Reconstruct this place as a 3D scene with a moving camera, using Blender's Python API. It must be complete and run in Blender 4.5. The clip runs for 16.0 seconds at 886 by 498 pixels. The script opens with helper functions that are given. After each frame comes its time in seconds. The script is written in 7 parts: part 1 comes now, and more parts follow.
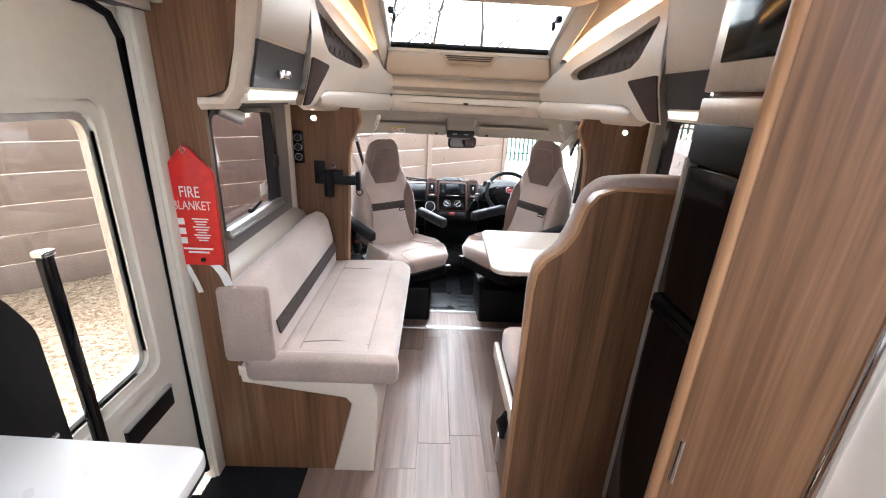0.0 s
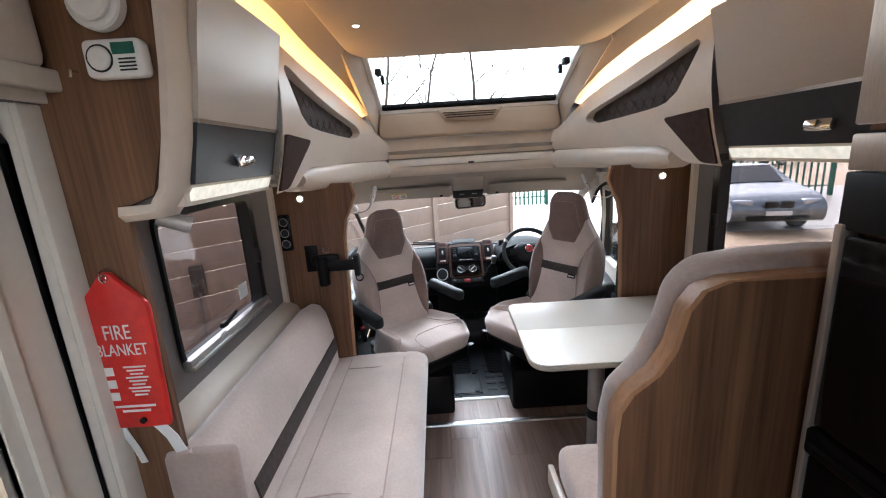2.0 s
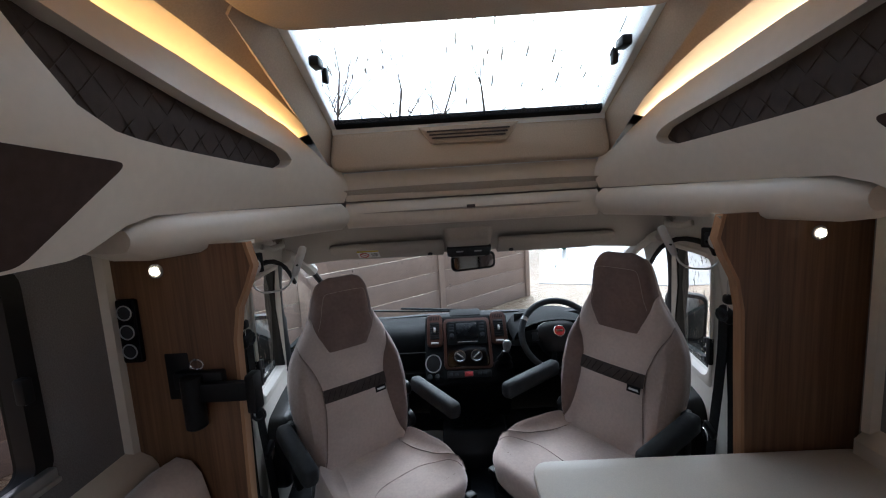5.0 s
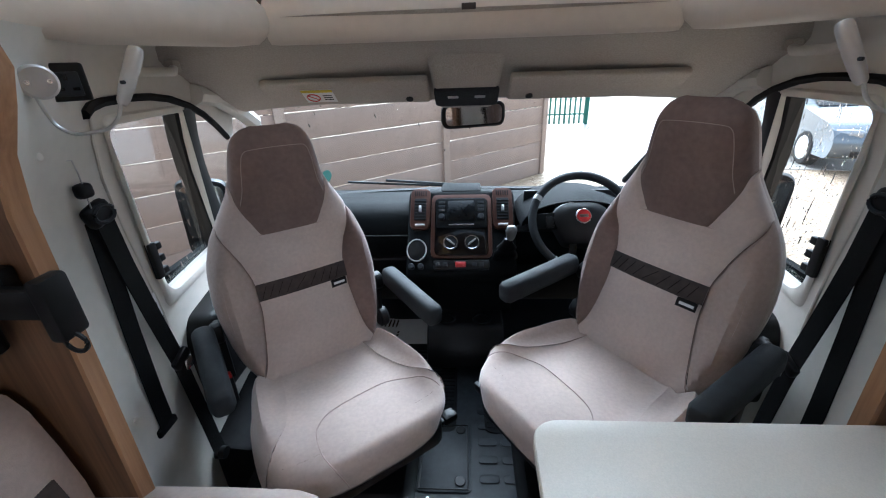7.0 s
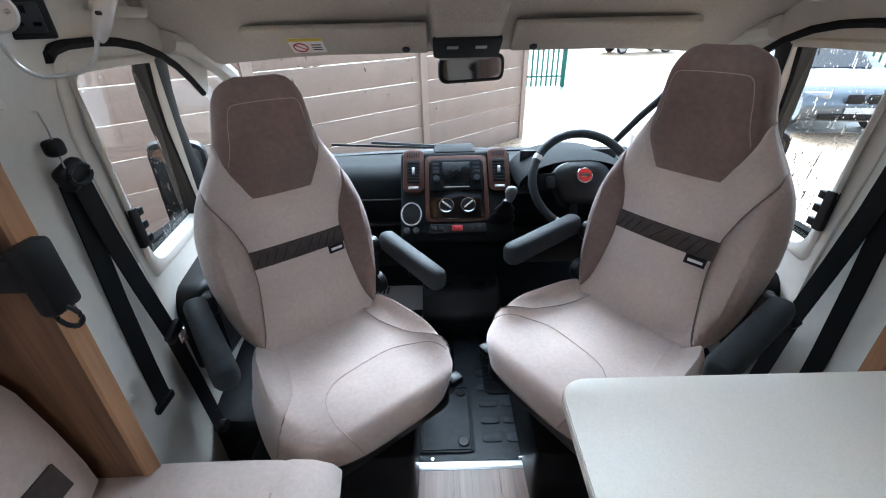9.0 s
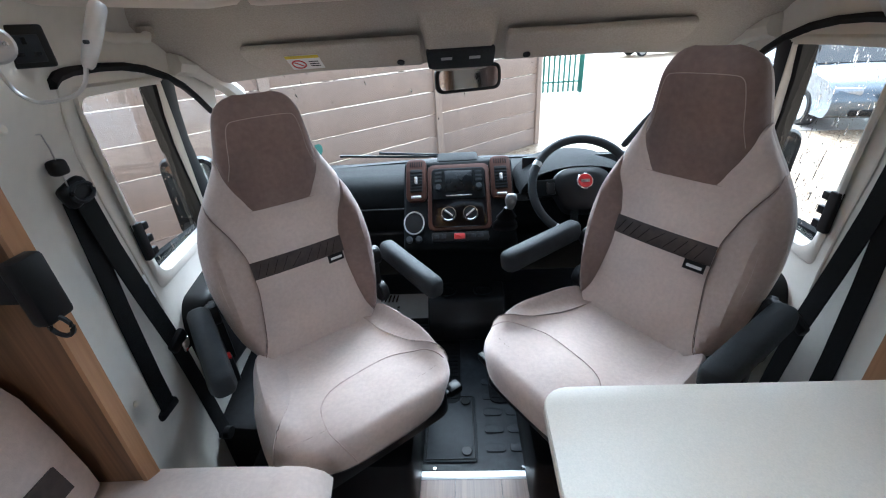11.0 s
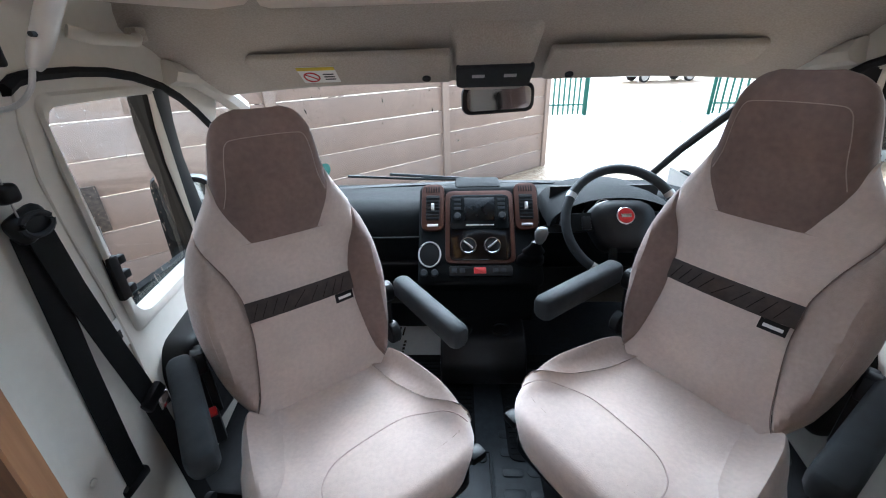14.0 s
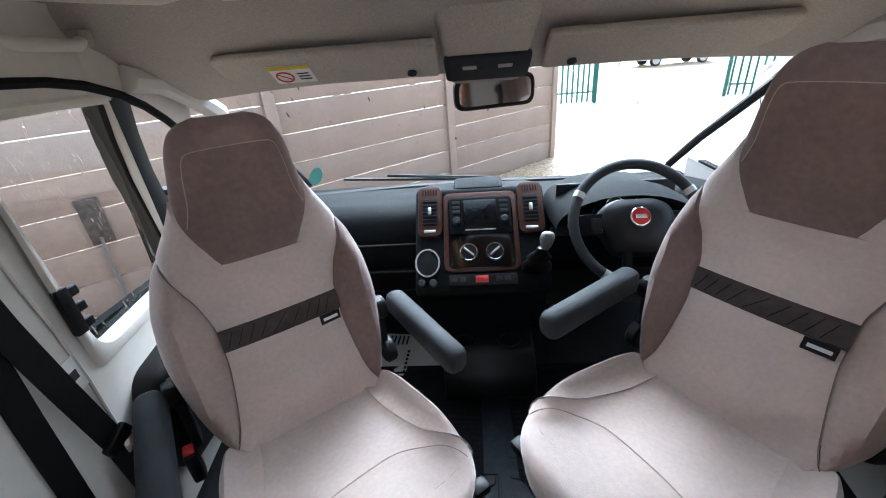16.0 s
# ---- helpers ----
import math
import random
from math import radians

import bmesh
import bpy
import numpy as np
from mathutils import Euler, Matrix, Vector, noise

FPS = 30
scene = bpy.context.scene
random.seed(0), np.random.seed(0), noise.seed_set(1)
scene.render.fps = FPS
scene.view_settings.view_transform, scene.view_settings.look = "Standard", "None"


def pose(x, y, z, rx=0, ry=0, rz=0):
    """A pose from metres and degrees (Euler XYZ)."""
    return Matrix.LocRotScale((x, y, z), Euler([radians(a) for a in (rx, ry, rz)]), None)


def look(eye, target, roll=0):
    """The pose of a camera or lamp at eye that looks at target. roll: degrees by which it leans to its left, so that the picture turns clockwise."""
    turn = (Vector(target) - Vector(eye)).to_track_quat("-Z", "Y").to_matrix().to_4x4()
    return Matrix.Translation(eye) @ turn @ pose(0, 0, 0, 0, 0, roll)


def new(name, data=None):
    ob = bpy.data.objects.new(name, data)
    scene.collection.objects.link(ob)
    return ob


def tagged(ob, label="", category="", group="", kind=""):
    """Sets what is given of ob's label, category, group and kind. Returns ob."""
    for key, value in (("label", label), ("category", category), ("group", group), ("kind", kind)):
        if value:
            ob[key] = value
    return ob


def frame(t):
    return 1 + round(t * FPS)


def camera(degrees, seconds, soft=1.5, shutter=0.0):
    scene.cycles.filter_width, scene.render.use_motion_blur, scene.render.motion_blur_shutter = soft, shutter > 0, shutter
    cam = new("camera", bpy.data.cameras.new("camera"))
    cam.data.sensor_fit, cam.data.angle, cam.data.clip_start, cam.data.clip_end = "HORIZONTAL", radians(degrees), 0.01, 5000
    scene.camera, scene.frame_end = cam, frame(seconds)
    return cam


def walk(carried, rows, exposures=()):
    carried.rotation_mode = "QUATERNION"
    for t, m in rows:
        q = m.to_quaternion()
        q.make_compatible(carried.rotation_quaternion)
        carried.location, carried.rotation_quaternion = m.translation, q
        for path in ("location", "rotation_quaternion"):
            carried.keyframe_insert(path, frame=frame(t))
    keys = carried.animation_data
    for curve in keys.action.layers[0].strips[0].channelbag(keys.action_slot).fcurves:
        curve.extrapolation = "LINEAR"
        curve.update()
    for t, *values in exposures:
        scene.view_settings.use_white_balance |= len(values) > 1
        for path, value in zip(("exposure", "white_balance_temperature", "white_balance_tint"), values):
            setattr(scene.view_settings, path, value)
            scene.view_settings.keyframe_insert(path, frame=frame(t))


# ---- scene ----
cam = camera(94.9, 16.0, soft=1.1)
PATH = [
    (0, (-0.212, 0.612, 1.539), (-0.15, 2.49, 0.853), 2.9),
    (0.5, (-0.177, 0.629, 1.541), (-0.117, 2.508, 0.857), 0.8),
    (1, (-0.177, 0.691, 1.553), (-0.185, 2.578, 0.889), 0.2),
    (1.5, (-0.208, 0.857, 1.566), (-0.199, 2.772, 0.991), -0.8),
    (2, (-0.222, 1.029, 1.586), (-0.216, 2.976, 1.129), -3.6),
    (2.5, (-0.202, 1.199, 1.598), (-0.414, 3.146, 1.195), -3.4),
    (3, (-0.171, 1.361, 1.604), (-0.412, 3.318, 1.271), -1.2),
    (3.2, (-0.202, 1.418, 1.596), (-0.418, 3.386, 1.313), -0.3),
    (5.5, (-0.07, 2.123, 1.544), (-0.064, 4.106, 1.288), -3.8),
    (6, (-0.117, 2.278, 1.458), (-0.028, 4.192, 0.882), -1.6),
    (6.5, (-0.048, 2.424, 1.422), (-0.084, 4.3, 0.728), -1.4),
    (7, (-0.011, 2.503, 1.397), (-0.127, 4.319, 0.566), -1.9),
    (7.5, (-0.027, 2.522, 1.385), (-0.178, 4.313, 0.508), -2.7),
    (8, (-0.072, 2.535, 1.38), (-0.167, 4.299, 0.443), -2.8),
    (8.5, (-0.104, 2.539, 1.371), (-0.171, 4.287, 0.401), -1.9),
    (9, (-0.101, 2.536, 1.364), (-0.099, 4.282, 0.388), -1.4),
    (11.5, (-0.008, 2.526, 1.367), (-0.153, 4.305, 0.466), -4.3),
    (12, (-0.003, 2.512, 1.373), (-0.194, 4.308, 0.514), -4.5),
    (12.5, (-0.011, 2.51, 1.374), (-0.234, 4.303, 0.518), -4.8),
    (13, (-0.008, 2.537, 1.363), (-0.195, 4.315, 0.467), -4.1),
    (13.5, (-0.04, 2.626, 1.351), (-0.117, 4.404, 0.439), -1.9),
    (14, (-0.107, 2.709, 1.352), (-0.197, 4.51, 0.487), -1.9),
    (14.5, (-0.143, 2.726, 1.358), (-0.297, 4.539, 0.529), -1.6),
    (15, (-0.122, 2.744, 1.35), (-0.154, 4.549, 0.49), -1.8),
    (15.5, (-0.077, 2.77, 1.338), (-0.013, 4.556, 0.441), -1.6),
    (16, (-0.062, 2.835, 1.344), (-0.213, 4.621, 0.456), -4.6),
]
EXPOSURES = [(0.0, 3.15, 5700, 9), (0.5, 2.92, 5620, 8), (1.0, 2.8, 5550, 8), (2.0, 2.52, 5450, 8), (3.0, 2.28, 5300, 7), (5.5, 1.3, 5200, 6), (6.0, 1.95, 5100, 4), (7.0, 2.28, 5030, 3), (8.0, 2.5, 5030, 2), (9.0, 2.58, 5030, 2), (16.0, 2.56, 5130, 4)]
walk(cam, [(t, look(eye, target, roll)) for t, eye, target, roll in PATH], EXPOSURES)
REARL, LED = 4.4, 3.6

# ---- world, sun, exposure ----
world = bpy.data.worlds.new("world")
scene.world = world
world.use_nodes = True
wn = world.node_tree
sky = wn.nodes.new("ShaderNodeTexSky")
sky.sky_type, sky.sun_disc = "NISHITA", False
sky.sun_elevation, sky.sun_rotation = radians(42), radians(2)
sky.air_density, sky.dust_density, sky.ozone_density = 1.0, 6.0, 1.0
hsv = wn.nodes.new("ShaderNodeHueSaturation")
hsv.inputs["Saturation"].default_value = 0.25
wn.links.new(sky.outputs[0], hsv.inputs["Color"])
wn.links.new(hsv.outputs[0], wn.nodes["Background"].inputs[0])
wn.nodes["Background"].inputs[1].default_value = 0.15

sun_data = bpy.data.lights.new("sun", "SUN")
sun_data.energy, sun_data.angle, sun_data.color = 0.4, radians(60), (1, 0.97, 0.93)
sun = new("sun", sun_data)
sun.matrix_world = look((1.5, 43, 39), (0, 0, 0))


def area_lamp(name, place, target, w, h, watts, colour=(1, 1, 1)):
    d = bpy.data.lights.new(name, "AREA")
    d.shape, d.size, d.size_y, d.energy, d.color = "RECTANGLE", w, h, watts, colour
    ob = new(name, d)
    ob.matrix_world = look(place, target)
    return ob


# added fill lamp behind the camera, brightens the dark rear end
area_lamp("rear_fill_lamp", (0, 0.225, 2.16), (0, 0.225, 0.0), 0.78, 0.66, REARL, (0.97, 0.98, 1))


# ---- materials ----
def material(name, colour, rough=0.5, metal=0.0, grain=0.06, scale=40.0, stretch=(1, 1, 1), bump=0.0, bump_scale=300.0,
             stain=0.06, sheen=0.0, coat=0.0, emit=None, spec=0.5, dark=None):
    m = bpy.data.materials.new(name)
    m.use_nodes = True
    nt = m.node_tree
    b = nt.nodes["Principled BSDF"]
    b.inputs["Roughness"].default_value, b.inputs["Metallic"].default_value = rough, metal
    b.inputs["Sheen Weight"].default_value, b.inputs["Coat Weight"].default_value = sheen, coat
    b.inputs["Sheen Roughness"].default_value = 0.4
    b.inputs["Specular IOR Level"].default_value = spec
    tc = nt.nodes.new("ShaderNodeTexCoord")
    mp = nt.nodes.new("ShaderNodeMapping")
    mp.inputs["Scale"].default_value = stretch
    nt.links.new(tc.outputs["Object"], mp.inputs["Vector"])
    fine = nt.nodes.new("ShaderNodeTexNoise")
    fine.inputs["Scale"].default_value, fine.inputs["Detail"].default_value = scale, 6
    wide = nt.nodes.new("ShaderNodeTexNoise")
    wide.inputs["Scale"].default_value, wide.inputs["Detail"].default_value = 4.0, 3
    nt.links.new(mp.outputs[0], fine.inputs["Vector"])
    nt.links.new(mp.outputs[0], wide.inputs["Vector"])
    c = Vector(colour)
    lo = Vector(dark) if dark else c * (1 - 4 * grain)
    mix = nt.nodes.new("ShaderNodeMix")
    mix.data_type = "RGBA"
    ramp = nt.nodes.new("ShaderNodeMapRange")
    ramp.inputs["From Min"].default_value, ramp.inputs["From Max"].default_value = 0.3, 0.7
    nt.links.new(fine.outputs["Fac"], ramp.inputs["Value"])
    nt.links.new(ramp.outputs[0], mix.inputs["Factor"])
    hi = c * (1 + grain)
    mix.inputs["A"].default_value, mix.inputs["B"].default_value = (*lo, 1), (*hi, 1)
    mul = nt.nodes.new("ShaderNodeMix")
    mul.data_type, mul.blend_type = "RGBA", "MULTIPLY"
    mul.inputs["Factor"].default_value = 1
    nt.links.new(mix.outputs["Result"], mul.inputs["A"])
    r2 = nt.nodes.new("ShaderNodeMapRange")
    r2.inputs["From Min"].default_value, r2.inputs["From Max"].default_value = 0.3, 0.7
    r2.inputs["To Min"].default_value, r2.inputs["To Max"].default_value = 1 - 2 * stain, 1 + stain * 0.3
    nt.links.new(wide.outputs["Fac"], r2.inputs["Value"])
    nt.links.new(r2.outputs[0], mul.inputs["B"])
    nt.links.new(mul.outputs["Result"], b.inputs["Base Color"])
    r3 = nt.nodes.new("ShaderNodeMapRange")
    r3.inputs["To Min"].default_value, r3.inputs["To Max"].default_value = max(rough - 0.08, 0.02), min(rough + 0.08, 1)
    nt.links.new(wide.outputs["Fac"], r3.inputs["Value"])
    nt.links.new(r3.outputs[0], b.inputs["Roughness"])
    if bump:
        n = nt.nodes.new("ShaderNodeTexNoise")
        n.inputs["Scale"].default_value, n.inputs["Detail"].default_value = bump_scale, 4
        nt.links.new(mp.outputs[0], n.inputs["Vector"])
        bp = nt.nodes.new("ShaderNodeBump")
        bp.inputs["Strength"].default_value, bp.inputs["Distance"].default_value = bump, 0.002
        nt.links.new(n.outputs["Fac"], bp.inputs["Height"])
        nt.links.new(bp.outputs[0], b.inputs["Normal"])
    if emit:
        b.inputs["Emission Color"].default_value, b.inputs["Emission Strength"].default_value = (*emit[:3], 1), emit[3]
    return m


def wood_material(name, light, dark, axis, rough=0.42):
    """Long grain along one axis: fine pores over broad figure."""
    m = bpy.data.materials.new(name)
    m.use_nodes = True
    nt = m.node_tree
    b = nt.nodes["Principled BSDF"]
    tc = nt.nodes.new("ShaderNodeTexCoord")
    info = nt.nodes.new("ShaderNodeObjectInfo")
    add = nt.nodes.new("ShaderNodeVectorMath")
    nt.links.new(tc.outputs["Object"], add.inputs[0])
    sc = nt.nodes.new("ShaderNodeVectorMath")
    sc.operation = "SCALE"
    sc.inputs[0].default_value = (3.1, 5.7, 2.3)
    nt.links.new(info.outputs["Random"], sc.inputs["Scale"])
    nt.links.new(sc.outputs[0], add.inputs[1])

    def noise_along(across, along, detail, distort=0.0):
        mp = nt.nodes.new("ShaderNodeMapping")
        mp.inputs["Scale"].default_value = [along if "xyz"[i] == axis else across for i in range(3)]
        nt.links.new(add.outputs[0], mp.inputs["Vector"])
        n = nt.nodes.new("ShaderNodeTexNoise")
        n.inputs["Scale"].default_value, n.inputs["Detail"].default_value, n.inputs["Distortion"].default_value = 1.0, detail, distort
        nt.links.new(mp.outputs[0], n.inputs["Vector"])
        return n.outputs["Fac"]

    broad, fine, band = noise_along(9, 0.7, 3, 1.2), noise_along(160, 4, 4), noise_along(40, 1.3, 4, 0.6)
    mixf = nt.nodes.new("ShaderNodeMix")
    mixf.inputs["Factor"].default_value = 0.55
    nt.links.new(broad, mixf.inputs["A"])
    nt.links.new(band, mixf.inputs["B"])
    mix2 = nt.nodes.new("ShaderNodeMix")
    mix2.inputs["Factor"].default_value = 0.3
    nt.links.new(mixf.outputs["Result"], mix2.inputs["A"])
    nt.links.new(fine, mix2.inputs["B"])
    ramp = nt.nodes.new("ShaderNodeValToRGB")
    ramp.color_ramp.elements[0].position, ramp.color_ramp.elements[1].position = 0.36, 0.62
    ramp.color_ramp.elements[0].color, ramp.color_ramp.elements[1].color = (*dark, 1), (*light, 1)
    nt.links.new(mix2.outputs["Result"], ramp.inputs[0])
    nt.links.new(ramp.outputs[0], b.inputs["Base Color"])
    b.inputs["Roughness"].default_value = rough
    bp = nt.nodes.new("ShaderNodeBump")
    bp.inputs["Strength"].default_value, bp.inputs["Distance"].default_value = 0.15, 0.001
    nt.links.new(fine, bp.inputs["Height"])
    nt.links.new(bp.outputs[0], b.inputs["Normal"])
    return m


def glass_material(name, tint=(1, 1, 1), rough=0.0):
    m = bpy.data.materials.new(name)
    m.use_nodes = True
    nt = m.node_tree
    nt.nodes.remove(nt.nodes["Principled BSDF"])
    out = nt.nodes["Material Output"]
    tr, gl = nt.nodes.new("ShaderNodeBsdfTransparent"), nt.nodes.new("ShaderNodeBsdfGlossy")
    tr.inputs[0].default_value = (*tint, 1)
    gl.inputs["Roughness"].default_value = rough
    fr, mx = nt.nodes.new("ShaderNodeLayerWeight"), nt.nodes.new("ShaderNodeMixShader")
    fr.inputs[0].default_value = 0.5
    pw, sc = nt.nodes.new("ShaderNodeMath"), nt.nodes.new("ShaderNodeMath")
    pw.operation, pw.inputs[1].default_value = "POWER", 4.0
    sc.operation, sc.inputs[1].default_value, sc.inputs[2].default_value = "MULTIPLY_ADD", 0.55, 0.045
    nt.links.new(fr.outputs["Facing"], pw.inputs[0])
    nt.links.new(pw.outputs[0], sc.inputs[0])
    nt.links.new(sc.outputs[0], mx.inputs[0])
    nt.links.new(tr.outputs[0], mx.inputs[1])
    nt.links.new(gl.outputs[0], mx.inputs[2])
    nt.links.new(mx.outputs[0], out.inputs["Surface"])
    return m


WOOD = wood_material("walnut_panel", (0.205, 0.104, 0.050), (0.070, 0.033, 0.016), "z")
WOODH = wood_material("walnut_panel_level", (0.205, 0.104, 0.050), (0.070, 0.033, 0.016), "y")
EDGE = wood_material("edging", (0.40, 0.22, 0.11), (0.26, 0.13, 0.06), "z")
PLANK = wood_material("vinyl_plank", (0.26, 0.175, 0.135), (0.14, 0.09, 0.068), "y", 0.42)
CREAM = material("cream_moulding", (0.66, 0.585, 0.50), 0.38, grain=0.01, stain=0.02, bump=0.05, bump_scale=500)
TAN = material("tan_lining", (0.50, 0.40, 0.30), 0.75, grain=0.03, scale=200, stain=0.03, bump=0.15, bump_scale=600)
LOCKER = material("locker_champagne", (0.52, 0.46, 0.40), 0.34, grain=0.03, scale=400, stain=0.02, metal=0.15)
TRIMW = material("cab_trim", (0.62, 0.59, 0.53), 0.6, grain=0.01, stain=0.03, bump=0.12, bump_scale=700)
HEADL = material("headliner_cloth", (0.46, 0.415, 0.36), 0.9, grain=0.05, scale=250, stain=0.04, bump=0.3, bump_scale=700)
DOORP = material("door_plastic", (0.70, 0.655, 0.57), 0.35, grain=0.01, stain=0.02)
SUEDE = material("suede_light", (0.60, 0.495, 0.44), 0.9, grain=0.022, scale=90, stain=0.10, sheen=0.5, bump=0.35, bump_scale=420)
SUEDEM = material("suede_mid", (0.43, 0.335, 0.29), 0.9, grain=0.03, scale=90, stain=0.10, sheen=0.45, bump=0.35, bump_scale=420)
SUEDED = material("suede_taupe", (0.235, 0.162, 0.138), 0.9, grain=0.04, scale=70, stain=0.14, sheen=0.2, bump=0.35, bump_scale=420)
BAND = material("brown_band", (0.055, 0.038, 0.032), 0.7, grain=0.1, bump=0.4, bump_scale=250)
QUILT = material("quilted_brown", (0.052, 0.034, 0.028), 0.8, grain=0.06, sheen=0.15, bump=0.3, bump_scale=300)
FABRICB = material("brown_fabric_panel", (0.060, 0.036, 0.029), 0.85, spec=0.15, grain=0.05, sheen=0.0, bump=0.3, bump_scale=500)
STITCH = material("stitching", (0.50, 0.40, 0.36), 0.8)
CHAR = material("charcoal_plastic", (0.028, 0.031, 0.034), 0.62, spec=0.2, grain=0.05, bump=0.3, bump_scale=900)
DASH = material("dash_plastic", (0.007, 0.008, 0.0085), 0.72, spec=0.07, grain=0.05, bump=0.25, bump_scale=900)
BLACK = material("black_plastic", (0.006, 0.006, 0.0065), 0.45, spec=0.25, grain=0.05)
GLOSSB = material("gloss_black", (0.004, 0.004, 0.005), 0.10, spec=0.3, grain=0.02, stain=0.02)
RUBBER = material("rubber", (0.009, 0.009, 0.01), 0.8, spec=0.2, grain=0.1)
WEB = material("belt_webbing", (0.007, 0.007, 0.0075), 0.75, spec=0.2, grain=0.1, stretch=(1, 1, 12), scale=200, bump=0.3, bump_scale=500)
GREYP = material("grey_locker_panel", (0.04, 0.04, 0.043), 0.3, spec=0.3, grain=0.04, stain=0.03)
WALLF = material("grey_wall_fabric", (0.21, 0.195, 0.195), 0.85, grain=0.08, scale=300, stain=0.03, bump=0.3, bump_scale=600)
CHROME = material("chrome", (0.75, 0.75, 0.75), 0.12, 1.0, grain=0.01, stain=0.01)
ALU = material("aluminium", (0.62, 0.62, 0.61), 0.35, 1.0, grain=0.03, stain=0.05)
SATIN = material("satin_silver", (0.55, 0.54, 0.53), 0.4, 0.6, grain=0.02)
GREYS = material("grey_satin_plastic", (0.20, 0.20, 0.20), 0.35, 0.2, grain=0.02)
STEELW = material("brushed_panel", (0.55, 0.48, 0.41), 0.35, 0.5, grain=0.03, stretch=(1, 8, 1))
LAMI = material("table_laminate", (0.70, 0.65, 0.575), 0.38, grain=0.022, scale=380, stain=0.015)
LAMIE = material("table_edging", (0.62, 0.56, 0.47), 0.4, grain=0.02)
WORKT = material("worktop_laminate", (0.76, 0.74, 0.72), 0.3, grain=0.02, scale=500, stain=0.01)
COPPER = material("bronze_trim", (0.085, 0.038, 0.026), 0.32, 0.5, grain=0.05)
RED = material("red_vinyl", (0.62, 0.02, 0.015), 0.35, grain=0.04, stain=0.06, bump=0.1, bump_scale=60)
REDP = material("red_plastic", (0.5, 0.02, 0.02), 0.35)
WHITEP = material("white_plastic", (0.78, 0.77, 0.74), 0.4, grain=0.01, stain=0.02)
PAPER = material("paper", (0.75, 0.75, 0.73), 0.7, grain=0.01)
INK = material("ink", (0.02, 0.02, 0.02), 0.7)
YELLOW = material("yellow_print", (0.65, 0.5, 0.02), 0.6)
CABMAT = material("cab_floor_rubber", (0.030, 0.034, 0.039), 0.5, spec=0.3, grain=0.08, stain=0.15, bump=0.3, bump_scale=500)
CONC = material("fence_concrete", (0.33, 0.245, 0.195), 0.8, grain=0.03, scale=25, stain=0.06, bump=0.3, bump_scale=80)
CONCP = material("fence_post_concrete", (0.36, 0.27, 0.215), 0.8, grain=0.03, scale=25, stain=0.06, bump=0.4, bump_scale=80)
GREENM = material("green_steel", (0.02, 0.13, 0.09), 0.4, grain=0.05)
BARK = material("bark", (0.10, 0.08, 0.065), 0.9, grain=0.12, scale=30, bump=0.6, bump_scale=40)
CARB = material("car_paint_blue_grey", (0.15, 0.18, 0.21), 0.25, 0.4, grain=0.02, coat=1.0)
CARW = material("car_paint_white", (0.75, 0.75, 0.75), 0.25, 0.0, grain=0.01, coat=1.0)
CARG = material("car_glass_dark", (0.02, 0.024, 0.026), 0.05)
TYRE = material("tyre", (0.02, 0.02, 0.02), 0.85)
LENSM = material("headlamp_lens", (0.5, 0.52, 0.55), 0.1, 0.5)
ROADM = material("pale_wet_concrete", (0.44, 0.405, 0.36), 0.35, grain=0.05, scale=12, stain=0.1, bump=0.2, bump_scale=60)
LEDW = material("led_warm", (1, 0.8, 0.45), 0.5, emit=(1.0, 0.55, 0.17, LED))
# same warm LED; its washed-out look from this angle is put into the colour
LEDP = material("led_warm_washed_out", (1, 0.88, 0.65), 0.5, emit=(1.0, 0.70, 0.38, LED * 0.95))
LEDS = material("spot_lens", (1, 0.9, 0.7), 0.5, emit=(1.0, 0.78, 0.5, 10))
LEDB = material("strip_diffuser", (0.9, 0.85, 0.75), 0.5, emit=(1.0, 0.88, 0.66, 0.12))
SCREEN = material("screen_glass", (0.006, 0.007, 0.008), 0.25, spec=0.2)
MIRR = material("mirror_glass", (0.55, 0.55, 0.55), 0.02, 1.0, grain=0.0, stain=0.0)
GLASS = glass_material("window_glass", (0.93, 0.95, 0.94))
TINT = glass_material("tinted_acrylic", (0.62, 0.58, 0.57))
DOORG = glass_material("cab_door_glass", (0.84, 0.83, 0.80))
WATER = material("rain_water", (1, 1, 1), 0.02, grain=0.0, stain=0.0)
WATER.node_tree.nodes["Principled BSDF"].inputs["Transmission Weight"].default_value = 1.0
WATER.node_tree.nodes["Principled BSDF"].inputs["IOR"].default_value = 1.33
SHELL = material("shell_white", (0.72, 0.72, 0.70), 0.4)


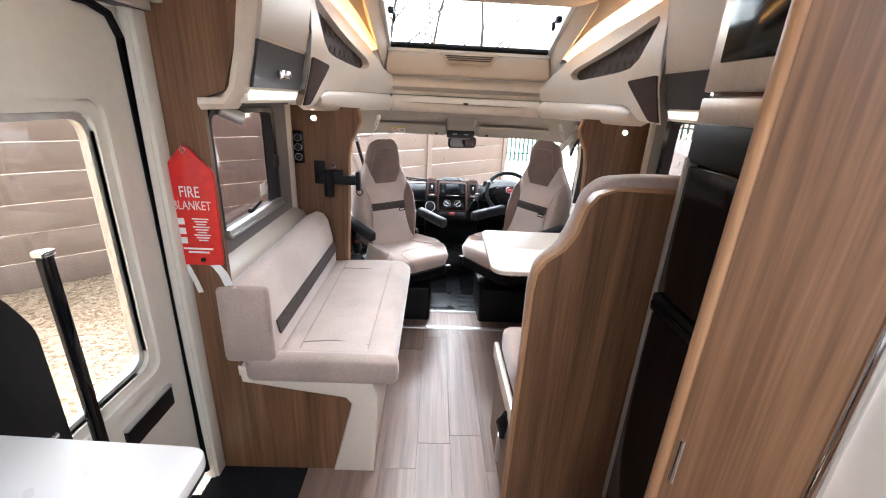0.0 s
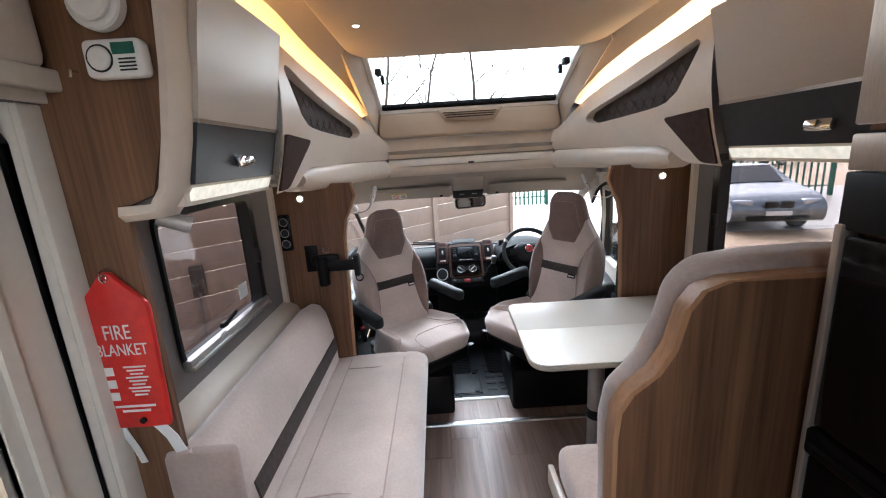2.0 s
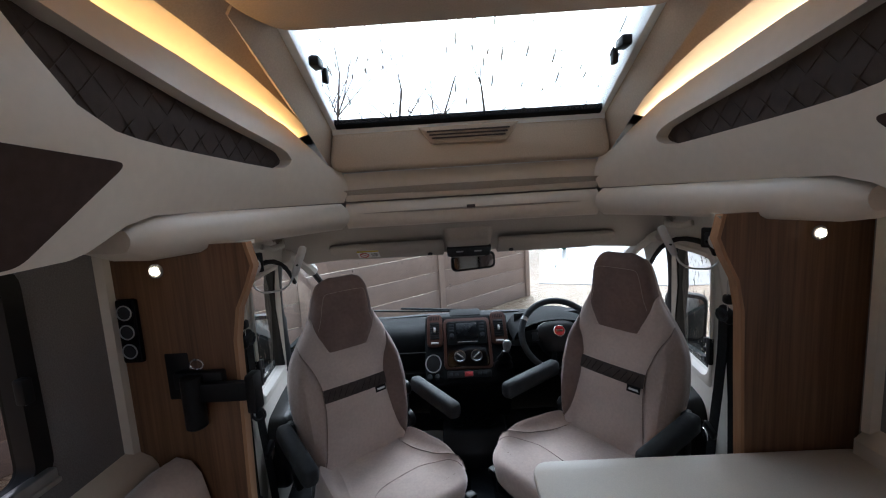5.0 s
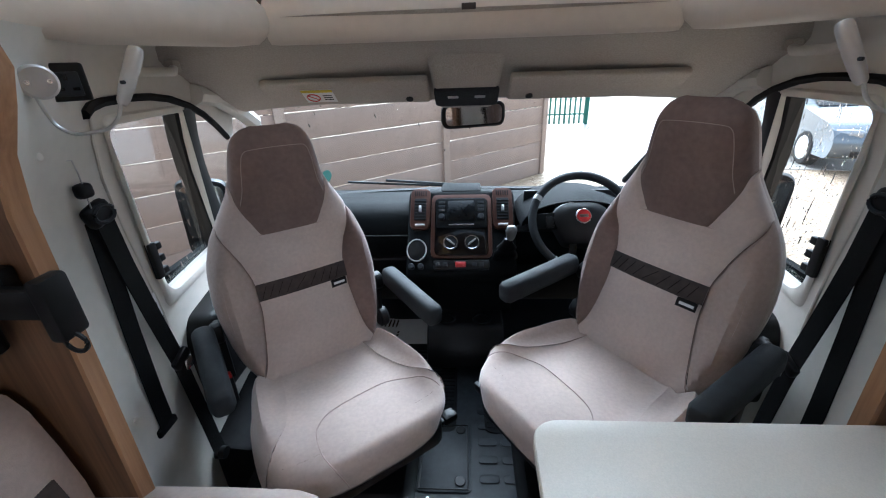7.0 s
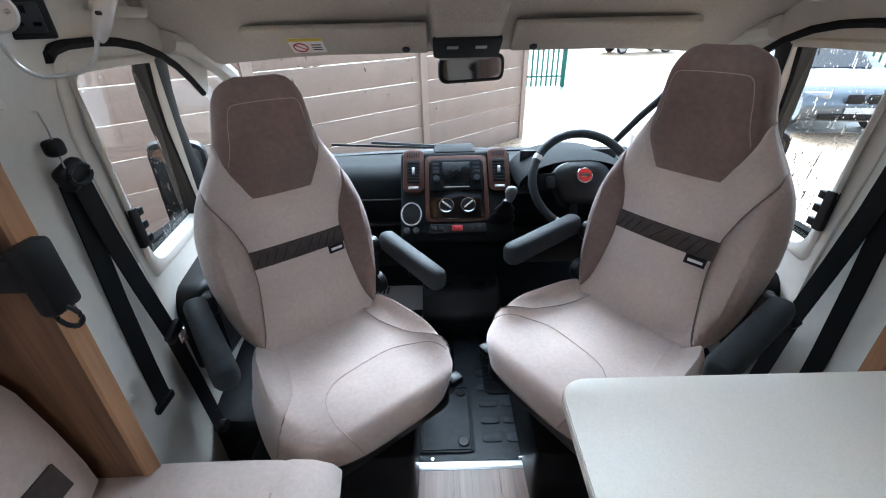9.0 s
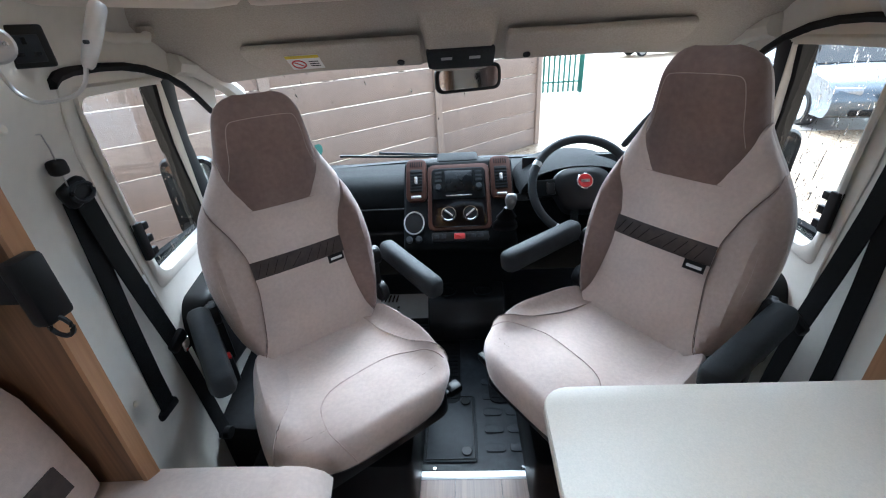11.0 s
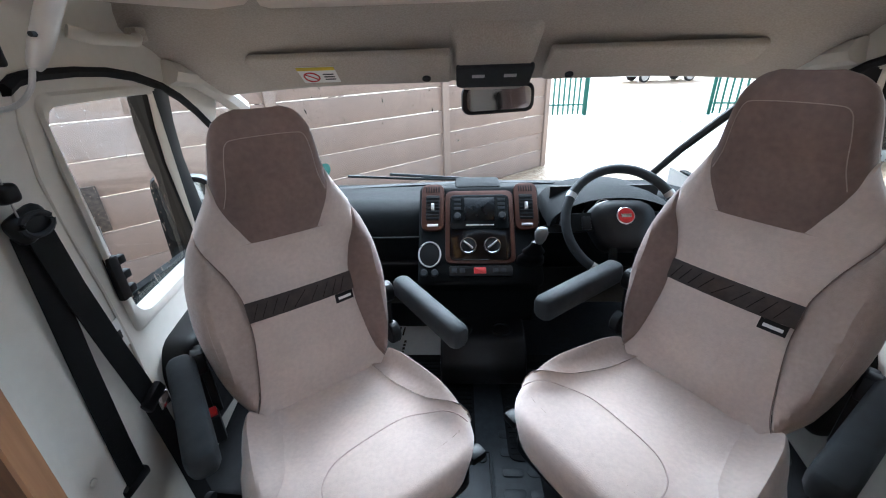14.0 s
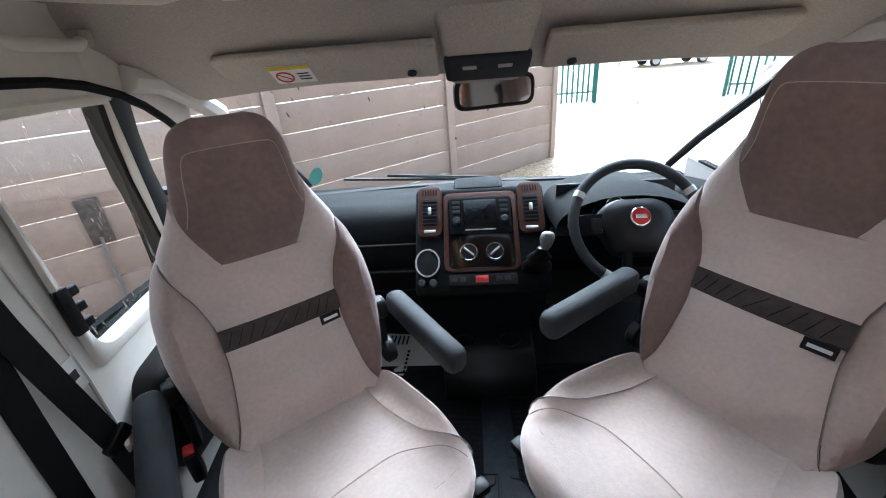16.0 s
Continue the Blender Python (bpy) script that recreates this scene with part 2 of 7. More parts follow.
def gravel_material():
    m = bpy.data.materials.new("gravel")
    m.use_nodes = True
    nt = m.node_tree
    b = nt.nodes["Principled BSDF"]
    tc = nt.nodes.new("ShaderNodeTexCoord")
    v = nt.nodes.new("ShaderNodeTexVoronoi")
    v.inputs["Scale"].default_value = 38
    n = nt.nodes.new("ShaderNodeTexNoise")
    n.inputs["Scale"].default_value = 0.8
    nt.links.new(tc.outputs["Object"], v.inputs["Vector"])
    nt.links.new(tc.outputs["Object"], n.inputs["Vector"])
    r = nt.nodes.new("ShaderNodeValToRGB")
    e = r.color_ramp.elements
    e[0].color, e[1].color = (0.20, 0.12, 0.06, 1), (0.62, 0.50, 0.36, 1)
    mid = e.new(0.5)
    mid.color = (0.45, 0.32, 0.20, 1)
    sep = nt.nodes.new("ShaderNodeSeparateColor")
    nt.links.new(v.outputs["Color"], sep.inputs[0])
    nt.links.new(sep.outputs[0], r.inputs[0])
    nt.links.new(r.outputs[0], b.inputs["Base Color"])
    bp = nt.nodes.new("ShaderNodeBump")
    bp.inputs["Strength"].default_value, bp.inputs["Distance"].default_value, bp.invert = 0.8, 0.02, True
    nt.links.new(v.outputs["Distance"], bp.inputs["Height"])
    nt.links.new(bp.outputs[0], b.inputs["Normal"])
    b.inputs["Roughness"].default_value = 0.6
    return m


GRAVEL = gravel_material()


# ---- builders ----
def finish(name, bm, mat, sharp=38):
    bmesh.ops.recalc_face_normals(bm, faces=bm.faces)
    me = bpy.data.meshes.new(name)
    bm.to_mesh(me)
    bm.free()
    me.materials.append(mat)
    me.shade_smooth()
    me.set_sharp_from_angle(angle=radians(sharp))
    return me


def part(name, bm, mat, parent=None, label="", m=None, sharp=38):
    ob = new(name, finish(name, bm, mat, sharp))
    if parent:
        ob.parent = parent
    if m is not None:
        ob.matrix_local = m
    if label:
        ob["label"] = label
    return ob


def thing(name, label, category, m=None, group="", kind=""):
    ob = new(name)
    if m is not None:
        ob.matrix_world = m
    ob.empty_display_size = 0.1
    return tagged(ob, label, category, group, kind)


def solo(name, bm, mat, label, category, group="", kind="", sharp=38):
    return tagged(part(name, bm, mat, sharp=sharp), label, category, group, kind)


def B():
    return bmesh.new()


def rbox(bm, c, s, r=0.006, seg=2, rot=None):
    g = bmesh.ops.create_cube(bm, size=1.0)
    vs = g["verts"]
    m = Matrix.Translation(c) @ (rot or Matrix.Identity(4)) @ Matrix.Diagonal((*s, 1))
    bmesh.ops.transform(bm, matrix=m, verts=vs)
    if r:
        es = list({e for v in vs for e in v.link_edges})
        bmesh.ops.bevel(bm, geom=es, offset=min(r, min(s) * 0.49), segments=seg, affect="EDGES", profile=0.5)
    return bm


def fillet(pts, r, n=5):
    """Rounds the corners of a polygon; r is one radius or a list."""
    out, k = [], len(pts)
    rs = r if isinstance(r, (list, tuple)) else [r] * k
    for i in range(k):
        p, a, c = Vector(pts[i]), Vector(pts[i - 1]), Vector(pts[(i + 1) % k])
        if rs[i] <= 0:
            out.append(tuple(p))
            continue
        d1, d2 = (a - p), (c - p)
        cut = min(rs[i], d1.length * 0.45, d2.length * 0.45)
        p1, p2 = p + d1.normalized() * cut, p + d2.normalized() * cut
        for j in range(n + 1):
            t = j / n
            out.append(tuple((1 - t) ** 2 * p1 + 2 * t * (1 - t) * p + t * t * p2))
    return out


def put(axis, a, u, v):
    return (a, u, v) if axis == "x" else (u, a, v) if axis == "y" else (u, v, a)


def prism(bm, pts, axis, a, b, r=0.0, seg=2):
    lo = [bm.verts.new(put(axis, a, *p)) for p in pts]
    hi = [bm.verts.new(put(axis, b, *p)) for p in pts]
    f1, f2 = bm.faces.new(lo), bm.faces.new(hi[::-1])
    k = len(pts)
    for i in range(k):
        bm.faces.new((lo[i], hi[i], hi[(i + 1) % k], lo[(i + 1) % k]))
    if r:
        bm.normal_update()
        es = list(set(f1.edges) | set(f2.edges))
        bmesh.ops.bevel(bm, geom=es, offset=r, segments=seg, affect="EDGES", profile=0.5)
    return bm


def loft(bm, rings, closed=True, caps=True):
    vs = [[bm.verts.new(p) for p in ring] for ring in rings]
    k = len(rings[0])
    for a, b in zip(vs, vs[1:]):
        for i in range(k if closed else k - 1):
            j = (i + 1) % k
            bm.faces.new((a[i], a[j], b[j], b[i]))
    if caps and closed:
        bm.faces.new(vs[0])
        bm.faces.new(vs[-1][::-1])
    return bm


def tube(bm, pts, r, n=8, closed=False):
    pts = [Vector(p) for p in pts]
    rings = []
    up = Vector((0, 0, 1))
    k = len(pts)
    for i, p in enumerate(pts):
        d = (pts[(i + 1) % k] - pts[i - 1]) if closed else (pts[min(i + 1, k - 1)] - pts[max(i - 1, 0)])
        d.normalize()
        s = d.cross(up)
        s = s.normalized() if s.length > 1e-3 else Vector((1, 0, 0))
        t = s.cross(d).normalized()
        rr = r[i] if isinstance(r, (list, tuple)) else r
        rings.append([p + rr * (math.cos(2 * math.pi * j / n) * s + math.sin(2 * math.pi * j / n) * t) for j in range(n)])
    if closed:
        rings.append(rings[0])
        loft(bm, rings, caps=False)
        bmesh.ops.remove_doubles(bm, verts=bm.verts, dist=1e-5)
        return bm
    return loft(bm, rings)


def ribbon(bm, pts, width, thick):
    """A flat strap: width is the vector across it."""
    w = Vector(width) / 2
    pts = [Vector(p) for p in pts]
    rings = []
    for i, p in enumerate(pts):
        d = pts[min(i + 1, len(pts) - 1)] - pts[max(i - 1, 0)]
        n = d.cross(w).normalized() * thick / 2
        rings.append([p - w - n, p + w - n, p + w + n, p - w + n])
    return loft(bm, rings)


def cyl(bm, c, r, h, axis="z", n=20, r2=None, bev=0.0):
    r2 = r if r2 is None else r2
    def ring(rr, a):
        return [Vector(c) + Vector(put(axis, a, rr * math.cos(2 * math.pi * i / n), rr * math.sin(2 * math.pi * i / n))) for i in range(n)]
    if bev:
        return loft(bm, [ring(r - bev, -h / 2), ring(r, -h / 2 + bev), ring(r2, h / 2 - bev), ring(r2 - bev, h / 2)])
    return loft(bm, [ring(r, -h / 2), ring(r2, h / 2)])


def pillow(bm, c, s, r, n=7, crown=0.0, rot=None):
    """A rounded upholstery block of size s with edge radius r and crowned faces."""
    hx, hy, hz = (v / 2 for v in s)
    inner = Vector((max(hx - r, 0.001), max(hy - r, 0.001), max(hz - r, 0.001)))
    m = Matrix.Translation(c) @ (rot or Matrix.Identity(4))
    seen = {}

    def vert(p):
        key = tuple(round(v, 4) for v in p)
        if key not in seen:
            q = Vector((p[0] * hx, p[1] * hy, p[2] * hz))
            core = Vector([max(-i, min(i, v)) for v, i in zip(q, inner)])
            d = q - core
            q = core + (d.normalized() * r if d.length > 1e-6 else d)
            if crown:
                q.z += crown * (1 - p[0] ** 2) * (1 - p[1] ** 2) * p[2]
                q.y += crown * 0.5 * (1 - p[0] ** 2) * (1 - p[2] ** 2) * p[1]
                q.x += crown * 0.5 * (1 - p[1] ** 2) * (1 - p[2] ** 2) * p[0]
            seen[key] = bm.verts.new(m @ q)
        return seen[key]

    ts = [math.sin(math.pi * (i / n - 0.5)) for i in range(n + 1)]
    for ax in range(3):
        for side in (-1, 1):
            for i in range(n):
                for j in range(n):
                    quad = []
                    for a, b in ((i, j), (i + 1, j), (i + 1, j + 1), (i, j + 1)):
                        p = [ts[a], ts[b]]
                        p.insert(ax, side)
                        quad.append(vert(p))
                    try:
                        bm.faces.new(quad)
                    except ValueError:
                        pass
    return bm


def strip_surface(bm, surf, lo, hi, v0, v1, nu=8, nv=24, puff=0.0, ends=True):
    """The piece of surf(u, v) between the curves lo(v) and hi(v), slightly puffed between its seams."""
    rows = []
    for j in range(nv + 1):
        v = v0 + (v1 - v0) * j / nv
        a, b = lo(v), hi(v)
        row = []
        for i in range(nu + 1):
            s = i / nu
            u = a + (b - a) * s
            p = surf(u, v)
            if puff:
                e = 1e-3
                n = (surf(min(u + e, 1), v) - surf(max(u - e, -1), v)).cross(surf(u, min(v + e, 1)) - surf(u, max(v - e, 0)))
                if n.length > 1e-12:
                    n.normalize()
                    k = min(1, 6 * s, 6 * (1 - s), 8 * j / nv if ends else 1, 8 * (nv - j) / nv if ends else 1)
                    p = p + n * puff * (math.sqrt(max(k, 0)) - 0.5)
            row.append(bm.verts.new(p))
        rows.append(row)
    for r1, r2 in zip(rows, rows[1:]):
        for i in range(nu):
            bm.faces.new((r1[i], r1[i + 1], r2[i + 1], r2[i]))
    return bm


def smooth(a, b, x):
    t = max(0.0, min(1.0, (x - a) / (b - a)))
    return t * t * (3 - 2 * t)


def table_of(xs, ys):
    return lambda x: float(np.interp(x, xs, ys))


def eased(xs, ys):
    """A smooth curve through the given points."""
    n = len(xs)
    sl = [(ys[i + 1] - ys[i]) / (xs[i + 1] - xs[i]) for i in range(n - 1)]
    tg = [sl[0]] + [0.0 if sl[i - 1] * sl[i] <= 0 else 2 * sl[i - 1] * sl[i] / (sl[i - 1] + sl[i]) for i in range(1, n - 1)] + [sl[-1]]

    def at(x):
        x = max(xs[0], min(xs[-1], x))
        i = max(0, min(n - 2, next((k for k in range(n - 1) if x <= xs[k + 1]), n - 2)))
        h = xs[i + 1] - xs[i]
        t = (x - xs[i]) / h
        return (2 * t**3 - 3 * t**2 + 1) * ys[i] + (t**3 - 2 * t**2 + t) * h * tg[i] + (-2 * t**3 + 3 * t**2) * ys[i + 1] + (t**3 - t**2) * h * tg[i + 1]
    return at


def words(text, size, parent, m, mat, name="lettering", depth=0.0004):
    cu = bpy.data.curves.new(name, "FONT")
    cu.body, cu.size, cu.align_x, cu.align_y, cu.extrude = text, size, "CENTER", "CENTER", depth
    tmp = new("tmp", cu)
    me = bpy.data.meshes.new_from_object(tmp.evaluated_get(bpy.context.evaluated_depsgraph_get()))
    bpy.data.objects.remove(tmp)
    me.materials.clear()
    me.materials.append(mat)
    ob = new(name, me)
    ob.parent = parent
    ob.matrix_local = m
    return ob


# ---- the large structure ----
WX, CEIL = 1.057, 2.12


def wall_with_holes(name, x0, x1, y0, y1, z0, z1, holes, mat):
    """A wall along y with rectangular openings (y0, y1, z0, z1) right through it."""
    ys = sorted({y0, y1, *(h[0] for h in holes), *(h[1] for h in holes)})
    zs = sorted({z0, z1, *(h[2] for h in holes), *(h[3] for h in holes)})
    bm = B()
    for a, b in zip(ys, ys[1:]):
        for c, d in zip(zs, zs[1:]):
            my, mz = (a + b) / 2, (c + d) / 2
            if not any(h[0] < my < h[1] and h[2] < mz < h[3] for h in holes):
                rbox(bm, ((x0 + x1) / 2, my, mz), (x1 - x0, b - a, d - c), 0)
    bmesh.ops.remove_doubles(bm, verts=bm.verts, dist=1e-5)
    return solo(name, bm, mat, "", "wall", kind="structure")


LWIN, RWIN, DOOR = (2.20, 2.82, 0.98, 1.46), (1.95, 2.89, 0.96, 1.50), (1.00, 1.985, 0.0, 1.74)
tagged(wall_with_holes("wall_left", -WX - 0.05, -WX, -0.6, 3.09, 0, CEIL, [LWIN, DOOR], WALLF), "grey textured fabric side wall of a motorhome")
tagged(wall_with_holes("wall_right", WX, WX + 0.05, -0.6, 3.09, 0, CEIL, [RWIN], WALLF), "grey textured fabric side wall beside the dinette")
bm = B()
rbox(bm, (0, -0.62, CEIL / 2), (2.2, 0.05, CEIL), 0)
solo("wall_rear", bm, CREAM, "plain cream rear partition wall", "wall", kind="structure")

# floor of vinyl planks, laid along the aisle
bm = B()
rbox(bm, (0, 1.4, -0.03), (2.2, 4.02, 0.05), 0)
floor = solo("floor", bm, RUBBER, "brown wood-effect vinyl plank floor", "floor", kind="structure")

bm = B()
rbox(bm, (0, 4.1, -0.027), (1.9, 1.36, 0.05), 0)
cab_floor = solo("cab_floor", bm, CABMAT, "dark moulded rubber cab floor mat with a hatch", "floor", kind="structure")
bm = B()
prism(bm, fillet([(-0.20, 3.46), (0.0, 3.46), (0.0, 3.765), (-0.20, 3.765)], 0.02), "z", 0.0, 0.005, 0.002)
part("floor_hatch", bm, CABMAT, cab_floor, "square rubber access hatch")
bm = B()
tube(bm, [(-0.19, 3.47, 0.006), (-0.012, 3.47, 0.006), (-0.012, 3.753, 0.006), (-0.19, 3.753, 0.006)], 0.0035, 6, True)
part("hatch_seam", bm, BLACK, cab_floor)
for x, y in ((-0.040, 3.50), (-0.040, 3.728)):
    bm = B()
    cyl(bm, (x, y, 0.008), 0.02, 0.008, n=18, bev=0.002)
    part("hatch_lock", bm, BLACK, cab_floor)
for i in range(5):
    for x0 in (0.03, 0.12):
        bm = B()
        prism(bm, fillet([(x0, 3.50 + i * 0.08), (x0 + 0.075, 3.50 + i * 0.08), (x0 + 0.075, 3.535 + i * 0.08), (x0, 3.535 + i * 0.08)], 0.015), "z", -0.001, 0.003, 0.001)
        part("tread_pad", bm, CABMAT, cab_floor)
bm = B()
prism(bm, [(3.398, 0.0), (3.428, 0.0), (3.422, 0.006), (3.404, 0.006)], "x", -0.5, 0.5)
tagged(part("trim", bm, ALU), "aluminium threshold strip between lounge and cab floor", "trim", kind="structure")
for x in (-0.155, 0.155):
    part("screw", cyl(B(), (x, 3.437, 0.001), 0.007, 0.006, n=12, bev=0.002), CHROME, cab_floor)
bm = B()
prism(bm, [(3.15, 0.0), (3.188, 0.0), (3.182, 0.007), (3.156, 0.007)], "x", -0.62, 0.62)
tagged(part("trim", bm, ALU), "wide aluminium strip across the lounge floor", "trim", kind="structure")

# ceiling with a lining panel, cove and skylight opening
bm = B()
rbox(bm, (0, 1.795, CEIL + 0.02), (2.2, 2.39, 0.04), 0)
rbox(bm, (0, -0.40, CEIL + 0.02), (2.2, 0.50, 0.04), 0)
for s in (-1, 1):
    rbox(bm, (s * 0.775, 0.225, CEIL + 0.02), (0.65, 0.75, 0.04), 0)
for s in (-1, 1):
    rbox(bm, (s * 0.84, 3.42, 2.06), (0.5, 0.9, 0.04), 0, rot=Matrix.Rotation(radians(-20), 4, "X"))
solo("ceiling", bm, TAN, "tan padded ceiling lining of the lounge", "ceiling", kind="structure")
bm = B()
prism(bm, fillet([(-0.585, 0.65), (0.585, 0.65), (0.60, 3.05), (0.54, 3.19), (-0.54, 3.19), (-0.60, 3.05)], [0, 0, 0.08, 0.06, 0.06, 0.08]), "z", 2.055, 2.105, 0.015, 3)
solo("ceiling_panel", bm, TAN, "tan dropped ceiling panel with rounded corners", "ceiling", kind="structure")
for s in (-1,):
    bm = B()
    cyl(bm, (s * 0.48, 2.644, 2.053), 0.011, 0.006, n=16)
    solo("ceiling_spot", bm, LEDS, "small lit round ceiling spotlight", "lamp", "ceiling spots")
    bm = B()
    tube(bm, [(s * 0.48 + 0.013 * math.cos(a / 8 * math.pi), 2.644 + 0.013 * math.sin(a / 8 * math.pi), 2.053) for a in range(16)], 0.003, 6, True)
    solo("spot_ring", bm, SATIN, "satin metal ring round a ceiling spotlight", "lamp", "ceiling spot rings")

# unseen roof opening, added only to house the rear fill lamp
rl = thing("added_roof_opening", "added unseen square roof opening with white frame, housing the rear fill lamp", "roof light", kind="structure")
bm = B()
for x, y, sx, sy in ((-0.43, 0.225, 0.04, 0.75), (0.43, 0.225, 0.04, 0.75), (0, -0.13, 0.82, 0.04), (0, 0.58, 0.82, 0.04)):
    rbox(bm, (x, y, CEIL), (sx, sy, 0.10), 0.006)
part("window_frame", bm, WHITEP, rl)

def drops(pane, at, n, size, seed, run):
    """Rain on the outside of a pane: low domes, some drawn out down the slope."""
    rnd = random.Random(seed)
    bm = B()
    for _ in range(n):
        u, v = rnd.random() * 0.96 + 0.02, 1 - 0.97 * rnd.random() ** 1.3
        o = at(u, v)
        du, dv = (at(u + 0.01, v) - o).normalized(), (at(u, v + 0.01) - o).normalized()
        up = du.cross(dv).normalized()
        r = size * (0.45 + rnd.random() ** 2)
        long = r * (1 + 9 * rnd.random()) if rnd.random() < run else r * (1 + 0.5 * rnd.random())
        rings = []
        for q, h in ((1.0, 0.0), (0.7, 0.3), (0.0, 0.45)):
            rings.append([bm.verts.new(o + du * (r * q * math.cos(a)) + dv * (long * q * math.sin(a)) + up * (r * h)) for a in ([k * math.pi / 3 for k in range(6)] if q else [0.0])])
        for k in range(6):
            l = (k + 1) % 6
            bm.faces.new((rings[0][k], rings[0][l], rings[1][l], rings[1][k]))
            bm.faces.new((rings[1][k], rings[1][l], rings[2][0]))
    ob = part("raindrops", bm, WATER, pane, "clear raindrops and runs", sharp=80)
    ob.visible_shadow = False


# skylight: sloping glass in a deep tan frame
GL = lambda y: 1.86 + (3.66 - y) * 0.52
skyl = thing("window_3", "large sloping front skylight with tan surround, wet clear glazing", "skylight", kind="structure")
bm = B()
prism(bm, [(3.66, GL(3.66)), (2.95, GL(2.95)), (2.95, GL(2.95) + 0.006), (3.66, GL(3.66) + 0.006)], "x", -0.545, 0.545)
pane = part("pane", bm, GLASS, skyl)
pane.visible_shadow = False
drops(pane, lambda u, v: Vector((-0.52 + 1.04 * u, 3.65 - 0.68 * v, GL(3.65 - 0.68 * v) + 0.009)), 520, 0.0035, 7, 0.6)
for s in (-1, 1):
    bm = B()
    prism(bm, [(3.70, 1.84), (3.70, 1.90), (2.95, 2.29), (2.95, 2.20)], "x", s * 0.53, s * 0.56, 0.006)
    part("window_frame", bm, WHITEP, skyl, "white inner skylight frame")
    # deep tan side cheek
    bm = B()
    loft(bm, [[(s * 0.575, 3.70, 1.70), (s * 0.548, 3.70, 1.85), (s * 0.56, 3.70, 1.88), (s * 0.62, 3.70, 1.80)],
              [(s * 0.60, 3.42, 1.87), (s * 0.555, 3.42, 1.97), (s * 0.565, 3.42, 2.02), (s * 0.66, 3.42, 1.95)],
              [(s * 0.62, 3.05, 2.05), (s * 0.56, 3.05, 2.15), (s * 0.57, 3.05, 2.22), (s * 0.68, 3.05, 2.12)]])
    part("side_cheek", bm, TAN, skyl, "tan moulded side cheek of the skylight")
    bm = B()
    rbox(bm, (s * 0.50, 3.36, 2.025), (0.035, 0.06, 0.035), 0.008)
    rbox(bm, (s * 0.485, 3.40, 1.995), (0.02, 0.03, 0.05), 0.006)
    part("stay_latch", bm, BLACK, skyl, "black skylight catch")
bm = B()
prism(bm, [(3.655, 1.838), (3.70, 1.838), (3.70, 1.90), (3.655, 1.878)], "x", -0.55, 0.55, 0.005)
part("window_frame", bm, WHITEP, skyl, "white front skylight frame")
bm = B()
prism(bm, [(3.63, 1.873), (3.655, 1.86), (3.655, 1.88), (3.63, 1.893)], "x", -0.53, 0.53)
part("seal", bm, RUBBER, skyl, "dark rubber glazing seal")
bm = B()
prism(bm, fillet([(-0.575, 1.69), (0.575, 1.69), (0.55, 1.842), (-0.55, 1.842)], [0.06, 0.06, 0.02, 0.02]), "y", 3.64, 3.74, 0.02, 3)
part("front_fascia", bm, TAN, skyl, "tan fascia under the skylight glass")
bm = B()
prism(bm, [(-0.20, 1.845), (0.20, 1.845), (0.15, 1.775), (-0.15, 1.775)], "y", 3.625, 3.642, 0.006)
prism(bm, [(-0.18, 1.832), (0.18, 1.832), (0.14, 1.787), (-0.14, 1.787)], "y", 3.615, 3.63)
vent = part("handle_recess", bm, TAN, skyl, "recessed blind handle")
for k in range(3):
    bm = B()
    rbox(bm, (0, 3.612, 1.797 + 0.013 * k), (0.29 + 0.018 * k, 0.006, 0.006), 0.001)
    part("slot", bm, BAND, vent)

# header rolls over the cab opening
HALF = [(0.83, 2.86), (0.765, 3.10), (0.68, 3.38), (0.60, 3.57), (0.527, 3.69)]


def roll(name, path, z0, z1, depth, mat, label, taper=False, out=1.0):
    bm = B()
    h, zc = (z1 - z0) / 2, (z0 + z1) / 2
    prof = [(-0.0, -h), (-0.018, -h * 0.8), (-0.03, -h * 0.3), (-0.032, h * 0.2), (-0.022, h * 0.75), (-0.006, h), (depth, h), (depth, -h)]
    rings = []
    for i, (x, y) in enumerate(path):
        a, b = Vector(path[max(i - 1, 0)]), Vector(path[min(i + 1, len(path) - 1)])
        d = (b - a).normalized()
        n = Vector((-d.y, d.x))
        k = 1.0
        if taper and i in (0, len(path) - 1):
            k = 0.5
        rings.append([(x + n.x * p * (out if p < 0 else 1), y + n.y * p * (out if p < 0 else 1), zc + q * k) for p, q in prof])
    loft(bm, rings)
    return solo(name, bm, mat, label, "header trim", kind="structure", sharp=50)


curve = []
for i in range(len(HALF) - 1):
    for k in range(4):
        t = k / 4
        curve.append((HALF[i][0] * (1 - t) + HALF[i + 1][0] * t, HALF[i][1] * (1 - t) + HALF[i + 1][1] * t))
curve.append(HALF[-1])
left = [(-x, y) for x, y in curve]
mid = [(-0.525 + 1.05 * i / 12, 3.69 + 0.012 * (1 - (1 - i / 6) ** 2)) for i in range(13)]
roll("trim_roll", left, 1.455, 1.562, 0.12, CREAM, "cream padded roll over the cab opening", True)
roll("trim_roll", [(x, y) for x, y in [(-p[0], p[1]) for p in left][::-1]], 1.455, 1.562, 0.12, CREAM, "cream padded roll over the cab opening", True)
roll("trim_roll", mid, 1.455, 1.562, 0.12, CREAM, "cream padded centre roll over the cab", False)
roll("trim_roll", mid, 1.568, 1.685, 0.10, CREAM, "cream padded upper centre roll under the skylight", False, 0.35)
bm = B()
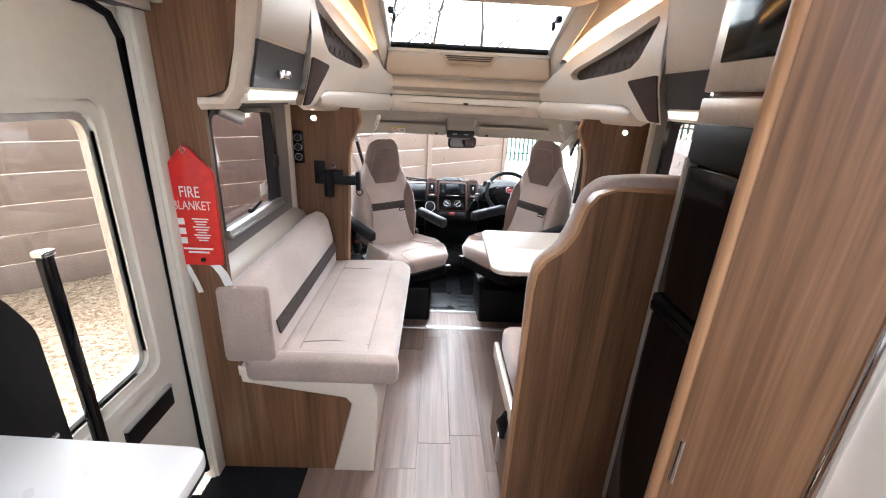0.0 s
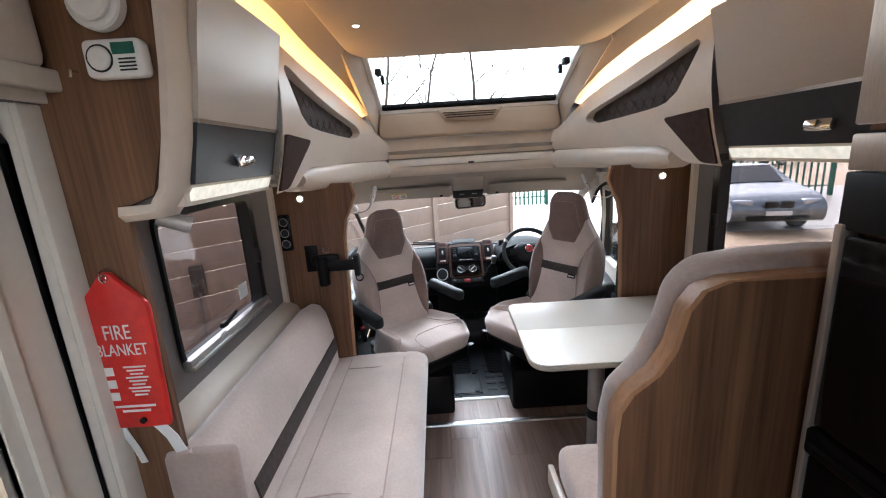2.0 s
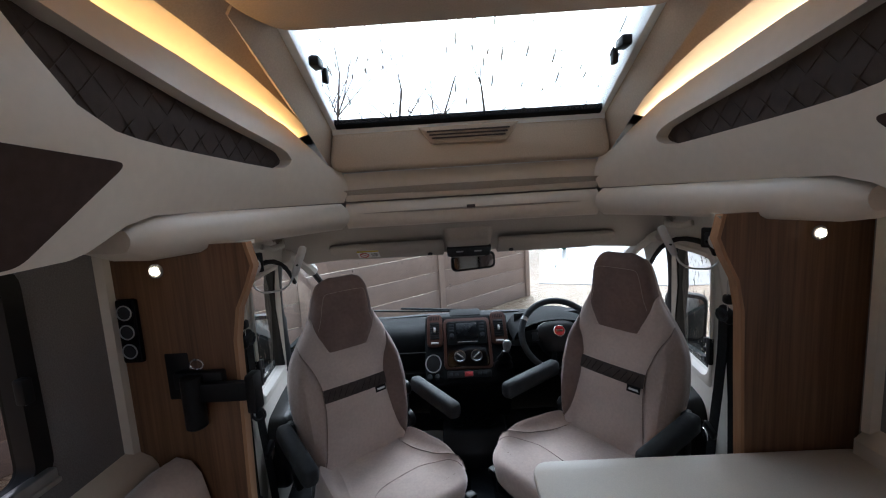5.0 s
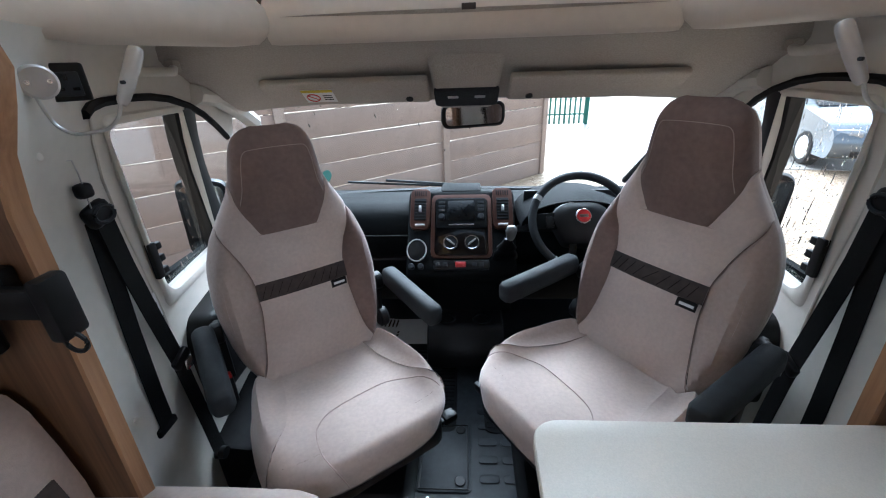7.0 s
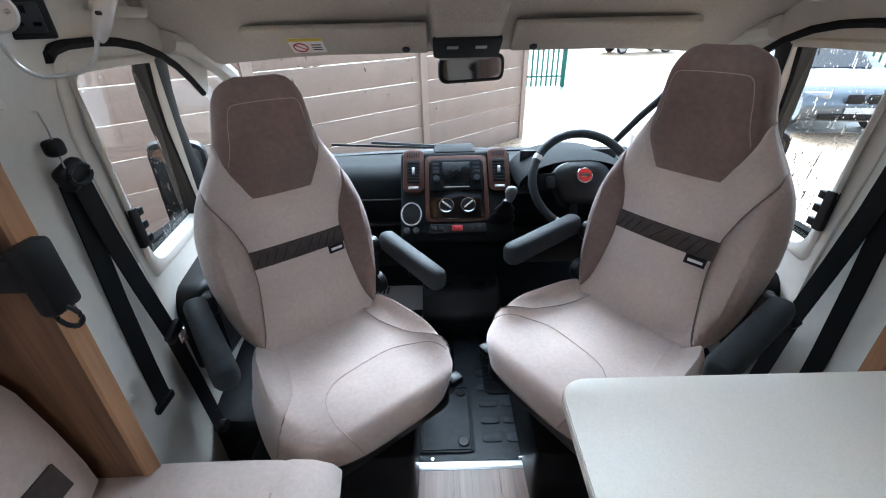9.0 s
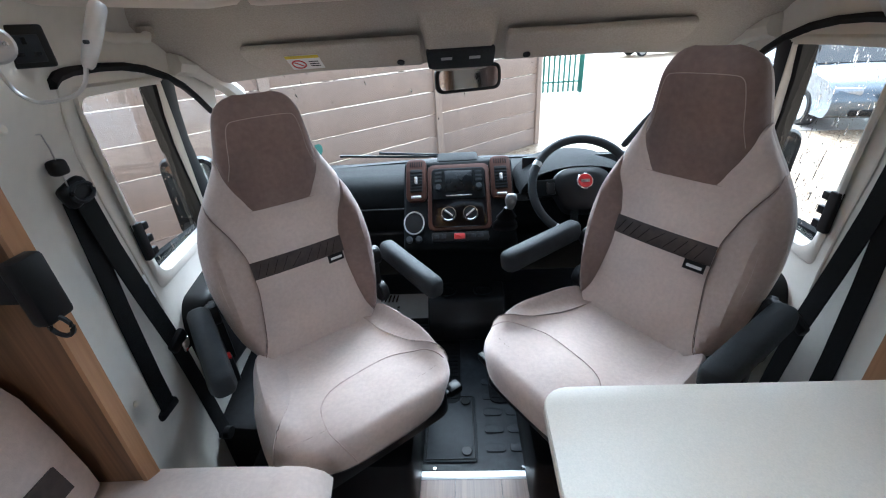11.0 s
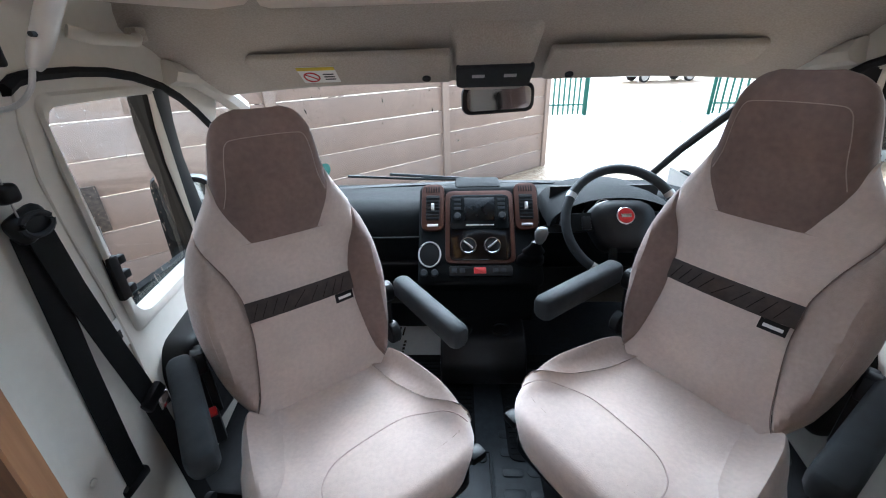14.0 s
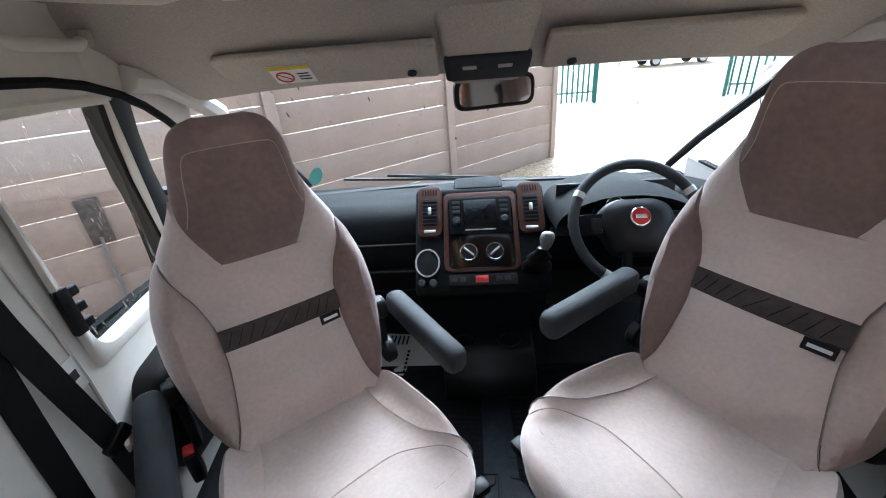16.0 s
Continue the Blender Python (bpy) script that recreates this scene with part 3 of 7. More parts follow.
rbox(bm, (-0.002, 3.652, 1.522), (0.035, 0.008, 0.014), 0.002)
solo("blind_catch", bm, BAND, "small dark catch on the header roll", "catch")


def swoosh(s):
    """Cream side moulding between locker and skylight, with an open quilted pocket and a fabric panel."""
    m = thing("side_moulding", "cream moulded corner trim with a quilted storage pocket", "trim moulding", group="side mouldings")
    xs = table_of([2.50, 2.75, 2.88, 3.0, 3.12, 3.24, 3.36, 3.46, 3.55, 3.63, 3.672], [0.745, 0.742, 0.737, 0.728, 0.715, 0.70, 0.68, 0.655, 0.62, 0.575, 0.53])
    top = table_of([2.5, 3.0, 3.3, 3.46, 3.58, 3.64, 3.68], [2.0, 1.945, 1.89, 1.845, 1.77, 1.71, 1.685])
    low = table_of([2.5, 2.72, 2.80, 2.88, 3.68], [1.48, 1.49, 1.525, 1.562, 1.566])
    up = table_of([2.575, 2.60, 2.66, 3.34, 3.40, 3.425, 3.44, 3.445], [1.915, 1.928, 1.92, 1.782, 1.765, 1.752, 1.738, 1.728])
    dn = table_of([2.575, 2.62, 2.70, 2.78, 2.86, 3.36, 3.41, 3.435, 3.445], [1.905, 1.845, 1.765, 1.732, 1.722, 1.695, 1.70, 1.713, 1.728])

    def onskin(y, z, off=0.0):
        t = max(0.0, min(1.0, (z - low(y)) / (top(y) - low(y))))
        inn = 0.055 * (1 - t) ** 2 * (1 - smooth(3.3, 3.66, y)) - 0.02 * math.sin(math.pi * t)
        return (s * (xs(y) + inn + off), y, z)

    ys = [2.5, 2.54, 2.575, 2.585, 2.60, 2.63, 2.66, 2.70, 2.74, 2.78] + [2.84 + 0.08 * k for k in range(7)] + [3.36, 3.39, 3.41, 3.425, 3.435, 3.442, 3.445, 3.48, 3.51, 3.54, 3.57, 3.60, 3.63, 3.655, 3.672]
    bm = B()
    lower, upper = [], []
    for y in ys:
        a, b = dn(min(max(y, 2.575), 3.445)), up(min(max(y, 2.575), 3.445))
        if y <= 2.575 or y >= 3.445:
            a = b = min((a + b) / 2, top(y) - 0.03)
        lower.append([onskin(y, low(y) + (a - low(y)) * k / 10) for k in range(11)])
        upper.append([onskin(y, b + (top(y) - b) * k / 6) for k in range(7)])
    loft(bm, lower, closed=False)
    loft(bm, upper, closed=False)
    rim = [y for y in ys if 2.575 <= y <= 3.445]
    loop = [(y, up(y)) for y in rim] + [(y, dn(y)) for y in rim[::-1]]
    loft(bm, [[onskin(y, z, 0.0) for y, z in loop], [onskin(y, z, 0.006) for y, z in loop], [onskin(y, z, 0.05) for y, z in loop]], caps=False)
    bmesh.ops.remove_doubles(bm, verts=bm.verts, dist=1e-4)
    # returned top edge
    loft(bm, [[onskin(y, top(y)), onskin(y, top(y), 0.05)] for y in ys], closed=False)
    part("shell", bm, CREAM, m, sharp=60)
    bm = B()
    rows = []
    for y in rim:
        row = []
        for k in range(13):
            z = dn(y) + (up(y) - dn(y)) * k / 12
            d1, d2 = (y + z * 0.9) / 0.075, (y - z * 0.9) / 0.075
            puff = 0.006 * (abs(math.sin(math.pi * d1)) * abs(math.sin(math.pi * d2))) ** 0.5
            row.append(onskin(y, z, 0.046 - puff))
        rows.append(row)
    fine = []
    for r1, r2 in zip(rows, rows[1:]):
        fine.append(r1)
    fine.append(rows[-1])
    loft(bm, fine, closed=False)
    part("pocket_lining", bm, QUILT, m, "dark brown quilted pocket lining", sharp=60)
    for k in range(18):
        for slope in (-1, 1):
            pts = []
            for j in range(30):
                z = 1.69 + 0.24 * j / 29
                y = 2.30 + k * 0.075 + slope * (z - 1.8) * 0.9
                if 2.58 < y < 3.44 and dn(y) < z < up(y):
                    pts.append(onskin(y, z, 0.042))
            if len(pts) > 2:
                part("quilt_seam", tube(B(), pts, 0.0018, 4), BAND, m)
    poly2 = fillet([(2.515, 1.685), (2.80, 1.672), (2.60, 1.492), (2.515, 1.488)], [0.01, 0.03, 0.02, 0.01])
    bm = B()
    loft(bm, [[onskin(y, z, 0.004) for y, z in poly2], [onskin(y, z, -0.010) for y, z in poly2]])
    part("fabric_panel", bm, FABRICB, m, "brown fabric insert panel")
    # lit diffuser along the top and the plain cove above it
    bm, bm2, bm3 = B(), B(), B()
    r1, r2, rs = [], [], []
    for j in range(16):
        y = 1.98 + (3.54 - 1.98) * j / 15
        yy = max(y, 2.5)
        x0, zt = xs(yy), top(yy) - 0.004
        w = 0.045 * (1 - 0.5 * smooth(3.2, 3.54, y))
        h = w / 0.045
        rs.append([(s * (x0 + 0.010), y, zt + 0.007), (s * (x0 + 0.034), y, zt + 0.007), (s * (x0 + 0.034), y, zt + 0.011), (s * (x0 + 0.010), y, zt + 0.011)])
        r1.append([(s * (x0 + 0.048), y, zt + 0.004), (s * (x0 + 0.044), y, zt + 0.025 * h), (s * (x0 + 0.028), y, zt + 0.052 * h), (s * (x0 - 0.002), y, zt + 0.070 * h), (s * (x0 - 0.030), y, zt + 0.078 * h)])
        r2.append([(s * (x0 - 0.026), y, zt + 0.081 * h), (s * (x0 - 0.034), y, zt + 0.070 * h), (s * max(x0 - 0.10, 0.612), y, min(zt + 0.078 * h + 0.05, 2.116)), (s * max(x0 - 0.16, 0.60), y, min(zt + 0.078 * h + 0.08, 2.118))])
    loft(bm3, rs)
    # right strip takes the paler copy, for the head-on viewing angle
    part("led_strip", bm3, LEDW if s < 0 else LEDP, m, "warm LED strip hidden behind the moulding edge")
    loft(bm, r1, closed=False)
    part("lit_channel", bm, CREAM, m, "cream channel washed by the LED strip", sharp=60)
    loft(bm2, r2, closed=False)
    part("cove", bm2, TAN, m, "tan curved cove above the LED strip", sharp=60)
    return m


for s in (-1, 1):
    swoosh(s)


# cab panels of walnut beside the cab opening
def cab_panel(s, label):
    m = thing("cab_side_panel", label, "panel", pose(0, 0.026 if s > 0 else 0, 0))
    edge = [(0.655, 1.475), (0.64, 1.41), (0.66, 1.36), (0.695, 1.29), (0.712, 1.20), (0.716, 1.05), (0.735, 0.5), (0.74, 0.0)]
    bm = B()
    prism(bm, [(s * x, z) for x, z in edge] + [(s * WX, 0.0), (s * WX, 1.475)], "y", 3.06, 3.085, 0)
    part("panel", bm, WOOD, m)
    bm = B()
    rings = [[(s * (x - 0.006), 3.056, z), (s * (x + 0.004), 3.056, z), (s * (x + 0.004), 3.089, z), (s * (x - 0.006), 3.089, z)] for x, z in edge]
    loft(bm, rings)
    part("edge_strip", bm, EDGE, m, "light oak edging strip")
    return m


cab_panel(-1, "walnut panel with light edging beside the cab passenger seat")
cab_panel(1, "walnut panel with light edging behind the driver's seat")
for s in (-1, 1):
    bm = B()
    yp = 3.079 if s > 0 else 3.053
    cyl(bm, (s * 0.905, yp, 1.41), 0.02, 0.01, "y", 18, bev=0.003)
    sp = solo("panel_spot", bm, SATIN, "small lit round spotlight on a walnut panel", "lamp", "panel spots")
    bm = B()
    cyl(bm, (s * 0.905, yp - 0.007, 1.41), 0.010, 0.006, "y", 16)
    part("lens", bm, LEDS, sp)


# ---- cab shell ----
def cab_side(s):
    m = thing("cab_side", "off-white plastic cab side trim with a wet side window", "cab side", kind="structure")
    zs = [0.0, 0.40, 0.79, 1.03, 1.17, 1.285, 1.33, 1.38, 1.43, 1.47]
    rear = table_of([0.0, 0.79, 1.285, 1.47], [3.50, 3.487, 3.428, 3.40])
    front = table_of([0.0, 0.79, 1.285, 1.47], [3.86, 3.85, 3.785, 3.77])

    def xat(y, z):
        hi = np.interp(y, [3.09, 3.19, 3.28, 3.36, 3.43, 3.78, 4.2, 4.8], [0.675, 0.728, 0.760, 0.805, 0.838, 0.895, 0.90, 0.86])
        lo = np.interp(y, [3.09, 3.18, 3.30, 3.43, 3.49, 3.86, 4.3, 4.8], [0.750, 0.825, 0.848, 0.868, 0.880, 0.935, 0.96, 0.96])
        t = smooth(1.10, 1.38, z)
        return float(lo * (1 - t) + hi * t) - 0.05 * smooth(1.41, 1.50, z)

    cols = lambda z: [3.088, 3.13, 3.18, 3.23, 3.28, 3.33, 3.38, rear(z), rear(z) * 0.67 + front(z) * 0.33, rear(z) * 0.33 + front(z) * 0.67, front(z)]
    bm = B()
    g = [[bm.verts.new((s * xat(y, z), y, z)) for y in cols(z)] for z in zs]
    for i in range(len(zs) - 1):
        for j in range(10):
            if zs[i] >= 0.78 and zs[i + 1] <= 1.29 and j >= 7:
                continue
            bm.faces.new((g[i][j], g[i][j + 1], g[i + 1][j + 1], g[i + 1][j]))
    res = bmesh.ops.extrude_face_region(bm, geom=bm.faces[:])
    bmesh.ops.translate(bm, vec=(s * 0.05, 0, 0), verts=[v for v in res["geom"] if isinstance(v, bmesh.types.BMVert)])
    part("trim_panel", bm, TRIMW, m, sharp=50)
    # rounded surround of the side window
    out = fillet([(3.425, 1.312), (3.462, 0.772), (3.85, 0.772), (3.80, 1.305)], [0.03, 0.03, 0.01, 0.01], 6)
    inn = fillet([(3.437, 1.290), (3.494, 0.800), (3.85, 0.800), (3.795, 1.282)], [0.05, 0.06, 0.005, 0.005], 6)
    bm = B()
    loft(bm, [[(s * xat(y, z), y, z) for y, z in out], [(s * (xat(y, z) - 0.006), y * 0.7 + v * 0.3, z * 0.7 + w * 0.3) for (y, z), (v, w) in zip(out, inn)], [(s * (xat(y, z) - 0.004), y, z) for y, z in inn], [(s * (xat(y, z) + 0.045), y, z) for y, z in inn]], caps=False)
    part("window_surround", bm, TRIMW, m, "off-white rounded window surround", sharp=60)
    # step where the pillar trim overlaps the door
    bm = B()
    tube(bm, [(s * (xat(y, z) - 0.0005), y, z) for y, z in ((3.375, 1.325), (3.372, 1.27), (3.385, 1.18), (3.402, 1.06), (3.42, 0.92), (3.43, 0.78), (3.43, 0.55), (3.43, 0.30))], 0.0045, 6)
    part("trim_step", bm, TRIMW, m)
    # black window divider, quarter window and front part of the door
    bm = B()
    loft(bm, [[(s * (xat(3.82, z) + 0.008), front(z) - 0.004, z), (s * (xat(3.88, z) - 0.012), front(z) + 0.045, z), (s * (xat(3.90, z) - 0.004), front(z) + 0.085, z), (s * (xat(3.90, z) + 0.05), front(z) + 0.085, z), (s * (xat(3.82, z) + 0.05), front(z) - 0.004, z)] for z in (0.76, 0.90, 1.0, 1.1, 1.2, 1.292)])
    part("window_divider", bm, BLACK, m, "black window divider post", sharp=50)
    bm = B()
    loft(bm, [[(s * (xat(y, z) - 0.003), y, z) for z in (1.288 - 1.2 * max(0.0, y - 3.86) ** 1.5, 1.32, 1.38, 1.44)] for y in (3.76, 3.82, 3.88, 3.94, 4.0, 4.06, 4.12)], closed=False)
    part("cant_rail", bm, TRIMW, m)
    bm = B()
    loft(bm, [[(s * xat(y, z), y, z) for z in (0.0, 0.4, 0.80)] for y in (3.85, 4.2, 4.8)], closed=False)
    part("door_panel", bm, TRIMW, m)
    bm = B()
    tube(bm, [(s * 0.885, 3.86, 1.33), (s * 0.89, 3.98, 1.315), (s * 0.885, 4.12, 1.25), (s * 0.88, 4.20, 1.20)], 0.032, 8)
    part("windscreen_pillar", bm, TRIMW, m, "off-white windscreen pillar trim")
    bm = B()
    tube(bm, [(s * 0.88, 4.18, 1.21), (s * 0.885, 4.36, 1.09), (s * 0.89, 4.6, 0.93), (s * 0.89, 4.82, 0.76)], 0.017, 8)
    part("pillar_foot", bm, BLACK, m, "black lower windscreen pillar")
    bm = B()
    tube(bm, [(s * xat(y, z) - s * 0.004, y, z) for y, z in ((3.345, 1.322), (3.38, 1.334), (3.44, 1.340), (3.54, 1.342), (3.64, 1.338), (3.74, 1.325), (3.84, 1.297), (3.92, 1.262), (4.0, 1.215), (4.08, 1.16))], 0.011, 6)
    part("door_seal", bm, RUBBER, m, "black rubber door seal")
    bm = B()
    zz = [0.78, 1.30]
    loft(bm, [[(s * (xat(y(z), z) + 0.03), y(z), z) for y in (rear, front)] for z in zz], closed=False)
    p = part("pane", bm, DOORG, m, "rain-spotted side window glass")
    p.visible_shadow = False
    drops(p, lambda u, v: Vector((s * (xat(rear(0.80 + 0.48 * v) * (1 - u) + front(0.80 + 0.48 * v) * u, 0.80 + 0.48 * v) + 0.034), rear(0.80 + 0.48 * v) * (1 - u) + front(0.80 + 0.48 * v) * u, 0.80 + 0.48 * v)), 420, 0.0022, 21 + s, 0.25)
    bm = B()
    loft(bm, [[(s * (xat(3.92, 0.8) + 0.03), 3.92, 0.80), (s * 0.93, 4.75, 0.80)], [(s * (xat(3.86, 1.3) + 0.03), 3.86, 1.285), (s * 0.93, 4.16, 1.24)]], closed=False)
    p = part("pane", bm, GLASS, m, "quarter light glass")
    p.visible_shadow = False
    # fixing buttons
    for y, z in ((3.18, 1.086), (3.177, 1.27), (3.2, 0.62), (3.19, 0.30)):
        bm = B()
        cyl(bm, (s * (xat(y, z) - 0.001), y, z), 0.008, 0.008, "x", 12, bev=0.002)
        part("trim_button", bm, TRIMW, m)
    # notched catch on the rear edge of the window
    bm = B()
    xc = xat(3.465, 0.93) - 0.012
    rbox(bm, (s * xc, 3.462, 0.928), (0.016, 0.026, 0.105), 0.004)
    for dz in (-0.035, 0.002, 0.038):
        rbox(bm, (s * xc, 3.482, 0.926 + dz), (0.014, 0.024, 0.020), 0.003)
    part("window_catch", bm, BLACK, m, "black notched catch")
    return m


cab_side(-1)
cab_side(1)

# cab headliner: arched cloth from the header rolls to the windscreen top
bm = B()
rows = []
for y, zc, zs in ((3.66, 1.52, 1.49), (3.70, 1.485, 1.45), (3.76, 1.458, 1.41), (3.84, 1.425, 1.38), (3.90, 1.385, 1.34), (3.96, 1.345, 1.31), (4.07, 1.285, 1.255), (4.11, 1.275, 1.245)):
    rows.append([(-0.90 + 1.8 * i / 20, y, zc + (zs - zc) * abs(-1 + i / 10) ** 3) for i in range(21)])
loft(bm, rows, closed=False)
loft(bm, [[(x, y, z + 0.10) for x, y, z in r] for r in rows], closed=False)
solo("ceiling_cab", bm, HEADL, "beige cloth cab headliner arched to the windscreen", "headliner", kind="structure", sharp=60)
bm = B()
rbox(bm, (0, 3.98, 1.56), (2.2, 0.36, 0.02), 0)
rbox(bm, (0, 3.82, 1.72), (2.2, 0.02, 0.36), 0)
for s in (-1, 1):
    rbox(bm, (s * 1.09, 3.45, 1.75), (0.02, 0.76, 0.78), 0)
    rbox(bm, (s * 0.87, 3.82, 1.98), (0.42, 0.02, 0.30), 0)
    rbox(bm, (s * 1.0, 3.6, 1.50), (0.2, 1.0, 0.02), 0)
solo("shell_roof", bm, SHELL, "white outer roof shell over the cab", "roof", kind="structure")

# windscreen
screen = thing("window_4", "wide wet windscreen with a wiper at its foot", "windscreen", kind="structure")
bm = B()
rows = []
for j in range(6):
    t = j / 5
    rows.append([((-0.86 + 1.72 * i / 12) * (1 - 0.10 * t), 4.86 - 0.78 * t - 0.10 * abs(-1 + i / 6) ** 2 * (1 - t), 0.715 + 0.575 * t) for i in range(13)])
loft(bm, rows, closed=False)
p = part("pane", bm, GLASS, screen, "rain-spotted windscreen glass")
p.visible_shadow = False
drops(p, lambda u, v: Vector(((-0.8 + 1.6 * u) * (1 - 0.1 * (0.5 + 0.5 * v)), 4.864 - 0.78 * (0.5 + 0.5 * v) - 0.1 * (2 * u - 1) ** 2 * (0.5 - 0.5 * v), 0.715 + 0.575 * (0.5 + 0.5 * v))), 200, 0.0020, 5, 0.3)
bm = B()
tube(bm, [(-0.87, 4.74, 0.712), (-0.4, 4.83, 0.705), (0, 4.86, 0.705), (0.4, 4.83, 0.705), (0.87, 4.74, 0.712)], 0.025, 8)
part("window_frame", bm, BLACK, screen, "black lower windscreen seal")
bm = B()
tube(bm, [(-0.72, 4.86, 0.765), (-0.40, 4.90, 0.735), (-0.12, 4.93, 0.715)], 0.007, 6)
part("wiper_blade", bm, BLACK, screen, "black wiper blade")
bm = B()
tube(bm, [(-0.50, 4.91, 0.758), (-0.38, 4.925, 0.745), (0.05, 4.95, 0.705)], 0.008, 6)
part("wiper_arm", bm, CHAR, screen)
disc = part("permit_disc", cyl(B(), (0, 0, 0), 0.040, 0.002, n=28), GREENM, screen, "round green sticker low on the windscreen", Matrix.Translation((-0.745, 4.56, 0.872)) @ Matrix.Rotation(radians(-30), 4, "Z") @ Matrix.Rotation(radians(55), 4, "X"))
bm = B()
rbox(bm, (0, 4.9, 0.045), (2.0, 0.06, 1.3), 0)
for s in (-1, 1):
    rbox(bm, (s * 1.03, 3.95, 0.38), (0.03, 1.7, 0.80), 0)
solo("bulkhead", bm, DASH, "black bulkhead below the windscreen", "bulkhead", kind="structure")


# ---- cab seats ----
def cab_seat(name, label, m, k):
    """Swivel captain's chair facing -y. k = 1: the dark bolster at +x, -1: at -x."""
    seat = thing(name, label, "seat", m, "swivelled cab seats")
    HT, Z0 = 0.765, 0.50
    wid = eased([0, 0.08, 0.2, 0.34, 0.45, 0.55, 0.65, 0.72, 0.78, 0.86, 0.92, 0.965, 0.99, 1.0], [0.205, 0.230, 0.252, 0.263, 0.256, 0.234, 0.197, 0.165, 0.142, 0.129, 0.119, 0.103, 0.080, 0.055])
    dep = eased([0, 0.1, 0.5, 0.65, 0.85, 0.95, 1.0], [0.085, 0.10, 0.098, 0.082, 0.066, 0.055, 0.025])
    spine = eased([0, 0.2, 0.4, 0.6, 0.8, 0.92, 1.0], [-0.082, -0.04, -0.006, 0.028, 0.033, 0.032, 0.058])
    end = eased([0, 0.04, 0.92, 0.97, 1.0], [0.9, 1, 1, 0.86, 0.55])

    def face(u, v, side):
        w, d = wid(v), dep(v) * end(v)
        a = u * math.pi / 2
        x = w * math.copysign(abs(math.sin(a)) ** 0.8, u)
        c = max(math.cos(a), 0.0) ** 0.55
        z = Z0 + HT * v
        y = spine(v) + d
        if side < 0:
            bol = 0.035 * math.exp(-((abs(u) - 0.62) / 0.17) ** 2) * (1 - smooth(0.5, 0.62, v)) - 0.012 * (1 - smooth(0.5, 0.7, v)) * (1 - u * u)
            lumb = 0.012 * math.exp(-((v - 0.25) / 0.2) ** 2) * (1 - u * u)
            hd = 0.014 * math.exp(-((v - 0.88) / 0.12) ** 2) * (1 - u * u)
            return Vector((x, y - d * c - bol - lumb - hd, z))
        return Vector((x * 0.985, y + d * 0.7 * c - 0.002, z - 0.002))

    front = lambda u, v: face(u, v, -1)
    s_in = eased([0.0, 0.03, 0.09, 0.2, 0.32, 0.40, 0.48, 0.55, 0.60, 0.64], [0.95, 0.66, 0.47, 0.36, 0.31, 0.315, 0.38, 0.52, 0.72, 0.98])
    lo1, hi1 = lambda v: -1.0, lambda v: 1.0
    sl, sr = (lambda v: -s_in(v)), (lambda v: s_in(v))
    back = part
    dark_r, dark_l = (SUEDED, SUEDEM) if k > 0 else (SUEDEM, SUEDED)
    bm = B()
    strip_surface(bm, front, sl, sr, 0.0, 0.59, 14, 40, 0.006, False)
    back("backrest_panel", bm, SUEDE, seat, "light beige suede centre panel")
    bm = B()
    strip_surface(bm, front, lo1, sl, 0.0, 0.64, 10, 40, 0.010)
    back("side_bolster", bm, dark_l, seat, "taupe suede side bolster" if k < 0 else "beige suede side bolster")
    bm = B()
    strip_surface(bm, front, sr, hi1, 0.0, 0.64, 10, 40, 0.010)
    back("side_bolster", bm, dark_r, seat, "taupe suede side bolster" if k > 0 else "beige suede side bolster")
    hd = eased([0.59, 0.605, 0.64, 0.69, 0.74, 0.765, 0.785], [0.20, 0.23, 0.30, 0.45, 0.66, 0.80, 1.0])
    bm = B()
    strip_surface(bm, front, sl, lambda v: -hd(v), 0.59, 0.64, 10, 8, 0.006, False)
    strip_surface(bm, front, lo1, lambda v: -hd(v), 0.64, 0.785, 10, 16, 0.006, False)
    back("shoulder_panel", bm, SUEDE, seat, "light beige suede shoulder")
    bm = B()
    strip_surface(bm, front, hd, sr, 0.59, 0.64, 10, 8, 0.006, False)
    strip_surface(bm, front, hd, hi1, 0.64, 0.785, 10, 16, 0.006, False)
    back("shoulder_panel", bm, SUEDE, seat, "light beige suede shoulder")
    bm = B()
    strip_surface(bm, front, lambda v: -hd(v), hd, 0.59, 0.785, 12, 22, 0.006, False)
    strip_surface(bm, front, lo1, hi1, 0.785, 1.0, 24, 24, 0.006, False)
    back("headrest", bm, SUEDED, seat, "taupe suede headrest")
    bm = B()
    strip_surface(bm, lambda u, v: face(u, v, 1), lo1, hi1, 0.0, 1.0, 20, 30)
    top = [face(-1 + i / 10, 1.0, -1) for i in range(21)]
    topb = [face(-1 + i / 10, 1.0, 1) for i in range(21)]
    loft(bm, [top, topb], closed=False)
    back("backrest_rear", bm, SUEDEM, seat, "suede back shell")
    # seams on the headrest
    bm = B()
    hu = eased([0, 0.10, 0.25, 0.36, 0.42, 0.5, 0.58, 0.64, 0.75, 0.90, 1.0], [-0.50, -0.52, -0.53, -0.51, -0.42, 0.0, 0.42, 0.51, 0.53, 0.52, 0.50])
    hv = eased([0, 0.10, 0.25, 0.36, 0.42, 0.5, 0.58, 0.64, 0.75, 0.90, 1.0], [0.72, 0.78, 0.85, 0.90, 0.922, 0.928, 0.922, 0.90, 0.85, 0.78, 0.72])
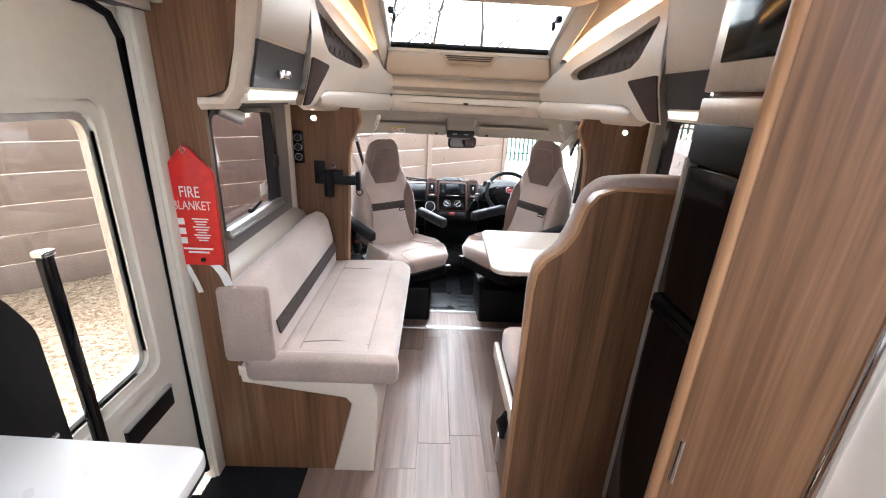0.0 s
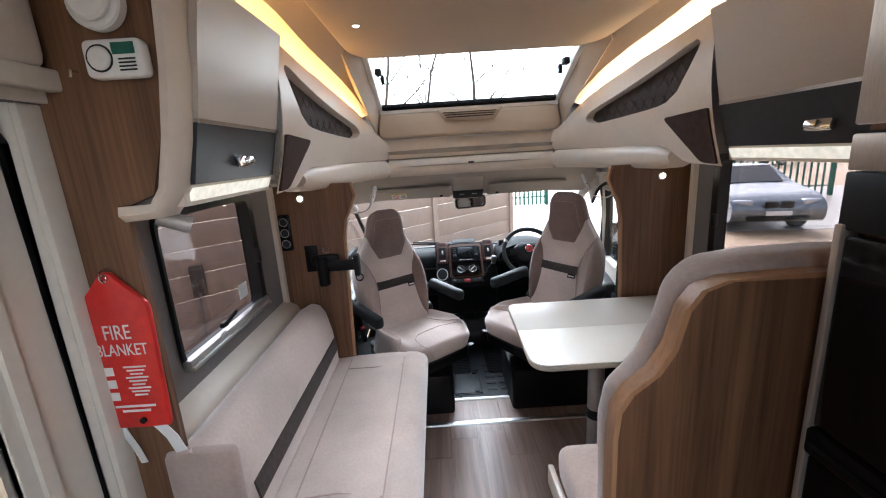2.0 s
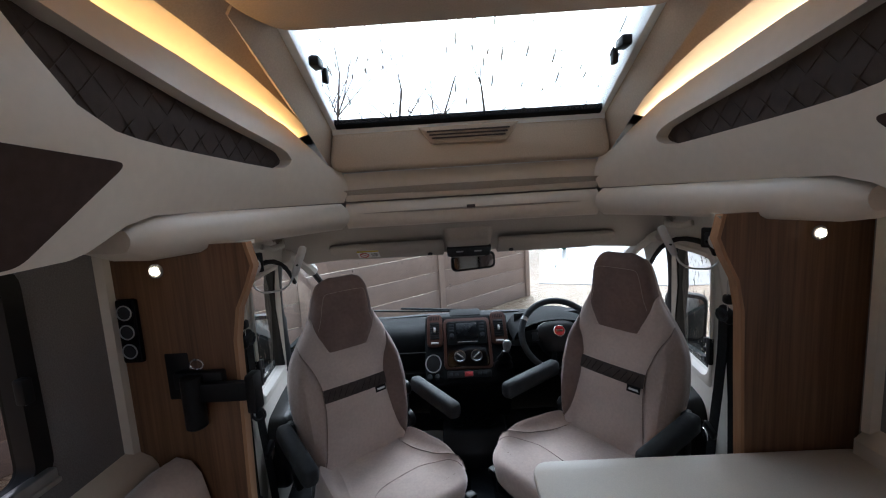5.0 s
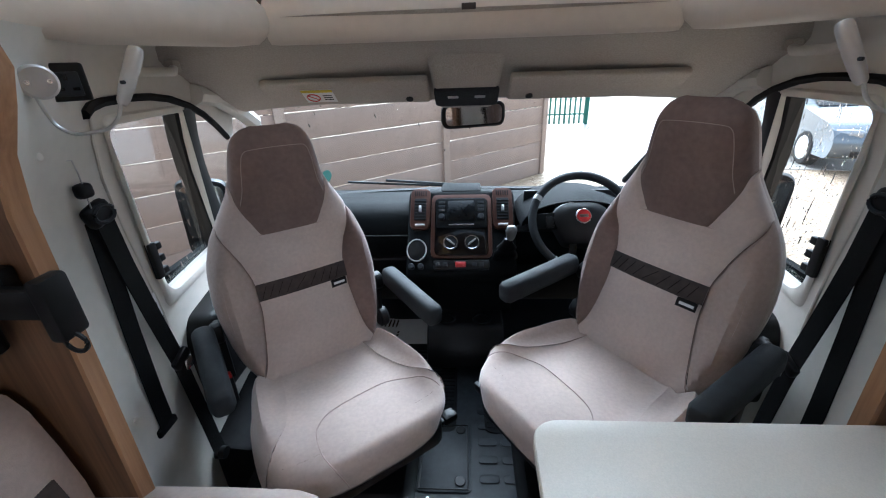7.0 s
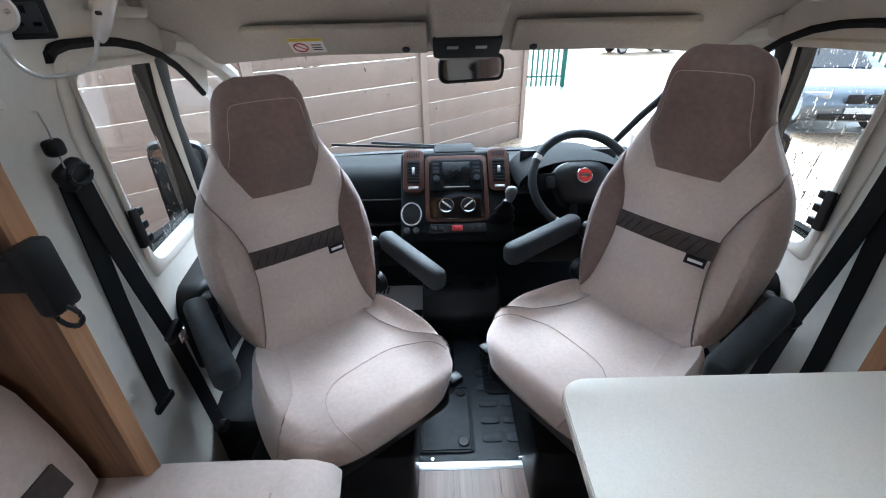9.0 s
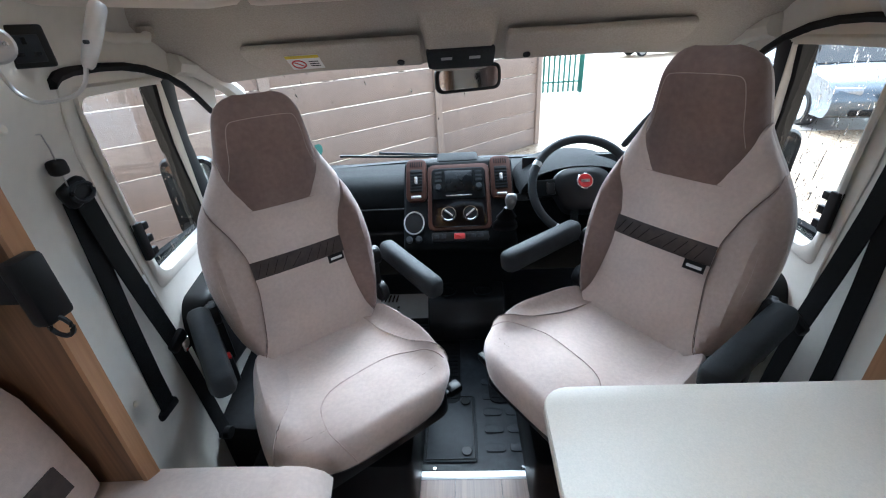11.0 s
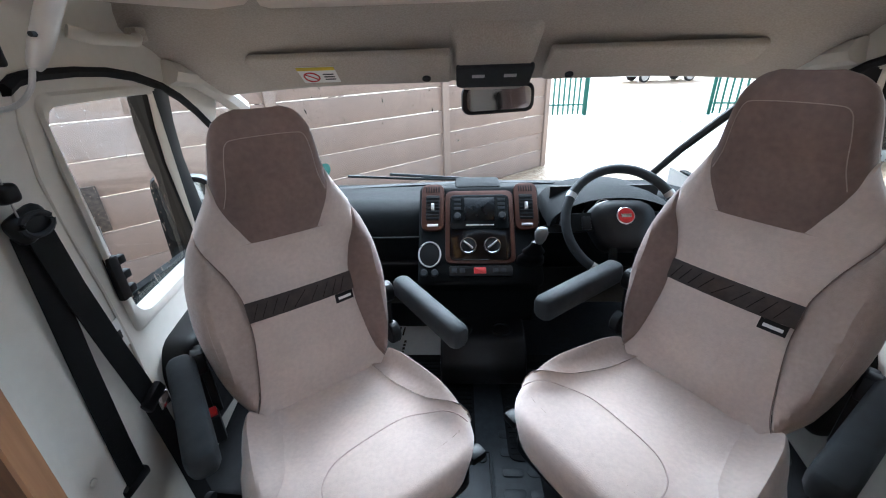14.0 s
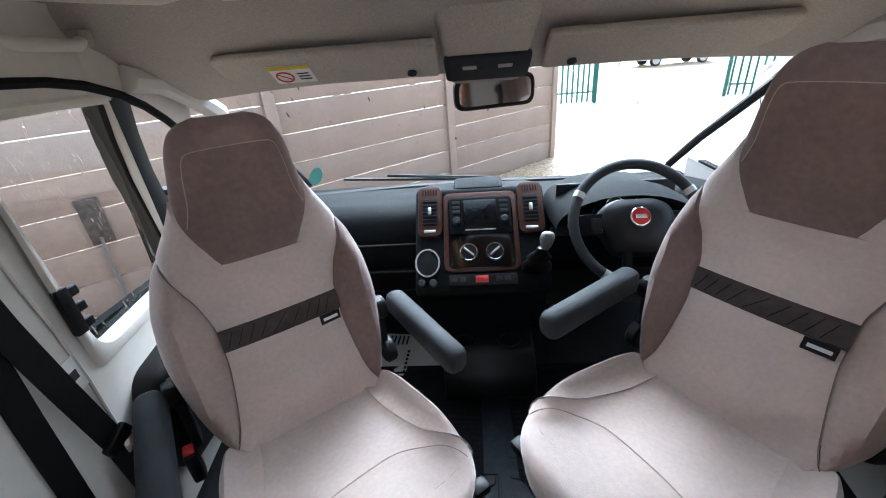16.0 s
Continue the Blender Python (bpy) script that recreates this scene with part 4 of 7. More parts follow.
    tube(bm, [front(hu(j / 60), hv(j / 60)) + Vector((0, -0.0033, 0)) for j in range(61)], 0.0011, 5)
    back("seam", bm, SUEDEM, seat)
    for sgn in (-1, 1):
        mid = lambda v: sgn * (s_in(v) + (1 - s_in(v)) * 0.52)
        back("seam", tube(B(), [front(mid(v), v) + Vector((0, -0.0062, 0)) for v in [0.06 + 0.0175 * j for j in range(31)]], 0.0010, 5), STITCH, seat)
        back("seam", tube(B(), [front(sgn * s_in(v), v) + Vector((0, -0.0005, 0)) for v in [0.02 + 0.0152 * j for j in range(40)]], 0.0011, 5), SUEDED, seat)
    # dark band and label
    bm = B()
    rows = []
    for v in (0.337, 0.347, 0.395, 0.405):
        off = 0.0035 if 0.34 < v < 0.40 else 0.001
        rows.append([front(-s_in(v) + 2 * s_in(v) * i / 14, v) + Vector((0, -off - 0.003, 0)) for i in range(15)])
    loft(bm, rows, closed=False)
    band = back("band", bm, BAND, seat, "dark brown quilted band")
    for i in range(9):
        bm = B()
        u0 = -0.28 + i * 0.06
        tube(bm, [front(u0, 0.347) + Vector((0, -0.0075, 0)), front(u0 + 0.05, 0.395) + Vector((0, -0.0075, 0))], 0.0009, 4)
        part("quilt_seam", bm, DASH, band)
    bm = B()
    rows = [[front(0.15 + 0.14 * i / 4, v) + Vector((0, -0.009, 0)) for i in range(5)] for v in (0.307, 0.340)]
    loft(bm, rows, closed=False)
    tag = back("label_tag", bm, BLACK, seat, "small black woven tag")
    bm = B()
    rows = [[front(0.17 + 0.10 * i / 4, v) + Vector((0, -0.0105, 0)) for i in range(5)] for v in (0.318, 0.328)]
    loft(bm, rows, closed=False)
    part("tag_print", bm, PAPER, tag)

    # cushion: rows run from the back edge to the nose and down its front
    prof_y = eased([0, 0.3, 0.62, 0.80, 0.90, 0.97, 1.0], [0.0, -0.175, -0.405, -0.495, -0.523, -0.526, -0.51])
    prof_z = eased([0, 0.3, 0.62, 0.80, 0.90, 0.97, 1.0], [0.505, 0.512, 0.535, 0.527, 0.490, 0.442, 0.415])
    cw = eased([0, 0.1, 0.25, 0.5, 0.8, 1.0], [0.190, 0.238, 0.268, 0.282, 0.268, 0.22])

    def cush(u, v):
        a = u * math.pi / 2
        w = cw(v)
        x = w * math.copysign(abs(math.sin(a)) ** 0.8, u)
        c = max(math.cos(a), 0) ** 0.62
        y, z = prof_y(v), prof_z(v)
        front_pull = 0.15 * abs(u) ** 2.4 * smooth(0.45, 0.95, v)
        bol = 0.078 * math.exp(-((abs(u) - 0.64) / 0.21) ** 2) * smooth(0.0, 0.14, v) * (1 - smooth(0.42, 0.85, v))
        return Vector((x, y + front_pull, 0.40 + (z - 0.40) * (0.25 + 0.75 * c) - 0.03 * (1 - c) + bol))

    c_in = eased([0, 0.05, 0.25, 0.46, 0.58, 0.66, 0.70], [0.42, 0.36, 0.33, 0.40, 0.56, 0.78, 0.98])
    bm = B()
    strip_surface(bm, cush, lambda v: -c_in(v), c_in, 0.0, 0.70, 16, 24, 0.006, False)
    strip_surface(bm, cush, lambda v: -0.98, lambda v: 0.98, 0.70, 1.0, 24, 12, 0.006, False)
    back("seat_cushion", bm, SUEDE, seat, "light beige suede seat cushion")
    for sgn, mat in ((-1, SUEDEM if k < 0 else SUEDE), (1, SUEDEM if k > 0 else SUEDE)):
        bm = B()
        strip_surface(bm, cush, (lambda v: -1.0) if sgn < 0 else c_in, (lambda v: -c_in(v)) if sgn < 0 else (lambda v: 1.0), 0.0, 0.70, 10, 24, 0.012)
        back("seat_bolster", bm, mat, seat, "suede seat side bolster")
    for sgn in (-1, 1):
        pts = [cush(sgn * min(c_in(0.70 * j / 30), 0.99), 0.70 * j / 30) + Vector((0, -0.001, 0.0015)) for j in range(2, 31)]
        back("seam", tube(B(), pts, 0.0010, 5), SUEDED, seat)
    bm = B()
    su = eased([0, 0.12, 0.25, 0.4, 0.55, 0.7, 0.85, 1.0], [-0.25, -0.27, -0.29, -0.26, -0.12, 0.15, 0.40, 0.62])
    sv = eased([0, 0.12, 0.25, 0.4, 0.55, 0.7, 0.85, 1.0], [0.96, 0.85, 0.73, 0.60, 0.52, 0.50, 0.56, 0.70])
    tube(bm, [cush(k * su(j / 40), sv(j / 40)) + Vector((0, -0.001, 0.0045)) for j in range(41)], 0.0016, 5)
    back("seam", bm, STITCH, seat)
    bm = B()
    loft(bm, [[cush(-1 + i / 10, v) * 1.0 for i in range(21)] for v in (0.97, 1.0)], closed=False)
    prism(bm, fillet([(-0.23, -0.47), (0.23, -0.47), (0.23, 0.05), (-0.23, 0.05)], 0.05), "z", 0.33, 0.41, 0.01)
    back("seat_pan", bm, BLACK, seat, "black seat pan")
    bm = B()
    prism(bm, fillet([(-0.19, -0.36), (0.19, -0.36), (0.19, 0.06), (-0.19, 0.06)], 0.03), "z", 0.28, 0.335, 0.006)
    cyl(bm, (0, -0.16, 0.27), 0.16, 0.04, n=28)
    back("swivel", bm, BLACK, seat)
    # armrests
    for sgn in (-1, 1):
        bm = B()
        rot = Matrix.Rotation(radians(4), 4, "X")
        pillow(bm, (sgn * 0.312, -0.145, 0.682), (0.062, 0.34, 0.075), 0.026, 6, rot=rot)
        back("armrest", bm, CHAR, seat, "dark grey padded armrest")
        bm = B()
        cyl(bm, (sgn * 0.276, 0.045, 0.667), 0.035, 0.03, "x", 18, bev=0.004)
        rbox(bm, (sgn * 0.27, 0.05, 0.60), (0.022, 0.05, 0.2), 0.006)
        back("armrest_pivot", bm, BLACK, seat)
    # buckle stalk and recline knob
    bm = B()
    rbox(bm, (-k * 0.285, -0.02, 0.50), (0.03, 0.045, 0.09), 0.008)
    bk = back("buckle", bm, BLACK, seat)
    bm = B()
    rbox(bm, (-k * 0.285, -0.02, 0.548), (0.024, 0.03, 0.01), 0.003)
    part("release_button", bm, REDP, bk, "red release button")
    bm = B()
    cyl(bm, (k * 0.275, 0.03, 0.515), 0.04, 0.035, "x", 16, bev=0.006)
    back("recline_knob", bm, BLACK, seat)
    bm = B()
    rbox(bm, (k * 0.20, -0.42, 0.365), (0.13, 0.03, 0.02), 0.006)
    rbox(bm, (k * 0.27, -0.42, 0.365), (0.05, 0.04, 0.03), 0.008)
    back("swivel_lever", bm, BLACK, seat)
    return seat


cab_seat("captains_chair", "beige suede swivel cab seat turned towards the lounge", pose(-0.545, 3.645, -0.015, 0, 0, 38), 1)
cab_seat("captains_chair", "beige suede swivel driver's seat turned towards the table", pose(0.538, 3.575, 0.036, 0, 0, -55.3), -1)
for s in (-1, 1):
    bm = B()
    prism(bm, fillet([(s * 0.68, 3.42), (s * 0.93, 3.44), (s * 0.93, 3.95), (s * 0.68, 3.95)], 0.02), "z", 0.0, 0.24, 0.008)
    solo("step_box", bm, RUBBER, "black plastic sill box beside a cab seat", "sill box", "cab sill boxes")
for x in (-0.44, 0.40):
    bm = B()
    prism(bm, fillet([(x - 0.24, 3.27), (x + 0.24, 3.27), (x + 0.24, 3.72), (x - 0.24, 3.72)], 0.03), "z", 0.0, 0.262, 0.01)
    solo("pedestal_box", bm, BLACK, "black steel box base under a cab seat", "pedestal", "seat pedestals")

# ---- sofa along the side ----
sofa = thing("sofa", "beige suede side sofa with walnut base and cream edging", "sofa")
Y0, Y1 = 1.965, 3.05
bm = B()
prism(bm, [(-0.9345, 0.0), (-0.595, 0.0), (-0.505, 0.37), (-0.54, 0.395), (-0.9345, 0.455)], "y", Y0, Y0 + 0.02)
part("end_panel", bm, WOOD, sofa, "walnut end panel")
bm = B()
ring = [(-0.945, 0.525), (-0.48, 0.485), (-0.425, 0.46), (-0.40, 0.40), (-0.42, 0.0), (-0.595, 0.0), (-0.508, 0.36), (-0.53, 0.39), (-0.935, 0.455)]
prism(bm, ring, "y", Y0 - 0.012, Y0 + 0.035, 0.008, 3)
part("end_trim", bm, CREAM, sofa, "cream moulded end trim")
bm = B()
prism(bm, [(-0.43, 0.0), (-0.405, 0.40), (-0.43, 0.44), (-1.0, 0.46), (-1.0, 0.0)], "y", Y0 + 0.035, Y1)
part("base", bm, CREAM, sofa, "cream sofa base front")
bm = B()
rings = []
for i in range(25):
    t = i / 24
    y = Y0 - 0.005 + (Y1 + 0.05 - Y0) * t
    e = math.sqrt(max(0, 1 - max(0, (0.06 - t * 1.1) / 0.06) ** 2)) if t < 0.055 else math.sqrt(max(0, 1 - max(0, (t - 0.95) / 0.05) ** 2)) if t > 0.95 else 1
    e = 0.55 + 0.45 * e
    xf = -0.335
    zt = 0.552
    sec = [(-0.95, 0.47), (-0.95, zt - 0.012), (-0.80, zt - 0.01), (-0.70, zt), (-0.55, zt + 0.006), (-0.47, zt + 0.004), (-0.455, zt - 0.002), (-0.44, zt + 0.006), (-0.39, zt), (-0.352, zt - 0.03), (xf, zt - 0.075), (-0.345, 0.46), (-0.375, 0.425), (-0.43, 0.425), (-0.46, 0.46)]
    rings.append([(-0.65 + (x + 0.65) * (0.97 + 0.03 * e), y, 0.50 + (z - 0.50) * e) for x, z in sec])
loft(bm, rings)
part("seat_cushion", bm, SUEDE, sofa, "light beige seat cushion with a front roll", sharp=60)
for x, z in ((-0.455, 0.5515), (-0.735, 0.5505)):
    part("seam", tube(B(), [(x, Y0 + 0.10, z - 0.002), (x, Y0 + 0.14, z), (x, Y1 - 0.10, z), (x, Y1 - 0.04, z - 0.002)], 0.0028, 6), SUEDEM, sofa)
part("seam", tube(B(), [(-0.735, Y1 - 0.14, 0.5515), (-0.60, Y1 - 0.15, 0.557), (-0.455, Y1 - 0.13, 0.5515)], 0.0028, 6), SUEDEM, sofa)
part("seam", tube(B(), [(-0.735, Y0 + 0.14, 0.5515), (-0.60, Y0 + 0.15, 0.557), (-0.455, Y0 + 0.13, 0.5515)], 0.0028, 6), SUEDEM, sofa)
bm = B()
pillow(bm, (-0.62, Y0 + 0.02, 0.515), (0.60, 0.09, 0.115), 0.035, 7)
part("cushion_end", bm, SUEDEM, sofa, "taupe suede cushion end")
bm = B()
sec = [(-0.985, 0.56), (-0.985, 0.80), (-0.965, 0.85), (-0.92, 0.872), (-0.87, 0.86), (-0.84, 0.82), (-0.815, 0.72), (-0.80, 0.62), (-0.80, 0.56)]
rings = []
for i in range(25):
    t = i / 24
    y = Y0 - 0.01 + (Y1 - Y0) * t
    e = 0.84 + 0.16 * min(1, math.sqrt(min(t, 1 - t) / 0.05))
    rings.append([(-0.90 + (x + 0.90) * e, y, 0.56 + (z - 0.56) * (0.9 + 0.1 * e)) for x, z in sec])
loft(bm, rings)
part("backrest", bm, SUEDE, sofa, "light beige backrest bolster", sharp=60)
bm = B()
pillow(bm, (-0.893, Y0 + 0.005, 0.708), (0.19, 0.05, 0.32), 0.024, 6)
part("backrest_end", bm, SUEDEM, sofa, "taupe suede backrest end")
bm = B()
loft(bm, [[(-0.8145 + 0.002, y, 0.69), (-0.8035 + 0.002, y, 0.635), (-0.8035 + 0.010, y, 0.632), (-0.8145 + 0.010, y, 0.693)] for y in (Y0 + 0.07, Y1 - 0.06)])
part("band", bm, BAND, sofa, "dark brown band along the backrest")
bm = B()
prism(bm, [(-WX, 0.84), (-0.985, 0.80), (-0.985, 0.835), (-1.0, 0.86), (-WX, 0.89)], "y", 1.99, 3.06, 0.004)
solo("wall_ledge", bm, CREAM, "cream padded ledge behind the sofa backrest", "ledge", kind="structure")

# ---- tall walnut panel by the entrance ----
bm = B()
prism(bm, [(-1.09, 0.0), (-0.935, 0.0), (-0.935, 1.51), (-0.865, 1.535), (-0.80, 1.72), (-0.775, 1.9), (-0.77, CEIL), (-1.09, CEIL)], "y", 1.965, 1.985)
solo("partition_entrance", bm, WOOD, "walnut partition panel beside the entrance door", "panel", kind="structure")
bm = B()
path = [(-0.945, 1.512), (-0.87, 1.515), (-0.845, 1.55), (-0.815, 1.66), (-0.79, 1.80), (-0.775, 1.95), (-0.77, 2.10)]
rings = []
for i, (x, z) in enumerate(path):
    a, b = Vector(path[max(i - 1, 0)]), Vector(path[min(i + 1, len(path) - 1)])
    d = (b - a).normalized()
    n = Vector((d.y, -d.x))
    rings.append([(x + n.x * p, y, z + n.y * p) for p, y in ((0.0, 1.955), (0.02, 1.950), (0.036, 1.965), (0.036, 2.03), (0.0, 2.03))])
loft(bm, rings)
solo("locker_end_trim", bm, CREAM, "cream rounded trim round the locker end", "trim", kind="structure", sharp=50)


def locker(s, y0, y1):
    m = thing("overhead_locker", "champagne overhead locker with dark grey lower band", "locker", group="overhead lockers")
    bm = B()
    prism(bm, [(s * WX, 1.52), (s * 0.82, 1.50), (s * 0.81, 1.60), (s * 0.755, 1.96), (s * 0.735, 1.995), (s * WX, 2.05)], "y", y0, y1)
    part("body", bm, CREAM, m)
    bm = B()
    path = [(0.782, 1.694), (0.765, 1.78), (0.748, 1.88), (0.733, 1.95), (0.722, 1.99)]
    loft(bm, [[(s * (x - 0.022), y0 + 0.012, z) for x, z in path], [(s * (x - 0.022), y1 - 0.012, z) for x, z in path]], closed=False)
    loft(bm, [[(s * (x - 0.002), y0 + 0.012, z) for x, z in path], [(s * (x - 0.022), y0 + 0.012, z) for x, z in path]], closed=False)
    loft(bm, [[(s * (x - 0.002), y1 - 0.012, z) for x, z in path], [(s * (x - 0.022), y1 - 0.012, z) for x, z in path]], closed=False)
    d = part("door", bm, LOCKER, m, "champagne satin locker door", sharp=60)
    bm = B()
    loft(bm, [[(s * 0.762, y, 1.69), (s * 0.795, y, 1.55), (s * 0.806, y, 1.55), (s * 0.79, y, 1.69)] for y in (y0 + 0.012, y1 - 0.012)])
    part("lower_band", bm, GREYP, m, "dark grey glossy lower band")
    bm = B()
    loft(bm, [[(s * 0.757, y, 1.698), (s * 0.758, y, 1.688), (s * 0.768, y, 1.688), (s * 0.768, y, 1.698)] for y in (y0 + 0.012, y1 - 0.012)])
    part("trim_line", bm, CHROME, m, "thin chrome trim line")
    bm = B()
    yc = y0 + 0.47 * (y1 - y0)
    rbox(bm, (s * 0.772, yc, 1.598), (0.02, 0.075, 0.030), 0.005, rot=Matrix.Rotation(radians(s * 13), 4, "Y"))
    rbox(bm, (s * 0.760, yc + 0.012, 1.602), (0.016, 0.036, 0.020), 0.004, rot=Matrix.Rotation(radians(s * 13), 4, "Y"))
    part("handle", bm, CHROME, m, "chrome push handle")
    bm = B()
    loft(bm, [[(s * 0.800, y, 1.542), (s * 0.812, y, 1.512), (s * 0.835, y, 1.505), (s * 0.835, y, 1.542)] for y in (y0 + 0.02, y1 - 0.02)])
    part("strip_light", bm, LEDB, m, "lit strip under the locker")
    return m


locker(-1, 2.0, 2.495)
locker(1, 1.76, 2.495)

# ---- dinette ----
din = thing("dinette_seat", "two-person dinette seat with a high walnut back", "bench seat")
outl = [(0.106, 0.0), (0.106, 1.0), (0.112, 1.06), (0.135, 1.10), (0.185, 1.14), (0.215, 1.19), (0.235, 1.27), (0.262, 1.308), (0.31, 1.325), (0.46, 1.325), (1.055, 1.325), (1.055, 0.0)]
bm = B()
prism(bm, outl, "y", 1.745, 1.775)
part("back_panel", bm, WOOD, din, "walnut back panel with a stepped curved edge")
bm = B()
rings = [[(x - 0.005, 1.740, z), (x + 0.006, 1.740, z - 0.004), (x + 0.006, 1.780, z - 0.004), (x - 0.005, 1.780, z)] for x, z in outl[:9]]
rings += [[(x, 1.740, z + 0.005), (x, 1.740, z - 0.006), (x, 1.780, z - 0.006), (x, 1.780, z + 0.005)] for x, z in outl[9:11]]
loft(bm, rings)
part("edge_strip", bm, EDGE, din, "oak edging strip")
bm = B()
sec = [(0.125, 0.52), (0.115, 0.98), (0.13, 1.06), (0.19, 1.12), (0.225, 1.20), (0.25, 1.30), (0.30, 1.345), (0.42, 1.358), (1.05, 1.352), (1.05, 0.52)]
prism(bm, fillet(sec, [0.02, 0.02, 0.02, 0.03, 0.03, 0.04, 0.05, 0.05, 0.02, 0.02]), "y", 1.776, 1.885, 0.035, 4)
part("backrest", bm, SUEDEM, din, "taupe suede backrest cushion", sharp=60)
bm = B()
pillow(bm, (0.59, 2.03, 0.525), (0.92, 0.44, 0.13), 0.045, 8, crown=0.01)
part("seat_cushion", bm, SUEDEM, din, "taupe suede seat cushion")
bm = B()
prism(bm, fillet([(0.125, 1.79), (0.125, 2.26), (1.05, 2.26), (1.05, 1.79)], [0, 0.04, 0, 0]), "z", 0.0, 0.465, 0.0)
part("base", bm, WOOD, din, "walnut seat base")
bm = B()
prism(bm, [(1.79, 0.40), (2.27, 0.40), (2.27, 0.475), (1.79, 0.475)], "x", 0.108, 0.13, 0.006)
part("base_trim", bm, CREAM, din, "cream edging on the seat base")
bm = B()
tube(bm, [(0.105, 1.86, 0.42), (0.098, 1.88, 0.36), (0.10, 1.86, 0.30)], [0.012, 0.025, 0.012], 8)
part("belt_buckle", bm, BLACK, din, "black lap belt buckle")
bm = B()
rbox(bm, (0.110, 1.96, 0.15), (0.012, 0.03, 0.14), 0.003)
part("catch", bm, SATIN, din)

table = thing("dining_table", "cream laminate folding dining table on a grey post", "table")
bm = B()
prism(bm, fillet([(0.092, 2.42), (1.045, 2.42), (1.045, 3.080), (0.108, 3.080)], [0.09, 0.02, 0.03, 0.055], 8), "z", 0.753, 0.7735, 0.003)
part("edging", bm, LAMIE, table, "oak-coloured table edging")
for ya, yb, rr in ((2.4225, 2.7475, [0.09, 0.02, 0, 0]), (2.7485, 3.0775, [0, 0, 0.03, 0.055])):
    bm = B()
    xa, xb = 0.094 + 0.016 * (ya - 2.42) / 0.66, 0.094 + 0.016 * (yb - 2.42) / 0.66
    prism(bm, fillet([(xa, ya), (1.043, ya), (1.043, yb), (xb, yb)], rr, 8), "z", 0.7735, 0.7775, 0.001)
    part("tabletop", bm, LAMI, table)
bm = B()
cyl(bm, (0.44, 2.68, 0.3775), 0.036, 0.755, n=24)
part("post", bm, SATIN, table, "grey tubular post")
bm = B()
cyl(bm, (0.44, 2.68, 0.012), 0.11, 0.024, n=28, r2=0.09, bev=0.005)
part("foot_plate", bm, SATIN, table)
bm = B()
cyl(bm, (0.44, 2.68, 0.38), 0.041, 0.05, n=20, bev=0.006)
part("collar", bm, CHAR, table)
bm = B()
tube(bm, [(0.62, 2.70, 0.735), (0.80, 2.73, 0.37), (0.98, 2.76, 0.05)], 0.014, 8)
part("brace", bm, SATIN, table)
bm = B()
prism(bm, [(WX, 0.66), (1.02, 0.66), (1.015, 0.82), (WX, 0.86)], "y", 1.78, 3.06, 0.004)
solo("wall_ledge", bm, CREAM, "cream padded ledge under the dinette window", "ledge", kind="structure")

# ---- fridge and oven column ----
fr = thing("fridge_column", "tall fridge and microwave housing with black glossy fridge door", "fridge")
bm = B()
rbox(bm, (0.78, 1.535, 0.725), (0.56, 0.37, 1.45), 0)
rbox(bm, (0.78, 1.535, 1.83), (0.56, 0.37, 0.50), 0)
part("housing", bm, WOOD, fr)
for z0, z1 in ((0.215, 0.968), (1.032, 1.407)):
    bm = B()
    rbox(bm, (0.485, 1.528, (z0 + z1) / 2), (0.03, 0.352, z1 - z0), 0.006)
    part("fridge_door", bm, GLOSSB, fr, "gloss black fridge door")
bm = B()
rbox(bm, (0.486, 1.530, 1.0), (0.044, 0.366, 0.058), 0.008)
hb = part("handle_bar", bm, BLACK, fr, "black handle bar between the fridge doors")
bm = B()
rbox(bm, (0.462, 1.530, 1.0), (0.008, 0.34, 0.012), 0.002)
part("handle_groove", bm, RUBBER, hb)
bm = B()
rbox(bm, (0.482, 1.712, 0.8), (0.034, 0.014, 1.25), 0.003)
part("side_trim", bm, STEELW, fr, "pale metal side trim")
bm = B()
rbox(bm, (0.487, 1.535, 1.4645), (0.03, 0.372, 0.099), 0.004)
part("control_panel", bm, BLACK, fr, "black control panel")
bm = B()
rbox(bm, (0.487, 1.535, 1.546), (0.028, 0.372, 0.060), 0.004)
part("fascia", bm, STEELW, fr, "champagne fascia strip")
bm = B()
rbox(bm, (0.487, 1.535, 1.80), (0.028, 0.372, 0.42), 0.004)
mw = part("microwave_front", bm, STEELW, fr, "champagne microwave frame")
bm = B()
rbox(bm, (0.474, 1.535, 1.82), (0.012, 0.29, 0.33), 0.004)
part("microwave_door", bm, GLOSSB, mw, "dark glass microwave door")
bm = B()
rbox(bm, (0.485, 1.535, 0.12), (0.02, 0.36, 0.2), 0.003)
part("plinth", bm, BLACK, fr)

# tall walnut door frame beside the fridge
wash = thing("washroom_wall", "walnut washroom door standing ajar with rounded post and chrome edge", "partition")
bm = B()
prism(bm, [(0.42, 1.10), (0.42, 1.345), (1.05, 1.345), (1.05, 1.10)], "z", 0.0, CEIL)
part("panel", bm, WOOD, wash)
bm = B()
prism(bm, fillet([(0.252, 1.188), (0.378, 1.062), (0.400, 1.084), (0.274, 1.210)], [0.0, 0.006, 0.006, 0.0]), "z", 0.01, CEIL - 0.02)
part("door_leaf", bm, WOOD, wash, "walnut door leaf")
bm = B()
cyl(bm, (0.266, 1.206, 1.05), 0.021, 2.1, n=20)
part("edge_post", bm, EDGE, wash, "rounded oak edge post")
bm = B()
